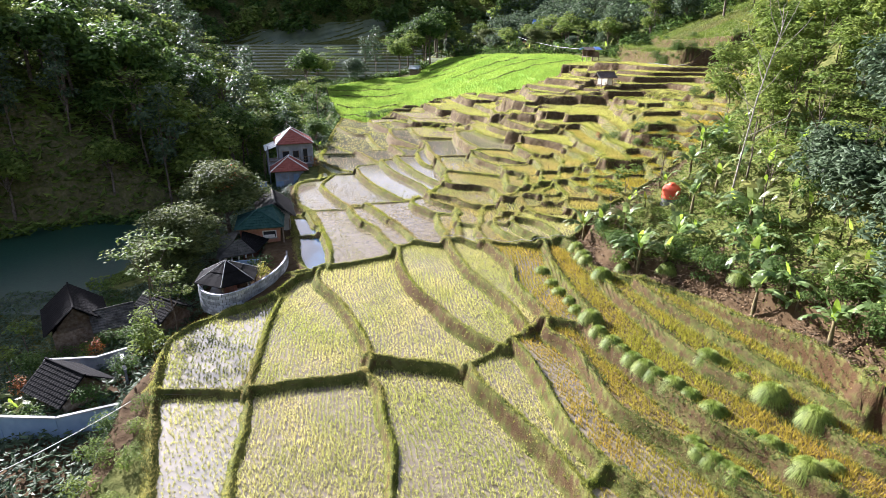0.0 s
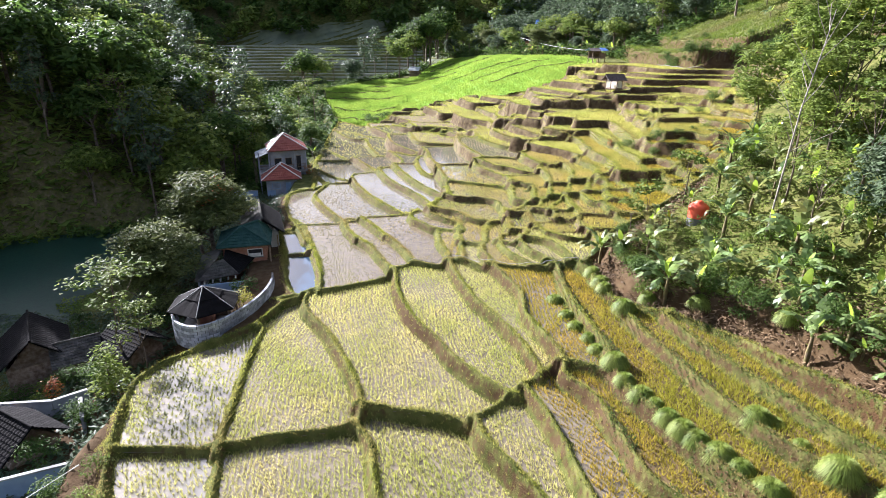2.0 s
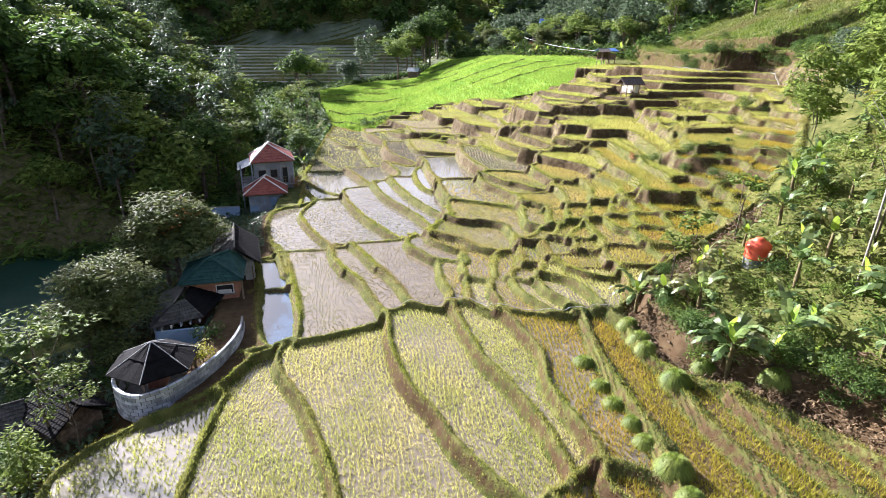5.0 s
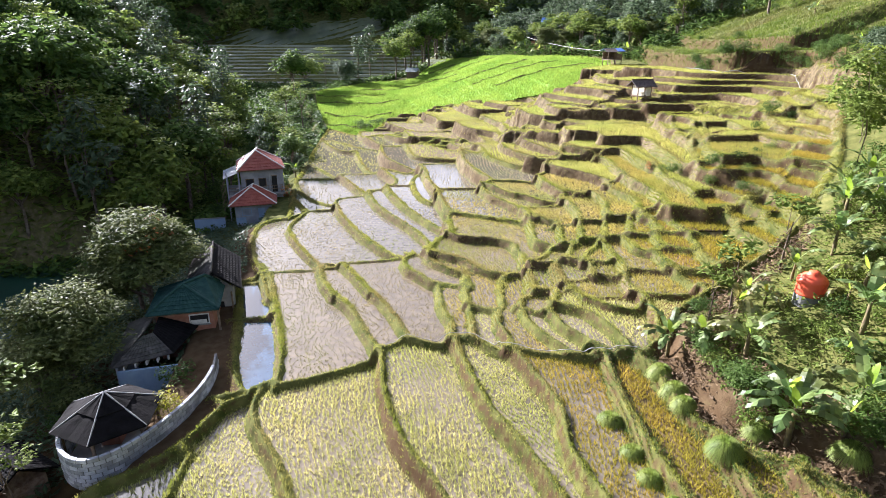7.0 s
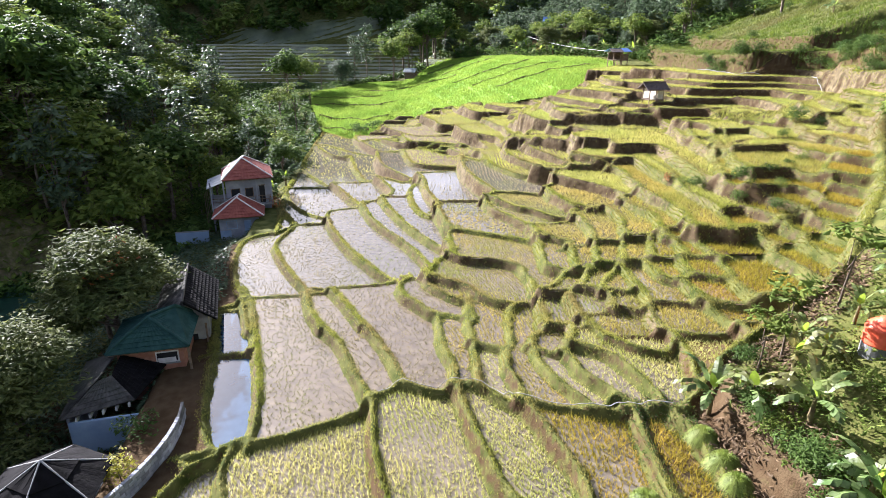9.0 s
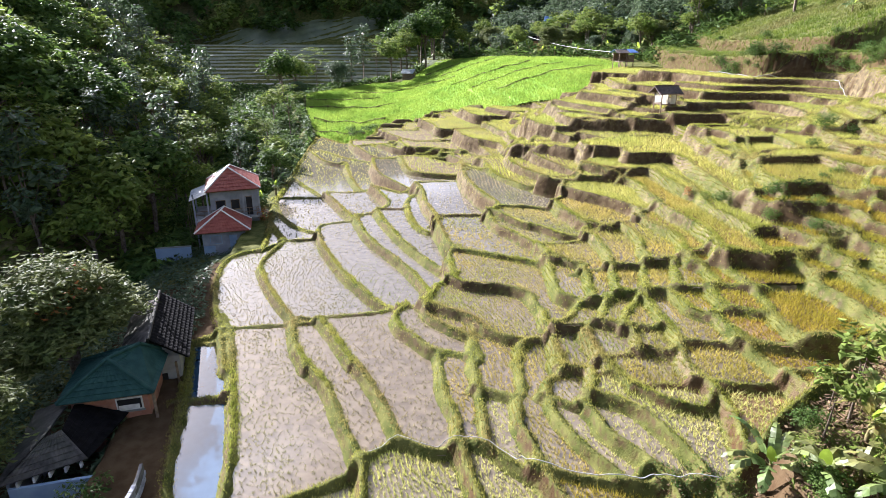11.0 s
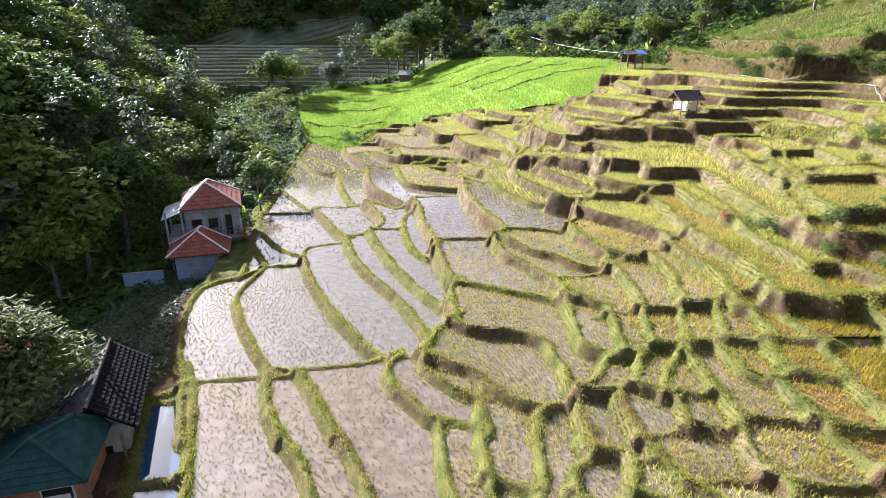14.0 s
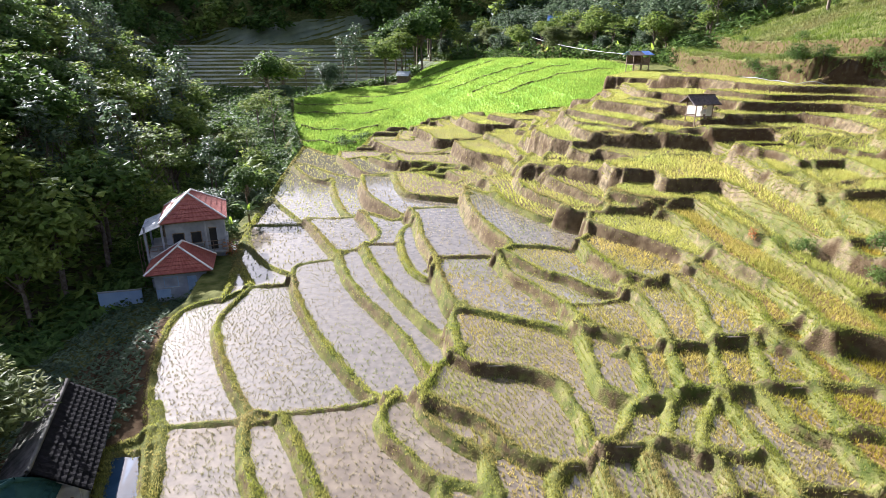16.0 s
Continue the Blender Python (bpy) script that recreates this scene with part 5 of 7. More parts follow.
# the scrub bank above the near fields
def on_bank(x, y):
    line = np.interp(y, [16, 18.4, 22.2, 27.3, 29.7, 33, 36.7, 38.4, 39.6, 40.5, 41.6, 46, 52], [17.5, 16.6, 15.9, 14.2, 12.8, 10.2, 10.2, 14.6, 16.2, 17.2, 18.6, 21, 26])
    along = min(max((15.1 - x) * 0.57 + (37.3 - y) * 0.82, 0), 5)
    by_tank = math.hypot(x - 15.1 + 0.57 * along, y - 37.3 + 0.82 * along) < 1.5
    return x > line and (x < 27 or y < 30) and not by_tank


for x, y in scatter(105, (9, 31), (15, 48), 1.25, pr, on_bank):
    plant(("shrub", "shrub_light", "shrub_dark" if y < 30 else "shrub_light", "shrub_light")[pr.integers(4)], x, y, pr.uniform(0.4, 0.95))
for x, y in scatter(85, (10, 24), (17, 44), 1.25, pr, on_bank):
    plant(("banana", "banana_b")[pr.integers(2)], x, y, pr.uniform(0.7, 1.15))
for x, y, s, key in ((9.6, 37.4, 1.1, "banana"), (10.4, 36.4, 1.1, "banana_b"), (11.4, 31.3, 1.3, "banana"), (13.2, 31.0, 1.25, "banana"), (13.2, 38.6, 0.8, "banana"), (18.2, 40.7, 1.3, "banana"), (14.6, 24.6, 1.25, "banana"), (15.6, 20.6, 1.2, "banana"), (15.2, 26.6, 1.3, "banana_b"), (16.4, 29.5, 1.5, "banana")):
    plant(key, x, y, s * 0.95)
for x, y, s in ((18.5, 25.5, 0.85), (20.5, 23, 1.0), (19.5, 28.5, 0.8), (22, 26.5, 1.05), (18.6, 21.5, 0.8), (23.5, 31, 1.0), (17.6, 18.6, 0.7), (21.5, 19.5, 0.9)):
    plant("bushy", x, y, s)
for x, y, s in ((22.5, 40, 1.0), (23.8, 43.5, 1.05), (22.2, 46.5, 0.9), (25.5, 39.5, 1.1), (26, 46.5, 1.0), (20.6, 37.2, 0.8), (27.5, 42.5, 1.15), (29, 50, 0.9), (24.2, 34.6, 0.9)):
    plant("bamboo", x, y, s)
for x, y, s in ((17.6, 30.5, 0.5), (18.4, 34.5, 0.6), (20.2, 31.5, 0.65), (21.4, 36.4, 0.7), (23.4, 38.2, 0.8), (19.8, 27.2, 0.55), (25.6, 36.5, 0.8), (24.8, 43.6, 0.8)):
    plant("feather", x, y, s)
for x, y, s in ((27, 35, 0.9), (30, 40, 1.0), (31, 47, 0.9), (28, 29, 0.9), (26, 24, 0.8)):
    plant("broad_b", x, y, s)
for x, y, s in ((33.2, 60.5, 0.6), (35, 63.5, 0.7), (30.5, 55.5, 0.55), (36.8, 67, 0.6)):
    plant("bushy", x, y, s)
for x, y, s, key in ((17.1, 58.0, 0.5, "shrub_dark"), (18.6, 55.1, 0.55, "shrub_dark"), (18.2, 54.4, 0.45, "shrub_dark"), (20.7, 55.9, 0.5, "shrub"), (16.2, 60.8, 0.55, "rusty"), (16.7, 59.4, 0.4, "shrub_light"), (20.5, 54.2, 0.5, "shrub_light"), (28.0, 66.4, 0.7, "shrub_dark"), (29.2, 65.2, 0.6, "shrub"), (25.6, 63.5, 0.4, "shrub_dark"), (22.4, 57.0, 0.4, "shrub"), (19.4, 52.0, 0.5, "shrub_dark"), (24.2, 58.4, 0.5, "shrub_light")):
    plant(key, x, y, s)
for x, y, s, key in ((14.0, 35.9, 0.6, "shrub_light"), (15.2, 35.6, 0.65, "shrub"), (14.6, 35.0, 0.55, "shrub_light"), (15.9, 36.2, 0.7, "banana_b"), (16.4, 37.4, 0.8, "shrub_light")):
    plant(key, x, y, s)
for x, y in ((15.2, 39.9), (12.6, 38.6), (11.3, 37.9)):
    plant("papaya", x, y, pr.uniform(0.8, 1.1))

def bare_tree():
    """A slender leaning tree with thin bare branches and a few leaves."""
    root = thing("bare_tree", "slender leaning grey tree with thin bare branches", "tree", place(16.4, 32.3))
    trunk = [Vector((0, 0, -0.5)), Vector((0.5, 0.4, 3.2)), Vector((1.3, 1.3, 6.6)), Vector((2.4, 2.3, 9.6)), Vector((2.9, 2.8, 11.2))]
    meshpart("trunk", tubes("trunk", [(trunk, [0.06, 0.05, 0.04, 0.028, 0.015])], M_PALEBARK), root, "pale thin bare trunk")
    tips = []
    for k in range(11):
        f = 1.4 + 0.22 * k
        i = min(int(f), 3)
        a = trunk[i].lerp(trunk[i + 1], f - i)
        b = a + Vector((pr.uniform(-1.6, 1.6), pr.uniform(-1.2, 1.2), pr.uniform(0.6, 2.0)))
        c = b + Vector((pr.uniform(-0.6, 0.6), pr.uniform(-0.5, 0.5), pr.uniform(0.3, 1.0)))
        tips.append((c.x, c.y, c.z, 0.45, 0.45, 0.2))
        meshpart("branch", tubes("branch", [([a, b, c], [0.022, 0.015, 0.008])], M_PALEBARK), root)
    q, o = crown_points(tips, 90, pr, 0.8)
    v, f = leaf_quads(q, 0.09, pr, o, 0.8, 1.6)
    meshpart("leaves", mesh_from("leaves", v, f, M_YELLOWLEAF), root, "sparse yellowing leaves")


bare_tree()

# low growth spilling over the foot of the scrub bank
for k in range(40):
    y = 16.5 + 0.56 * k
    x = float(np.interp(y, [12, 18.4, 22.2, 27.3, 29.7, 33, 36.7, 38.4, 39.6, 40.5], [17, 16.1, 15.6, 13.8, 12.3, 9.7, 9.3, 10.6, 12.6, 14.5])) + pr.uniform(0.3, 1.5)
    plant(("shrub_dark", "shrub", "banana_b", "shrub_light", "shrub_dark")[k % 5], x, y, pr.uniform(0.4, 0.75))

# garden plants and trees of the hamlet
plant("leafy", -20.0, 41.8, 1.0, -3.9, label="large leafy tree with brown-tipped leaves beside the tiled house")
plant("leafy", -20.7, 40.6, 0.8, -4.4)
blossom_tree = plant("leafy", -19.2, 49.6, 1.18, -3.3, label="large leafy tree with orange blossom beside the long roof")
q, o = crown_points([(-0.6, -1.2, 5.6, 0.8, 0.7, 0.4), (-1.4, -0.6, 5.1, 0.6, 0.6, 0.4), (0.3, -0.6, 6.2, 0.5, 0.5, 0.3)], 60, pr, 0.7)
v, f = leaf_quads(q, 0.11, pr, o, 0.6, 1.2)
meshpart("blossom", mesh_from("blossom", v, f, M_RUST), blossom_tree, "orange-red blossom")
plant("leafy", -21.2, 52.0, 0.95, -3.8)
plant("garden", -17.6, 30.4, 1.0, -3.6, label="upright bright green garden tree at the field edge")
plant("golden", -12.6, 37.2, 1.0, -1.25)
plant("rusty", -20.8, 30.4, 1.0, -3.4)
plant("rusty", -23.2, 27.2, 1.0, -3.9)
plant("rusty", -16.5, 74.4, 1.2, -1.7, label="garden bush with bright red flowers beside the house")
for x, y, s in ((-12.6, 17.2, 0.5), (-13.0, 19.4, 0.6), (-13.6, 21.4, 0.55), (-12.2, 15.2, 0.5), (-14.2, 23.2, 0.5), (-14.0, 17.6, 0.7), (-14.9, 20.3, 0.7)):
    plant("shrub_light", x, y, s)
plant("shrub", -13.6, 40.3, 0.95, -2.0)
for x, y, s, key in ((-18.2, 33.2, 0.8, "feather"), (-17.0, 32.8, 0.5, "feather"), (-19.4, 36.4, 0.7, "shrub_light"), (-26, 30, 0.75, "papaya"), (-27.5, 33.5, 0.9, "papaya"), (-25.6, 27.6, 0.9, "shrub_light"), (-24.2, 25.6, 1.0, "banana"), (-21.8, 25.0, 0.9, "banana_b"), (-20.6, 24.2, 0.8, "shrub"), (-19.6, 26.8, 0.7, "shrub"), (-23, 23.6, 0.9, "shrub"), (-27, 37.5, 0.9, "shrub_light"), (-24.5, 39.5, 0.8, "shrub"), (-22.4, 36.8, 0.8, "shrub_dark"), (-18.6, 38.2, 0.8, "shrub"), (-26.5, 42, 0.8, "shrub"), (-17.8, 28.0, 0.7, "shrub_dark"), (-16.4, 27.2, 0.6, "shrub"), (-15.4, 22.0, 0.6, "shrub_dark"), (-14.2, 19.6, 0.5, "shrub_light")):
    plant(key, x, y, s, sink=0.2)

for x, y, s, key in ((-23.5, 31.2, 0.8, "shrub"), (-22, 31.8, 0.8, "shrub_light"), (-20.8, 31.7, 0.7, "shrub_dark"), (-25.6, 31.6, 0.9, "shrub"), (-21.4, 29.9, 0.7, "shrub_light"), (-24, 29.2, 0.9, "shrub_dark"), (-19.2, 31.8, 0.7, "shrub_dark"), (-22.4, 25.4, 0.7, "banana_b"), (-18.2, 25.2, 0.7, "shrub_dark")):
    plant(key, x, y, s, sink=0.15)

for x, y, s in ((-14.5, 122.5, 1.2), (-12.6, 124.5, 1.3), (-15.6, 125.5, 1.1), (-11.4, 127.2, 1.0)):
    plant("shrub", x, y, s, z=float(site(x, y)) - 0.8, label="low leafy shrub in the lush rice field")

# river-side trees below the two-storey house and along the stream
for x, y, s, key in ((-24.6, 81, 0.75, "broad_b"), (-20.8, 83.5, 0.55, "bushy"), (-18.6, 86, 0.5, "broad_a"), (-21.5, 91, 0.8, "palm"), (-20.6, 96, 1.0, "palm"), (-22.8, 99, 1.1, "palm"), (-23.5, 105, 0.6, "broad_b"), (-26.5, 112, 0.75, "feather"), (-27, 128, 1.05, "feather"), (-24.5, 101, 0.7, "bushy"), (-19.8, 89.5, 0.8, "bushy"), (-17.6, 82.5, 1.2, "banana"), (-18.4, 80.0, 1.0, "banana_b"), (-22.6, 87, 0.8, "bushy"), (-30, 118, 0.8, "broad_b"), (-33, 140, 0.8, "broad_b"), (-25, 94, 0.7, "slim"), (-28.5, 104, 0.75, "broad_a")):
    plant(key, x, y, s, sink=0.3)
for x, y in scatter(20, (-30, -18.5), (78, 112), 1.6, pr, lambda x, y: x < np.interp(y, [78, 118], [-18.8, -22])):
    plant(("shrub", "shrub_light", "shrub_dark")[pr.integers(3)], x, y, pr.uniform(0.8, 1.5), sink=0.2)

# the wooded hill
def on_hill(x, y):
    foot = np.interp(y, [55, 62, 68, 80, 100, 125, 160, 200], [-58, -43, -29, -28, -31, -39, -51, -83])
    return x < foot and x > -1.05 * y - 6


for x, y in scatter(180, (-80, -27), (56, 150), 3.3, pr, on_hill):
    # mostly light-leaved kinds: brightness of haze put into the leaf colour
    key = ("broad_a", "broad_b", "slim", "broad_b", "feather", "broad_b", "feather", "broad_a")[pr.integers(8)]
    plant(key, x, y, pr.uniform(0.8, 1.4), sink=0.4)

# trees behind the lush field and on the upper right slope
def behind_field(x, y, a, b):
    """Between a and b metres outside the back edge of the lush field."""
    return a < (x - np.interp(y, [124, 132, 140.3, 153.7, 176.8, 200.3, 215], [30.2, 31.9, 27.5, 19.7, 10.1, -0.7, -8])) * 0.86 < b


for x, y in scatter(58, (-16, 48), (132, 224), 3.4, pr, lambda x, y: behind_field(x, y, 3, 17)):
    plant(("feather", "broad_b", "broad_b", "bushy", "leafy")[pr.integers(5)], x, y, pr.uniform(0.6, 0.95), sink=0.3)
for x, y, s, key in ((-4, 192, 1.5, "broad_a"), (-5.5, 197, 1.6, "broad_b"), (-2, 203, 1.6, "broad_a"), (-9, 188.5, 1.4, "broad_b"), (1, 207, 1.5, "broad_b"), (-11, 195, 1.6, "broad_a"), (-34, 164, 1.2, "broad_b"), (-30, 168.5, 1.3, "feather"), (-25.5, 173, 1.5, "bushy"), (-20, 179.5, 1.3, "slim"), (-13, 180, 1.2, "broad_b"), (-9.5, 184, 1.3, "feather"), (-8.5, 192, 1.3, "slim"), (-6, 200, 1.4, "broad_a"), (-2.5, 207, 1.4, "broad_b"), (-16.5, 180.5, 1.2, "feather"), (-7.2, 187, 1.0, "palm"), (-22.5, 176.5, 1.1, "slim"), (-36, 158, 1.2, "broad_a"), (-31, 153, 0.8, "bushy")):
    plant(key, x, y, s, sink=0.3)
for x, y in scatter(26, (-4, 38), (128, 210), 2.4, pr, lambda x, y: behind_field(x, y, 1, 5)):
    plant(("banana", "banana_b")[pr.integers(2)], x, y, pr.uniform(1.1, 1.7))
for x, y in scatter(46, (38, 92), (84, 178), 4.5, pr, lambda x, y: x > np.interp(y, [84, 100, 120, 140, 178], [62, 56, 45, 42, 36])):
    plant(("broad_a", "broad_b", "bushy", "slim", "feather")[pr.integers(5)], x, y, pr.uniform(0.8, 1.4), sink=0.3)
for x, y in scatter(36, (37, 64), (62, 126), 2.4, pr, lambda x, y: x > np.interp(y, [60, 72, 79, 88, 92, 120], [38.5, 40.5, 43.5, 46, 48, 46])):
    plant(("shrub", "shrub_light", "banana_b", "shrub_dark")[pr.integers(4)], x, y, pr.uniform(0.8, 1.4), sink=0.1)
for x, y in scatter(24, (35, 60), (44, 80), 2.6, pr, lambda x, y: x > np.interp(y, [44, 60, 72, 80], [35, 38, 40.5, 44])):
    plant(("bushy", "bamboo", "shrub_dark", "shrub_light")[pr.integers(4)], x, y, pr.uniform(0.7, 1.2), sink=0.2)

# shrubs along the two steps of the upper bank
for k in range(44):
    y = pr.uniform(60, 118)
    x = float(np.interp(y, [60, 66, 74, 79, 84.6, 88, 89.8, 97, 114.5, 122], [36, 36.7, 38.2, 40, 40.8, 39.4, 35, 33.7, 34.6, 35])) + (pr.uniform(0.1, 1.3) if k % 4 else pr.uniform(6.6, 8))
    plant(("shrub", "shrub_light", "shrub_dark")[k % 3], x, y, pr.uniform(0.35, 0.7), sink=0.15)

for k in range(34):
    y = 60 + 1.15 * k + pr.uniform(0, 0.8)
    x = float(np.interp(y, [60, 66, 74, 79, 84.6, 88, 89.8, 97, 114.5, 122], [36, 36.7, 38.2, 40, 40.8, 39.4, 35, 33.7, 34.6, 35])) + pr.uniform(-0.1, 0.7)
    plant(("shrub_dark", "shrub_dark", "shrub")[k % 3], x, y, pr.uniform(0.5, 0.9), sink=0.2)

# far woods and undergrowth: uncountable
def woods(name, label, spots, rg, per, leaf, r0, r1, material):
    lobes = []
    for x, y in spots:
        z, r = float(site(x, y)), rg.uniform(r0, r1)
        for k in range(4):
            lobes.append((x + rg.normal(0, r * 0.5), y + rg.normal(0, r * 0.5), z + r * rg.uniform(0.7, 1.9), r * rg.uniform(0.5, 0.8), r * rg.uniform(0.5, 0.8), r * rg.uniform(0.4, 0.7)))
    p, o = crown_points(lobes, per, rg)
    v, f = leaf_quads(p, leaf, rg, o)
    return tagged(new(name, mesh_from(name, v, f, material)), label, "woods", kind="stuff")


far_spots = [(x, y) for x, y in scatter(620, (-170, 170), (226, 310), 5.4, pr, lambda x, y: (x > -5 or y > 240) and abs(x) < 0.8 * y)]
woods("far_woods", "dark forest on the far hillsides", far_spots[::2], pr, 7, 1.05, 3.5, 5.5, M_LEAF)
woods("far_woods", "mid green forest trees on the far hillsides", far_spots[1::2], pr, 7, 1.0, 3.0, 5.0, M_LEAFLIGHT)
side_spots = scatter(240, (-175, -60), (70, 250), 6.5, pr, lambda x, y: x < np.interp(y, [70, 165, 166, 250], [-76, -88, -62, -95]))
woods("hill_woods", "dark forest on the upper wooded hill", side_spots, pr, 10, 0.8, 3.0, 4.8, M_LEAF)
right_spots = scatter(160, (60, 170), (60, 240), 6.5, pr, lambda x, y: x > 66 or y > 180)
woods("hill_woods", "dark forest on the upper right hillside", right_spots, pr, 10, 0.8, 3.0, 4.8, M_LEAFDARK)


back_spots = scatter(150, (-4, 84), (136, 232), 4.2, pr, lambda x, y: behind_field(x, y, 13, 70))
woods("hill_woods", "dark forest behind the lush field", back_spots, pr, 22, 0.5, 2.6, 4.6, M_LEAFDARK)


def undergrowth(name, label, n, xr, yr, ok, leaf, lift, material, rg):
    x, y = rg.uniform(*xr, n), rg.uniform(*yr, n)
    keep = ok(x, y)
    x, y = x[keep], y[keep]
    z = np.array([height(a, b) for a, b in zip(x, y)]) if n < 60000 else site(x, y)
    c = np.stack([x, y, z + lift * rg.random(len(x)) ** 1.5 * (1 + 0.8 * lumps(x, y, 2.1, 1.0))], 1)
    v, f = leaf_quads(c, leaf, rg, None, 0.8, 1.4)
    return tagged(new(name, mesh_from(name, v, f, material)), label, "undergrowth", kind="stuff")


def hill_ok(x, y):
    return x < np.interp(y, [50, 62, 68, 80, 100, 125, 160, 200], [-52, -40, -27, -26, -29, -37, -49, -80])


undergrowth("undergrowth", "light green ferns and bushes under the trees of the wooded hill", 90000, (-105, -24), (50, 205), hill_ok, 0.42, 1.2, M_LEAFLIGHT, pr)
undergrowth("undergrowth", "rough weeds and grass on the scrub bank", 60000, (9, 34), (14, 50), lambda x, y: x > np.interp(y, [14, 18.4, 22.2, 27.3, 29.7, 33, 36.7, 38.4, 39.6, 40.5, 41.6, 46, 52], [17.6, 16.3, 15.9, 14.2, 12.9, 10.3, 9.8, 13.6, 15.6, 16.8, 18.4, 21, 26]), 0.075, 0.6, M_LEAFLIGHT, pr)
undergrowth("undergrowth", "dark weeds and litter between the hamlet houses", 60000, (-36, -12), (12, 72), lambda x, y: (x < np.interp(y, [0, 24, 30, 34, 40, 50, 54, 56, 59, 62.6, 72], [-12.3, -15.4, -15.6, -16.8, -14.2, -14.8, -14.4, -15, -16.1, -17, -18])) & ((y < 44) | (x > -24)), 0.14, 0.4, M_LEAFDARK, pr)
x, y = pr.uniform(33, 74, 70000), pr.uniform(56, 142, 70000)
keep = x > np.interp(y, [56, 60, 66, 74, 79, 84.6, 88, 89.8, 97, 114.5, 122, 142], [35.9, 35.9, 36.6, 38.1, 39.9, 40.7, 39.3, 34.9, 33.6, 34.5, 34.9, 33])
x, y = x[keep], y[keep]
v, f = blades(np.stack([x, y, site(x, y)], 1), 3, 0.3 + 0.18 * lumps(x, y, 1.7, 4.0), 0.6, 0.035, pr)
tagged(new("tall_grass", mesh_from("tall_grass", v, f, M_HILLGRASS)), "tall yellow-green grass on the upper hillside", "grass", kind="stuff")
undergrowth("undergrowth", "bushes and weeds along the stream bank", 40000, (-40, -17), (62, 160), lambda x, y: (x < np.interp(y, [62, 66, 80, 95, 118, 135, 158], [-24, -24, -19.2, -18.9, -20.6, -25.4, -31.5])) & (x > np.interp(y, [62, 68, 80, 100, 125, 160], [-43, -30, -29, -32, -40, -52])), 0.3, 0.9, M_LEAF, pr)
undergrowth("undergrowth", "bushes and tall weeds behind the lush field", 50000, (-14, 62), (124, 236), lambda x, y: ((x - np.interp(y, [124, 132, 140.3, 153.7, 176.8, 200.3, 215], [33.5, 31.9, 27.5, 19.7, 10.1, -0.7, -8])) > 0.8) & (x < 70 - 0.25 * (y - 124)), 0.4, 1.6, M_LEAF, pr)


undergrowth("pond_weed", "bright green floating weed at the edge of the pond", 2500, (-31, -26.5), (44.3, 48.5), lambda x, y: (x + 28.7) ** 2 / 4.5 + (y - 46.2) ** 2 / 3.5 < 1 + 0.4 * lumps(x, y, 0.8), 0.12, 0.25, M_LEAFLIGHT, pr)


def bank_weeds(name, label, n, xr, yr, ok, leaf, lift, material, rg):
    """Small leaves on the banks between the near fields."""
    x, y = rg.uniform(*xr, n), rg.uniform(*yr, n)
    i, j = np.round((y - Y0) / DY).astype(int), np.round((x - X0) / DX).astype(int)
    keep = ok(x, y, near[i, j]) & (lumps(x, y, 0.9, 6.0) > rg.uniform(-0.6, 0.5, n))
    x, y, i, j = x[keep], y[keep], i[keep], j[keep]
    c = np.stack([x, y, GZ[i, j] + 0.02 + lift * rg.random(len(x)) ** 1.6], 1)
    v, f = leaf_quads(c, leaf, rg, None, 0.8, 1.5)
    return tagged(new(name, mesh_from(name, v, f, material)), label, "weeds", kind="stuff")


def scrub_edge(y):
    return np.interp(y, [12, 18.4, 22.2, 27.3, 29.7, 33, 36.7, 38.4, 39.6, 40.5, 43], [17, 16.1, 15.6, 13.8, 12.3, 9.7, 9.3, 10.6, 12.6, 14.5, 19])


bank_weeds("bank_weeds", "low green weeds on the wide banks of the near fields", 120000, (6.5, 17), (12.5, 39), lambda x, y, d: (d < 0.55) & (d > 0.04) & (x < scrub_edge(y)), 0.03, 0.13, M_LEAF, pr)
bank_weeds("bank_weeds", "withered stalks and brown weeds on the wide banks", 60000, (6.5, 17), (12.5, 39), lambda x, y, d: (d < 0.6) & (d > 0.04) & (x < scrub_edge(y)), 0.03, 0.08, M_DRY, pr)
bank_weeds("leaf_litter", "brown leaf litter and dry leaves along the scrub bank", 60000, (9, 20), (13, 43), lambda x, y, d: (x > scrub_edge(y) - 0.5) & (x < scrub_edge(y) + 2.5), 0.075, 0.35, M_DRY, pr)
undergrowth("undergrowth", "bushes and weeds beyond the stream", 40000, (-70, -4), (146, 204), lambda x, y: (x < np.interp(y, [146, 159, 164, 170, 176, 187, 200], [-29, -31.5, -28, -22.5, -17.5, -5.8, -1.5])) & (y < 196), 0.42, 1.3, M_LEAF, pr)

# ---- buildings ----
def prism(corners, thick=0.06, bm=None):
    """A flat slab from its upper corners, thickened downwards."""
    bm = bm or bmesh.new()
    top = [bm.verts.new(c) for c in corners]
    low = [bm.verts.new((c[0], c[1], c[2] - thick)) for c in corners]
    bm.faces.new(top)
    bm.faces.new(low[::-1])
    for i in range(len(top)):
        j = (i + 1) % len(top)
        bm.faces.new((top[i], low[i], low[j], top[j]))
    bmesh.ops.recalc_face_normals(bm, faces=bm.faces)
    return bm


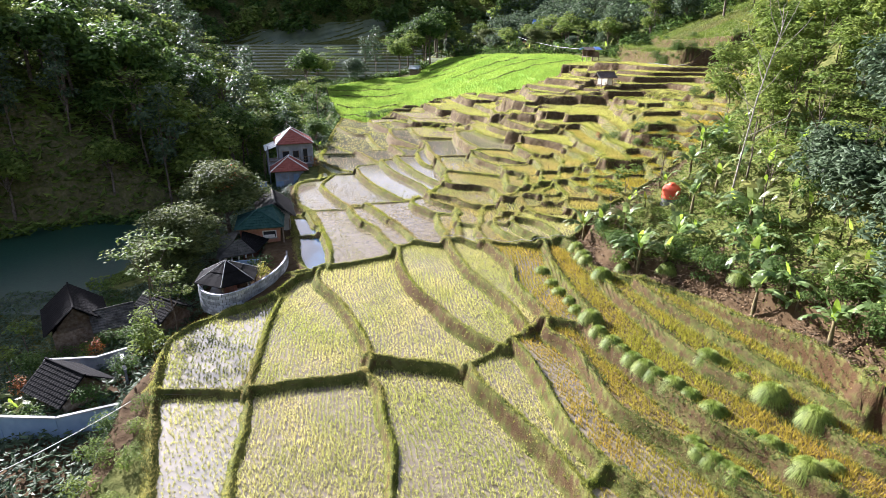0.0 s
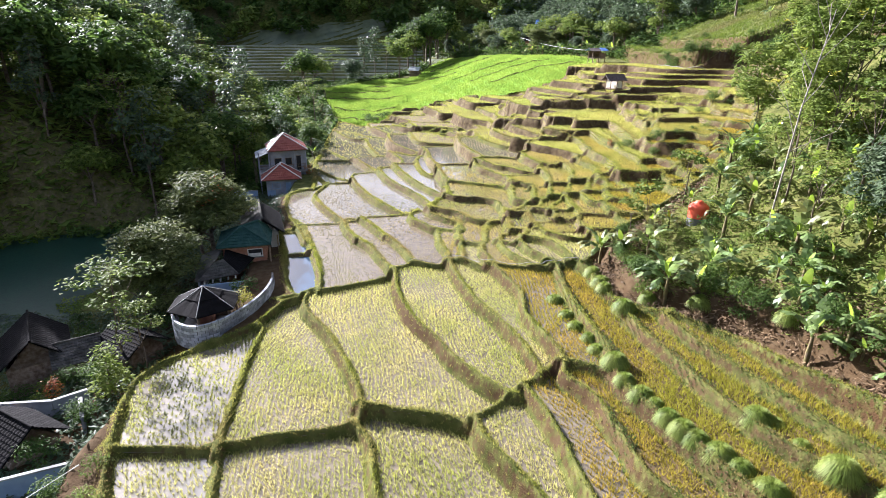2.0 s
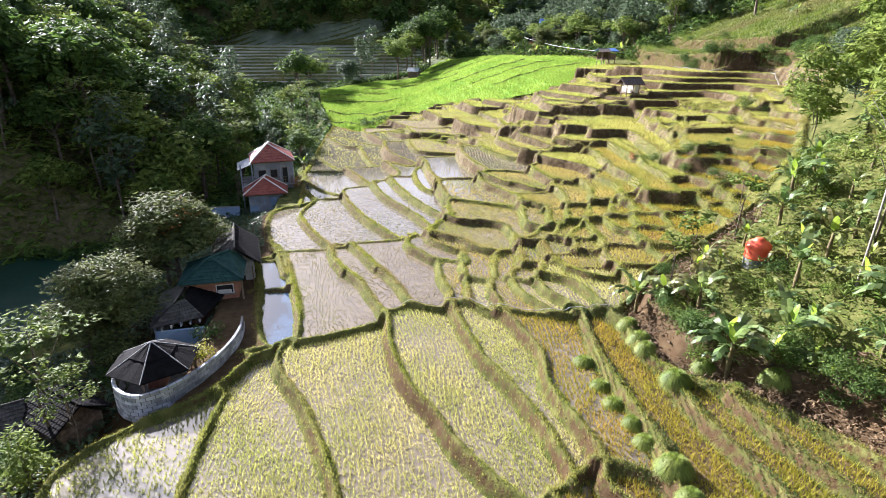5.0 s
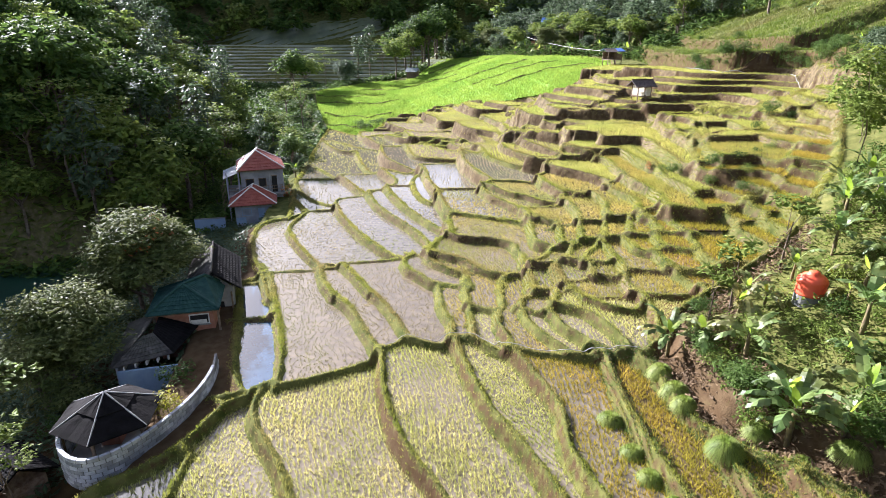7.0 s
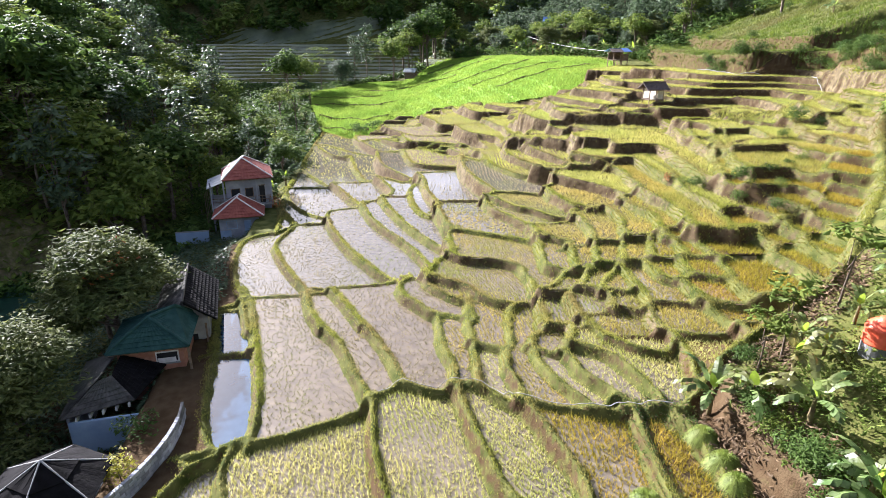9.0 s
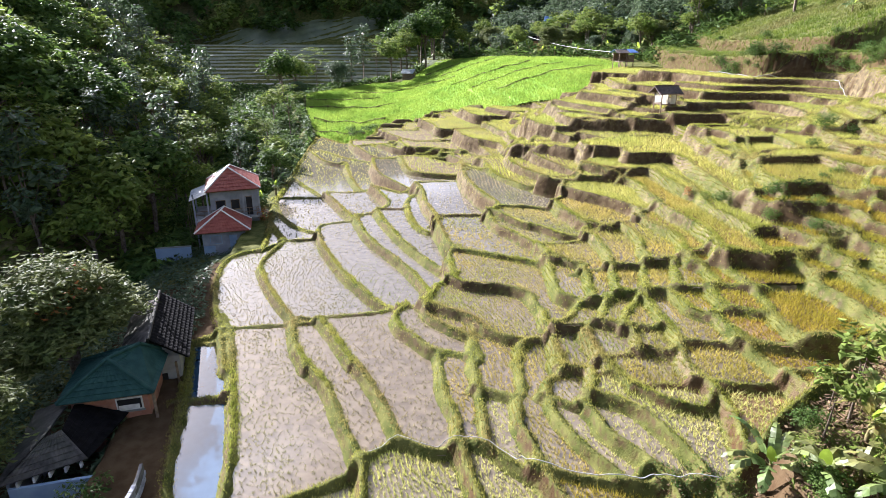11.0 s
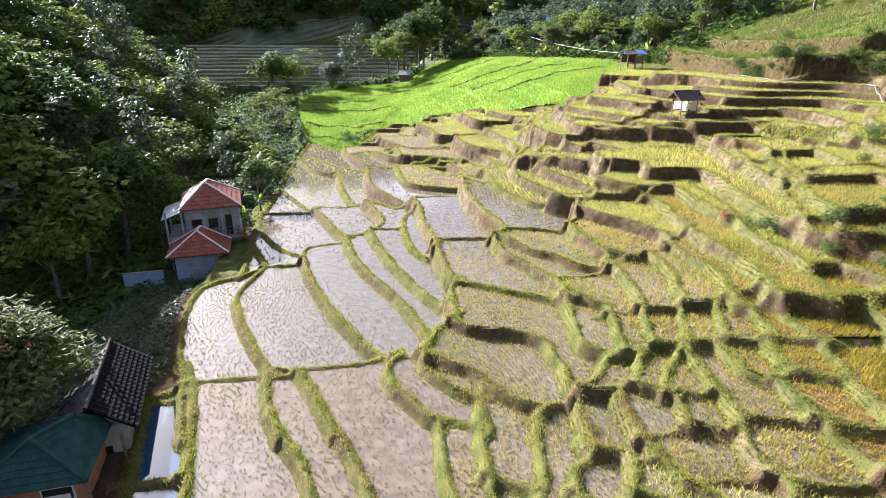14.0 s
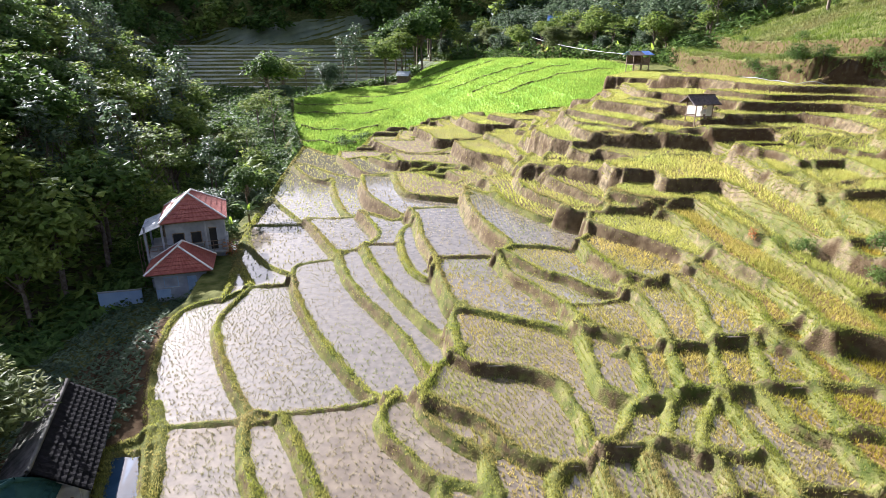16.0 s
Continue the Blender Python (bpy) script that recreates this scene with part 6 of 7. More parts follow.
def tiled(corners, rows, waves, thick=0.05, swell=0.035):
    """A roof plane a, b (eave), c, d (ridge) with overlapping courses and rolls; c and d may meet."""
    a, b, c, d = [Vector(v) for v in corners]
    n = (b - a).cross(d - a)
    if n.length < 1e-6:
        n = (b - a).cross(c - a)
    n.normalize()
    if n.z < 0:
        n = -n
    vs, nw = [], waves * 2
    for i in range(rows):
        for e in (0, 1):
            t = (i + e * 0.98) / rows
            l, r = a.lerp(d, t), b.lerp(c, t)
            lift = swell * (1 - e)
            for k in range(nw + 1):
                u = k / nw
                vs.append(l.lerp(r, u) + n * (thick + lift + swell * 0.5 * (k % 2)))
    m = nw + 1
    fs = []
    for i in range(rows * 2 - 1):
        for k in range(nw):
            p = i * m + k
            fs.append((p, p + 1, p + m + 1, p + m))
    under = len(vs)
    vs += [a, b, c, d]
    fs.append((under, under + 3, under + 2, under + 1))
    return vs, fs


def roof_face(parent, corners, material, rows=7, waves=14, name="roof_slope"):
    vs, fs = tiled(corners, rows, waves)
    return meshpart(name, mesh_from(name, [tuple(v) for v in vs], fs, material), parent)


def ridge(parent, p, q, r=0.09, material=None):
    return meshpart("ridge_cap", tubes("ridge_cap", [([p, Vector(p).lerp(Vector(q), 0.5), q], [r, r, r])], material or M_RIDGE), parent)


def hip_roof(parent, x0, x1, y0, y1, z, peak, ridge0, ridge1, material, cap=True, waves=14, rows=7, cap_mat=None):
    """Eaves rectangle, and a ridge from ridge0 to ridge1 (plan points) at height peak."""
    a, b, c, d = (x0, y0, z), (x1, y0, z), (x1, y1, z), (x0, y1, z)
    r0, r1 = (*ridge0, peak), (*ridge1, peak)
    roof_face(parent, (a, b, r0, r0), material, rows, waves)
    roof_face(parent, (b, c, r1, r0), material, rows, waves)
    roof_face(parent, (c, d, r1, r1), material, rows, waves)
    roof_face(parent, (d, a, r0, r1), material, rows, waves)
    part("soffit", box(x0 + 0.1, x1 - 0.1, y0 + 0.1, y1 - 0.1, z - 0.1, z - 0.02, 0), M_WOOD, parent)
    if cap:
        up = Vector((0, 0, 0.07))
        for e in (a, b):
            ridge(parent, Vector(e) + up, Vector(r0) + up, material=cap_mat)
        for e in (c, d):
            ridge(parent, Vector(e) + up, Vector(r1) + up, material=cap_mat)
        ridge(parent, Vector(r0) + up, Vector(r1) + up + Vector((0, 0.02, 0)), material=cap_mat)


def window(parent, x0, x1, y, z0, z1, name="window", frame_mat=None, glass=None):
    """A window in a wall that faces -y: frame, dark pane, middle bar and sill."""
    w = part(name, box(x0, x1, y - 0.03, y + 0.02, z0, z1, 0.01), frame_mat or M_WOOD, parent)
    part("pane", box(x0 + 0.07, x1 - 0.07, y - 0.045, y - 0.032, z0 + 0.07, z1 - 0.07, 0), glass or M_DARK, w)
    part("sill", box(x0 - 0.05, x1 + 0.05, y - 0.1, y - 0.002, z0 - 0.06, z0 - 0.003, 0.01), M_CONCRETE, w)
    return w


def walls(parent, x0, x1, y0, y1, z0, z1, material, t=0.14):
    part("wall_front", box(x0, x1, y0, y0 + t, z0, z1, 0.01), material, parent)
    part("wall_back", box(x0, x1, y1 - t, y1, z0, z1, 0.01), material, parent)
    part("wall_side", box(x0, x0 + t, y0 + t + 0.002, y1 - t - 0.002, z0, z1, 0.01), material, parent)
    part("wall_side", box(x1 - t, x1, y0 + t + 0.002, y1 - t - 0.002, z0, z1, 0.01), material, parent)


def post(parent, x, y, z0, z1, r=0.07, material=None, name="post"):
    return part(name, box(x - r, x + r, y - r, y + r, z0, z1, 0.015), material or M_CONCRETE, parent)


def two_storey_house():
    h = thing("house", "two-storey plastered house with a red hipped roof and a verandah", "house", pose(-19.55, 75.8, 0, 0, 0, 19) @ Matrix.Diagonal((0.85, 0.85, 0.85, 1)))
    walls(h, -2.4, 2.4, -2.5, 2.5, -4.6, 1.9, M_PLASTER)
    part("floor_slab", box(-4.1, 2.6, -3.0, 2.6, -1.25, -1.05, 0.02), M_CONCRETE, h)
    hip_roof(h, -2.75, 2.75, -3.1, 2.9, 1.9, 3.75, (-0.35, -0.3), (-0.1, 0.8), M_REDTILE)
    # solid panel on the wall; the doorway's inner shade is its colour
    door = part("door", box(1.15, 1.75, -2.56, -2.47, -1.0, 0.95, 0.01), M_DARK, h, "near-black panel as the shade inside an open upper doorway")
    part("door_frame", box(1.08, 1.82, -2.54, -2.45, 0.96, 1.05, 0.01), M_WOOD, door)
    window(h, -1.9, -0.9, -2.5, -0.3, 0.8)
    window(h, -0.4, 0.5, -2.5, -0.3, 0.8)
    for x in (-4.0, -2.65, 0.85, 2.45):
        post(h, x, -2.9, -1.05, 1.75, 0.08, M_PLASTER)
    post(h, -4.0, 0.5, -4.6, 1.3, 0.08, M_PLASTER)
    post(h, -4.0, -2.9, -4.6, -1.25, 0.08, M_PLASTER)
    for z in (-0.55, -0.15):
        part("rail", box(-4.0, 2.45, -2.93, -2.88, z, z + 0.05, 0.005), M_WOOD, h)
    for k in range(9):
        part("baluster", box(-3.9 + k * 0.75, -3.86 + k * 0.75, -2.92, -2.89, -1.05, -0.15, 0), M_WOOD, h)
    part("verandah_roof", prism([(-4.4, -3.1, 1.15), (-2.7, -3.1, 1.75), (-2.7, 1.6, 1.75), (-4.4, 1.6, 1.15)], 0.05), M_ZINC, h, "pale weathered sheet roof of the verandah")
    for k in range(4):
        part("scaffold_pole", box(-4.75 + 0.12 * k, -4.7 + 0.12 * k, -2.4 + 0.9 * k, -2.35 + 0.9 * k, -4.4, 0.4, 0), M_WOOD, h)
    return h


def annex():
    h = thing("annex_house", "low pale blue annex with a red hipped roof and white ridges", "house", pose(-19.25, 71.6, 0, 0, 0, 15) @ Matrix.Diagonal((0.87, 0.87, 0.87, 1)))
    walls(h, -2.0, 2.0, -1.5, 1.6, -4.3, -1.3, M_PLASTER)
    hip_roof(h, -2.6, 2.6, -2.0, 1.7, -1.3, 0.35, (-0.1, -0.1), (0.1, 1.2), M_REDTILE)
    window(h, -1.3, -0.2, -1.5, -2.6, -1.7, frame_mat=M_BLUEWALL, glass=M_PLASTER)
    part("door", box(0.5, 1.2, -1.55, -1.48, -3.6, -1.8, 0.01), M_BLUEWALL, h, "pale blue door")
    part("plinth_panel", box(-1.95, -0.9, -1.6, -1.51, -3.5, -2.75, 0.01), M_BLUEWALL, h)
    return h


def garden_wall(name, label, pts, z0, z1, t=0.13, material=None, cap=True):
    """A plastered yard wall along plan points, one stretch after the other."""
    g = thing(name, label, "wall")
    for (ax, ay), (bx, by) in zip(pts, pts[1:]):
        ln, ang = math.hypot(bx - ax, by - ay), math.degrees(math.atan2(by - ay, bx - ax))
        bm = box(0, ln, -t / 2, t / 2, z0, z1, 0.015)
        bmesh.ops.transform(bm, matrix=pose(ax, ay, 0, 0, 0, ang), verts=bm.verts)
        part("stretch", bm, material or M_BLUEWALL, g)
        if cap:
            bm = box(-0.03, ln + 0.03, -t / 2 - 0.03, t / 2 + 0.03, z1 + 0.003, z1 + 0.07, 0.01)
            bmesh.ops.transform(bm, matrix=pose(ax, ay, 0, 0, 0, ang), verts=bm.verts)
            part("coping", bm, M_CONCRETE, g)
    return g


def block_wall():
    """Curved wall of whitewashed blocks round the gazebo terrace."""
    w = thing("block_wall", "curved whitewashed concrete block wall round the gazebo", "wall")
    ctrl = [Vector(p) for p in ((-16.55, 36.4, 0), (-16.1, 35.0, 0), (-15.3, 33.9, 0), (-14.2, 33.45, 0), (-13.2, 34.05, 0), (-12.4, 35.4, 0), (-11.85, 37.0, 0), (-11.6, 38.6, 0), (-11.65, 40.2, 0), (-12.0, 41.6, 0))]
    line = []
    for i in range(len(ctrl) - 1):
        a, b, c, d = ctrl[max(i - 1, 0)], ctrl[i], ctrl[i + 1], ctrl[min(i + 2, len(ctrl) - 1)]
        for k in range(10):
            t = k / 10
            line.append(0.5 * (2 * b + (c - a) * t + (2 * a - 5 * b + 4 * c - d) * t**2 + (3 * b - a - 3 * c + d) * t**3))
    total = [0.0]
    for p, q in zip(line, line[1:]):
        total.append(total[-1] + (q - p).length)

    def at(s):
        i = max(0, min(len(total) - 2, int(np.searchsorted(total, s)) - 1))
        f = (s - total[i]) / (total[i + 1] - total[i] + 1e-9)
        return line[i].lerp(line[i + 1], f), (line[i + 1] - line[i]).normalized()

    bm = bmesh.new()
    n = int(total[-1] / 0.3)
    for k in range(n):
        p, d = at(k * 0.3 + 0.15)
        b2 = box(-0.16, 0.16, -0.06, 0.06, -2.15, -0.66, 0)
        bmesh.ops.transform(b2, matrix=Matrix.Translation(p) @ Matrix.Rotation(math.atan2(d.y, d.x), 4, "Z"), verts=b2.verts)
        tmp = bpy.data.meshes.new("core")
        b2.to_mesh(tmp)
        b2.free()
        bm.from_mesh(tmp)
        bpy.data.meshes.remove(tmp)
    part("mortar_core", bm, M_MORTAR, w)
    bmb = box(-0.19, 0.19, -0.085, 0.085, -0.085, 0.085, 0.015)
    block = bpy.data.meshes.new("block")
    bmb.to_mesh(block)
    bmb.free()
    block.materials.append(M_BLOCK)
    rows = 8
    for row in range(rows):
        s = 0.2 + 0.2 * (row % 2)
        while s < total[-1] - 0.2:
            p, d = at(s)
            if s < 11.8 or row < 6:
                ob = new("block", block)
                ob.parent = w
                ob.matrix_basis = Matrix.Translation((p.x, p.y, -2.05 + row * 0.187)) @ Matrix.Rotation(math.atan2(d.y, d.x) + pr.uniform(-0.02, 0.02), 4, "Z")
            s += 0.4
    return w


def gazebo():
    g = thing("gazebo", "open hexagonal gazebo with a dark pointed roof", "gazebo", pose(-14.5, 36.0, 0, 0, 0, 8))
    rim_pts = [Vector((2.15 * math.cos(math.radians(60 * k + 30)), 2.15 * math.sin(math.radians(60 * k + 30)), -0.45)) for k in range(6)]
    top = Vector((0, 0, 0.62))
    for k in range(6):
        a, b = rim_pts[k], rim_pts[(k + 1) % 6]
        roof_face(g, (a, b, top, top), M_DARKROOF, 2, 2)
        ridge(g, a + Vector((0, 0, 0.06)), top + Vector((0, 0, 0.06)), 0.035, M_CONCRETE)
        post(g, a.x * 0.85, a.y * 0.85, -2.2, -0.4, 0.06, M_WOOD)
    part("platform", box(-1.5, 1.5, -1.5, 1.5, -2.4, -1.75, 0.05), M_CONCRETE, g)
    part("bench", box(-1.0, 1.0, 0.8, 1.15, -1.74, -1.3, 0.02), M_WOOD, g)
    part("table", box(-0.4, 0.4, -0.4, 0.4, -1.74, -1.05, 0.02), M_BRICKWALL, g)
    return g


def green_house():
    h = thing("tiled_house", "brick house with a green hipped roof and a grey tiled lean-to", "house", pose(-15.3, 46.4, 0, 0, 0, 14))
    walls(h, -1.6, 1.5, -1.4, 1.5, -3.0, 0.0, M_BRICKWALL)
    hip_roof(h, -1.95, 1.9, -1.9, 1.8, 0.0, 1.15, (-0.1, -0.5), (1.0, 0.6), M_GREENTILE, waves=12, cap_mat=M_GREENTILE)
    window(h, 0.15, 1.25, -1.4, -1.0, -0.35, frame_mat=M_RIDGE)
    part("curtain", box(0.25, 1.1, -1.47, -1.452, -0.95, -0.7, 0), M_RIDGE, h, "pale cloth on the window ledge")
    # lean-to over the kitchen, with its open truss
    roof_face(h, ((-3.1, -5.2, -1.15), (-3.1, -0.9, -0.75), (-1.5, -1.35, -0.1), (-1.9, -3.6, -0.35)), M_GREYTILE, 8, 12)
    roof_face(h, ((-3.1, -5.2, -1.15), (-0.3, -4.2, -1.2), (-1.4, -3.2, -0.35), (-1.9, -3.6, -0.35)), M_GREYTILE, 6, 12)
    # slope away from the sun: near-black, its shade put into the colour
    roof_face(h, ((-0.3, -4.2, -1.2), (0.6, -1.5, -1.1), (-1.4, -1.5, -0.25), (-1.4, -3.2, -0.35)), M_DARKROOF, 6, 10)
    for k in range(5):
        part("rafter", box(-2.6 + 0.5 * k, -2.52 + 0.5 * k, -5.0 + 0.16 * k, -4.2, -1.45, -1.25, 0), M_RIDGE, h)
    part("yard_wall", box(-2.9, 0.2, -5.05, -4.9, -3.2, -1.45, 0.02), M_BLUEWALL, h, "faded blue painted front wall")
    part("kitchen_wall", box(-3.0, -2.87, -4.88, -0.9, -3.2, -1.2, 0.02), M_PLASTER, h)
    post(h, 1.8, -1.7, -3.0, -0.1, 0.06, M_WOOD)
    post(h, 2.3, 1.0, -3.0, -0.2, 0.05, M_WOOD)
    return h


def long_shed():
    h = thing("long_shed", "long narrow shed with an old dark tiled gable roof", "shed", pose(-15.2, 50.3, 0, 0, 0, 19))
    walls(h, -1.15, 1.15, -2.4, 2.5, -3.2, -0.1, M_CONCRETE)
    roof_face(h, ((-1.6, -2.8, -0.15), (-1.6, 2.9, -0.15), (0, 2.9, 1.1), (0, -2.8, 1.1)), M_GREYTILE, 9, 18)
    # the side turned from the sun has its shade painted in as near-black
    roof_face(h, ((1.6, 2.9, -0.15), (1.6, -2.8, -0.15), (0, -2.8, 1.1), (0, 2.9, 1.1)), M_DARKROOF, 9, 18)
    ridge(h, (0, -2.85, 1.2), (0, 2.95, 1.2), 0.08, M_GREYTILE)
    bm = bmesh.new()
    vs = [bm.verts.new(p) for p in ((-1.15, -2.4, -0.1), (1.15, -2.4, -0.1), (0, -2.4, 0.95))]
    bm.faces.new(vs)
    bmesh.ops.solidify(bm, geom=bm.faces[:], thickness=0.1)
    part("gable", bm, M_CONCRETE, h)
    part("door", box(-0.3, 0.5, -2.46, -2.38, -2.9, -1.0, 0.01), M_DARK, h)
    return h


def low_house(name, label, m, w, d, z_eave, z_ridge, roof_mat, wall_mat, base=-5.5):
    """A low gabled house whose ridge runs along its own y."""
    h = thing(name, label, "house", m)
    walls(h, -w / 2 + 0.4, w / 2 - 0.4, -d / 2 + 0.3, d / 2 - 0.3, base, z_eave - 0.05, wall_mat)
    roof_face(h, ((-w / 2, -d / 2, z_eave), (-w / 2, d / 2, z_eave), (0, d / 2, z_ridge), (0, -d / 2, z_ridge)), roof_mat, 8, 16)
    roof_face(h, ((w / 2, d / 2, z_eave), (w / 2, -d / 2, z_eave), (0, -d / 2, z_ridge), (0, d / 2, z_ridge)), roof_mat, 8, 16)
    ridge(h, (0, -d / 2 - 0.05, z_ridge + 0.08), (0, d / 2 + 0.05, z_ridge + 0.08), 0.07, roof_mat)
    for y in (-d / 2 + 0.3, d / 2 - 0.4):
        bm = bmesh.new()
        vs = [bm.verts.new(p) for p in ((-w / 2 + 0.4, y, z_eave - 0.05), (w / 2 - 0.4, y, z_eave - 0.05), (0, y, z_ridge - 0.12))]
        bm.faces.new(vs)
        bmesh.ops.solidify(bm, geom=bm.faces[:], thickness=0.1)
        part("gable", bm, wall_mat, h)
    part("door", box(-0.4, 0.4, -d / 2 + 0.22, -d / 2 + 0.3, base + 1, z_eave - 0.4, 0.01), M_WOOD, h)
    return h


def field_hut(m):
    """Open bamboo hut on posts with a dark thatch roof."""
    h = thing("field_hut", "small bamboo field hut on posts with a dark thatched roof", "hut", m)
    for x in (-0.95, 0.95):
        for y in (-0.8, 0.8):
            post(h, x, y, -0.9, 1.5, 0.05, M_WOOD)
    part("deck", box(-1.05, 1.05, -0.9, 0.9, 0.05, 0.12, 0.01), M_WOOD, h)
    part("panel", box(-0.88, -0.1, -0.86, -0.82, 0.14, 0.62, 0.005), M_BAMBOO, h, "woven bamboo side panel")
    part("panel", box(0.2, 0.88, -0.86, -0.82, 0.14, 1.2, 0.005), M_BAMBOO, h, "woven bamboo side panel")
    part("panel", box(-0.88, 0.88, 0.8, 0.84, 0.14, 1.4, 0.005), M_BAMBOO, h, "woven bamboo back panel")
    part("panel", box(0.93, 0.97, -0.75, 0.75, 0.14, 0.7, 0.005), M_BAMBOO, h, "woven bamboo side panel")
    part("ladder", box(-0.15, 0.15, -1.2, -0.95, -0.8, 0.05, 0.01), M_WOOD, h)
    for s in (-1, 1):
        bm = bmesh.new()
        nx, ny = 9, 6
        grid = [[bm.verts.new((-1.55 + 3.1 * i / nx + pr.uniform(-0.04, 0.04), s * 1.35 * (1 - j / ny), 1.35 + 0.85 * j / ny - 0.06 * math.sin(math.pi * j / ny) + pr.uniform(-0.03, 0.03))) for i in range(nx + 1)] for j in range(ny + 1)]
        for j in range(ny):
            for i in range(nx):
                bm.faces.new((grid[j][i], grid[j][i + 1], grid[j + 1][i + 1], grid[j + 1][i]))
        bmesh.ops.recalc_face_normals(bm, faces=bm.faces)
        bmesh.ops.solidify(bm, geom=bm.faces[:], thickness=0.1)
        part("thatch_slope", bm, M_THATCH, h)
    meshpart("ridge_pole", tubes("ridge_pole", [([(-1.6, 0, 2.22), (0, 0, 2.25), (1.65, 0, 2.2)], [0.06, 0.06, 0.06])], M_WOOD), h)
    return h


def stilt_hut():
    h = thing("stilt_hut", "wooden hut on stilts with a blue and grey sheet roof", "hut", pose(29.6, 122.6, float(site(29.6, 122.6)) + 0.6, 0, 0, 12) @ Matrix.Diagonal((0.7, 0.7, 0.7, 1)))
    for x in (-1.8, 0, 1.8):
        for y in (-1.4, 1.4):
            post(h, x, y, -1.5, 3.0, 0.08, M_WOOD)
    part("deck", box(-2.0, 2.0, -1.6, 1.6, 0.9, 1.02, 0.02), M_WOOD, h)
    part("wall", box(-1.9, 1.9, 1.42, 1.5, 1.03, 2.7, 0.01), M_WOOD, h)
    part("wall", box(0.3, 1.9, -1.5, -1.42, 1.03, 2.4, 0.01), M_WOOD, h)
    part("roof_sheet", prism([(-2.7, -2.0, 2.85), (2.7, -2.0, 2.85), (2.4, 0.1, 3.6), (-2.4, 0.1, 3.6)], 0.06), M_THATCH, h)
    part("roof_sheet", prism([(2.7, 2.0, 2.9), (-2.7, 2.0, 2.9), (-2.4, 0.05, 3.62), (2.4, 0.05, 3.62)], 0.06), M_BLUESHEET, h, "blue sheet roof")
    part("roof_panel", prism([(0.5, -1.9, 2.96), (2.6, -1.9, 2.96), (2.3, 0.0, 3.66), (0.5, 0.0, 3.66)], 0.03), M_BLUESHEET, h, "blue sheet roof")
    return h


def water_tank():
    z = height(15.1, 37.3) - 0.7
    t = thing("water_tank", "round red plastic water tank on a concrete base", "water tank", pose(15.1, 37.3, z) @ Matrix.Diagonal((0.92, 0.92, 0.92, 1)))
    prof = [(0.0, 0), (0.62, 0.0), (0.64, 0.06), (0.6, 0.12), (0.64, 0.3), (0.6, 0.36), (0.64, 0.56), (0.62, 0.66), (0.45, 0.82), (0.24, 0.9), (0.24, 0.97), (0.0, 0.98)]
    vs, fs, k = [], [], 20
    for r, h in prof:
        vs += [(r * math.cos(2 * math.pi * i / k), r * math.sin(2 * math.pi * i / k), 1.0 + h * 1.1) for i in range(k)]
    for j in range(len(prof) - 1):
        for i in range(k):
            a, b = j * k + i, j * k + (i + 1) % k
            fs.append((a, b, b + k, a + k))
    meshpart("tank_body", mesh_from("tank_body", vs, fs, M_TANK, True), t, "red ribbed plastic body")
    bm = bmesh.new()
    bmesh.ops.create_cone(bm, cap_ends=True, segments=18, radius1=0.66, radius2=0.62, depth=2.0, matrix=Matrix.Translation((0, 0, 0.0)))
    part("base", bm, M_CONCRETE, t, "pale round concrete base")
    meshpart("pipe", tubes("pipe", [([(0.6, -0.1, 1.1), (0.75, -0.1, 0.9), (0.75, -0.15, -0.2)], [0.03, 0.03, 0.03])], M_ZINC), t)
    return t


def cable(name, label, p, q, sag, r=0.02):
    pts = [Vector(p).lerp(Vector(q), i / 14) - Vector((0, 0, sag * 4 * (i / 14) * (1 - i / 14))) for i in range(15)]
    return tagged(new(name, tubes(name, [(pts, [r] * 15)], M_CABLE)), label, "cable")


two_storey_house()
annex()
garden_wall("yard_wall", "low pale blue yard wall beside the annex", ((-24.6, 69.6), (-21.8, 70.2)), -4.6, -2.5)
block_wall()
gazebo()
green_house()
long_shed()
# dark wood colour on these walls puts the hamlet's shade into them
low_house("low_house", "low house with a dark green tiled gable roof", pose(-24.2, 34.2, 0, 0, 0, 35), 3.6, 4.6, -2.6, -1.1, M_DARKROOF, M_WOOD)
low_house("low_house", "low house with an old grey tiled roof", pose(-21.6, 34.0, 0, 0, 0, -55), 3.0, 2.6, -2.7, -1.9, M_GREYTILE, M_WOOD)
low_house("low_house", "low shed with a dark rusty hipped roof behind the garden tree", pose(-18.6, 34.6, 0, 0, 0, 60), 2.8, 3.4, -2.4, -1.5, M_DARKROOF, M_WOOD)
low_house("low_house", "low dark-roofed house behind the yard wall", pose(-19.9, 26.4, 0, 0, 0, 62), 3.0, 3.4, -2.7, -1.6, M_DARKROOF, M_WOOD)
# whitewashed wall in blue: the tint of its shade is put into the colour
garden_wall("yard_wall", "whitewashed yard wall below the fields, bluish shade in its colour", ((-26, 24.2), (-21.2, 23.1), (-18.4, 23.0), (-16.0, 24.1)), -5.2, -2.25)
garden_wall("yard_wall", "grey plastered wall of a courtyard", ((-22.6, 28.6), (-19.8, 28.9), (-18.6, 29.9)), -5.0, -2.5, material=M_PLASTER)
garden_wall("yard_wall", "grey plastered wall of a courtyard", ((-18.4, 29.0), (-17.4, 27.4)), -4.6, -2.4, material=M_PLASTER)
HUT_Z = height(22.4, 83.4)
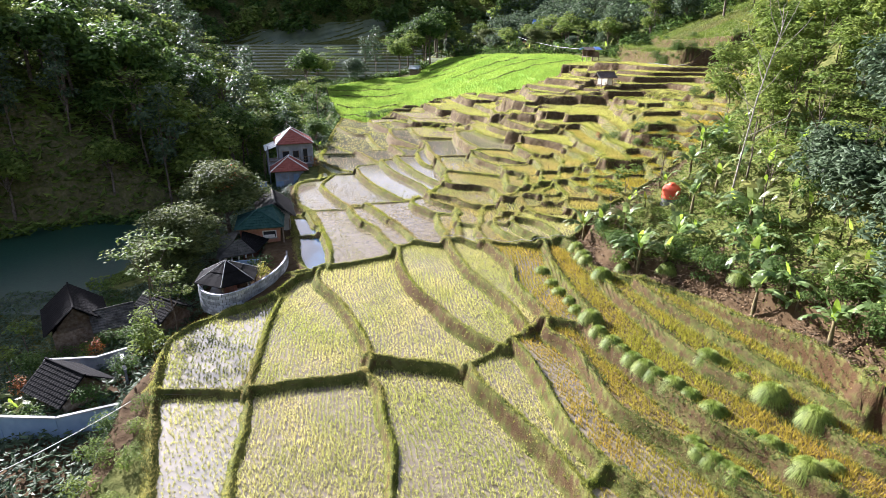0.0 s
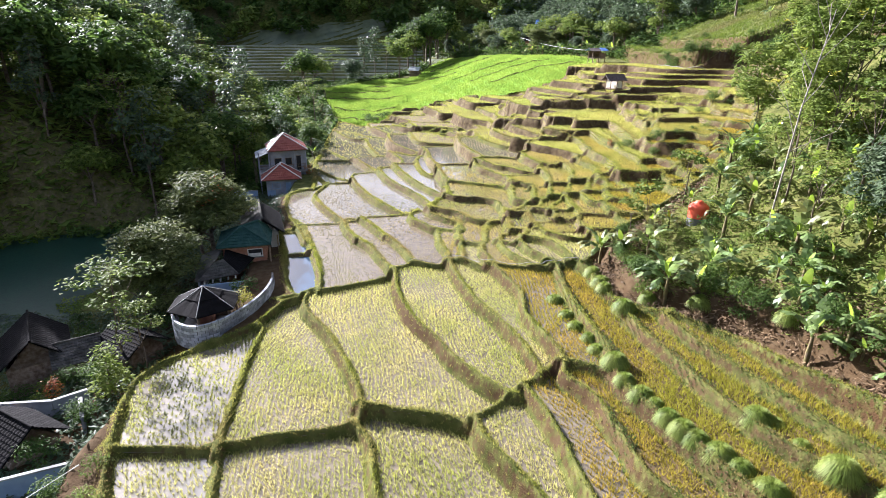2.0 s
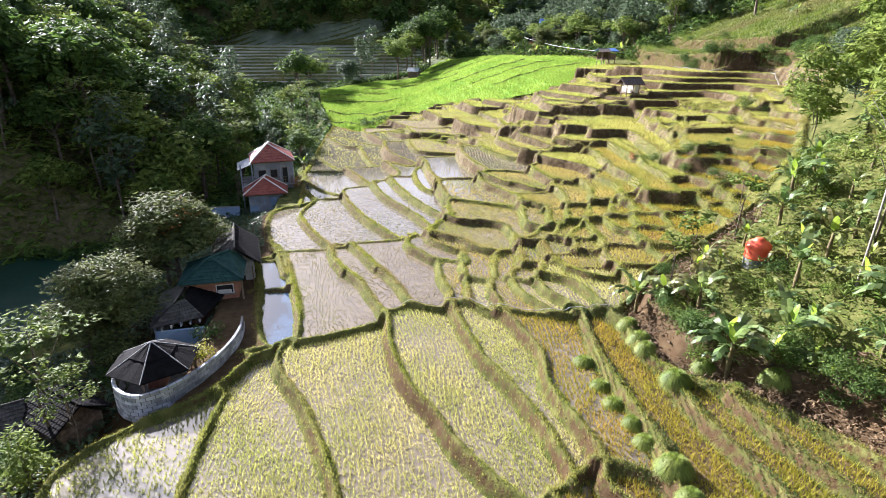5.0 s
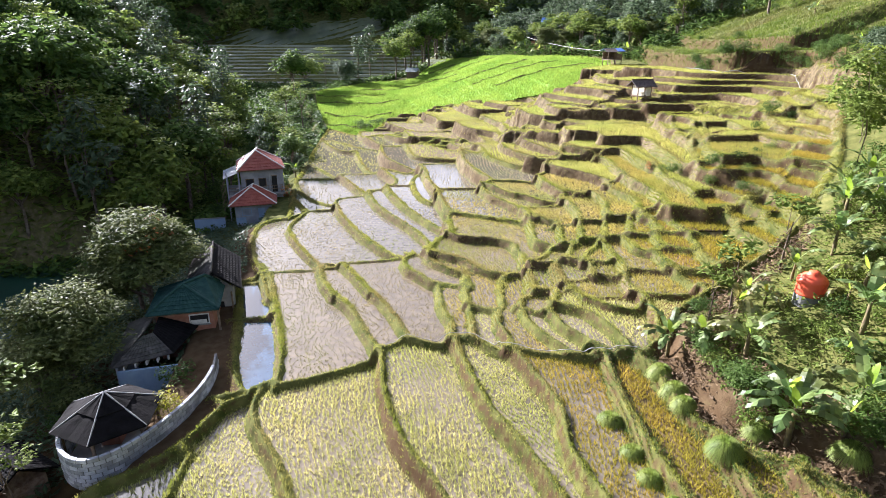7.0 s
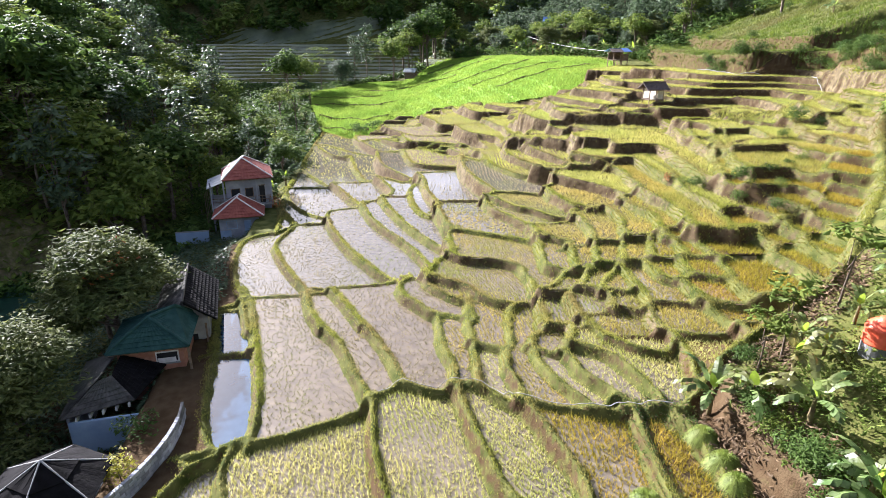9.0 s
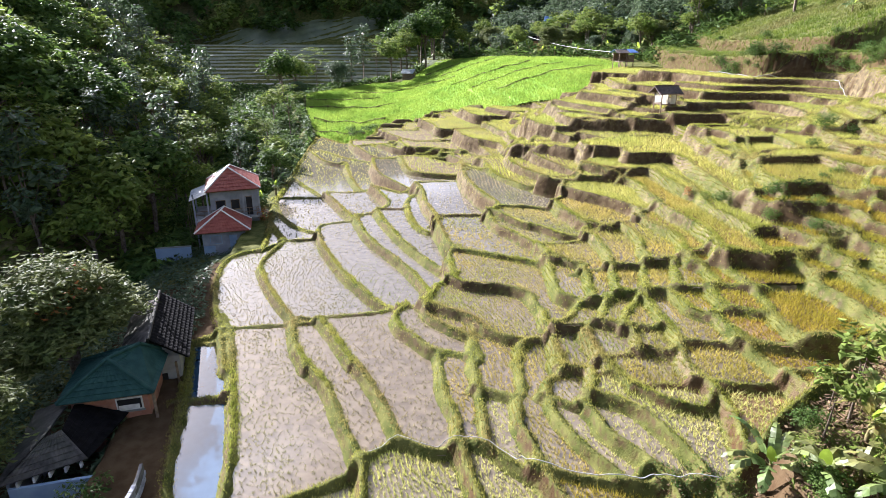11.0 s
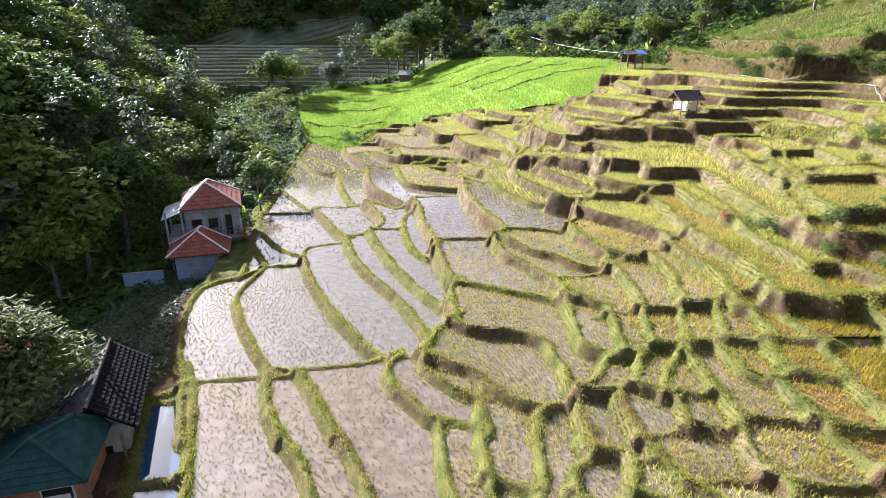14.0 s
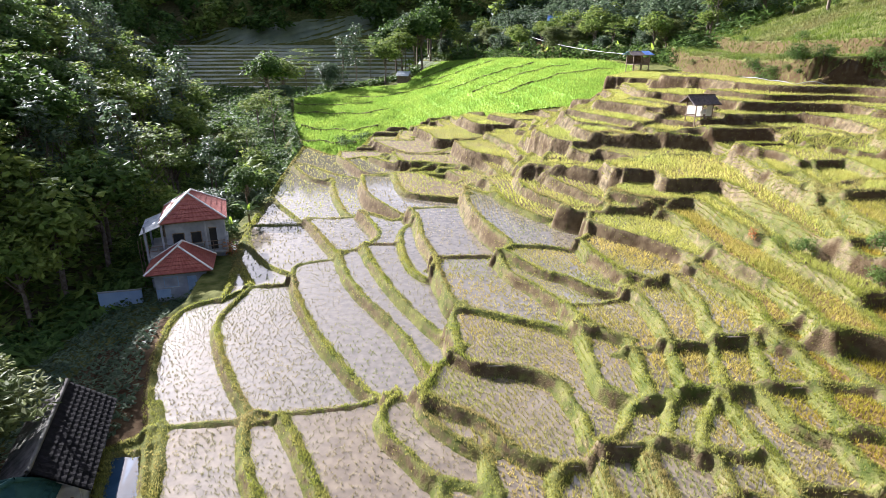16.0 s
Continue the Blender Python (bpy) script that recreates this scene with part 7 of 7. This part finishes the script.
field_hut(Matrix.LocRotScale((22.4, 83.4, HUT_Z + 0.6), Euler((0, 0, radians(12))), Vector((0.84, 0.84, 0.84))))
stilt_hut()
water_tank()
cable("power_cable", "thin pale cable hanging over the hamlet yard", (-19.5, 12.5, 0.4), (-14.4, 22.6, -1.0), 0.4, 0.018)
def laid(pts, lift):
    """A line that lies on the ground along these plan points."""
    return [(x, y, max(height(x + dx, y + dy) for dx in (-0.2, 0, 0.2) for dy in (-0.2, 0, 0.2)) + lift) for p, q in zip(pts, pts[1:]) for x, y in [(p[0] + (q[0] - p[0]) * k / 8, p[1] + (q[1] - p[1]) * k / 8) for k in range(8)]]


hose = laid(((31, 121), (32.6, 117.5), (33.2, 111), (32.8, 103), (32.6, 97), (33, 93), (33.7, 89.2), (36.6, 87.6), (38.2, 86.9), (39.5, 84.5), (38.8, 80)), 0.1)
wire = laid(((-3.2, 41.3), (-2.1, 42.1), (-0.6, 41.4), (0.3, 41.5), (1.4, 41), (2.6, 39.7), (3.9, 39.1), (5.9, 38.5), (6.9, 38.3), (8.6, 37.7)), 0.1)
tagged(new("bund_hose", tubes("bund_hose", [(wire, [0.016] * len(wire))], M_CONCRETE)), "thin pale hose lying along a paddy bank", "hose")
tagged(new("water_hose", tubes("water_hose", [(hose, [0.035] * len(hose))], M_CONCRETE)), "pale water hose lying along the top terrace bank", "hose")
cable("far_cable", "thin cable from the stilt hut across the lush field", (29.5, 123, float(site(29.5, 123)) + 2.6), (20, 165, float(site(20, 165)) + 3.5), 0.6, 0.03)
tarp = prism([(-15.2, 64.2, -1.5), (-14.1, 64.5, -1.35), (-13.9, 65.6, -1.2), (-15.0, 65.4, -1.3)], 0.04)
me = bpy.data.meshes.new("shelter_sheet")
tarp.to_mesh(me)
tarp.free()
me.materials.append(M_ZINC)
tagged(new("sheet_shelter", me), "small pale metal sheet shelter at the field corner", "shelter")
far_hut = low_house("far_hut", "far small house with a pale sheet roof above the terraces", pose(-72, 247, 14.6, 0, 0, 80), 4, 5.5, 0, 1.2, M_ZINC, M_PLASTER, -6)
low_house("field_shelter", "small sheet-roofed shelter at the edge of the lush field", pose(-8.2, 178, float(site(-7.6, 178)) + 1.4, 0, 0, 70), 2.6, 3.4, 0, 0.9, M_ZINC, M_WOOD, -3)
low_house("far_hut", "far blue-roofed hut behind the lush field", pose(27.5, 176, float(site(27.5, 176)) + 4.6, 0, 0, 75), 3, 4.2, 0, 1.0, M_BLUESHEET, M_PLASTER, -6)
low_house("far_hut", "far rust-walled hut among banana plants", pose(23.2, 166, float(site(23.2, 166)) + 1.8, 0, 0, 80), 3, 4, 0, 0.9, M_DARKROOF, M_BRICKWALL, -3)
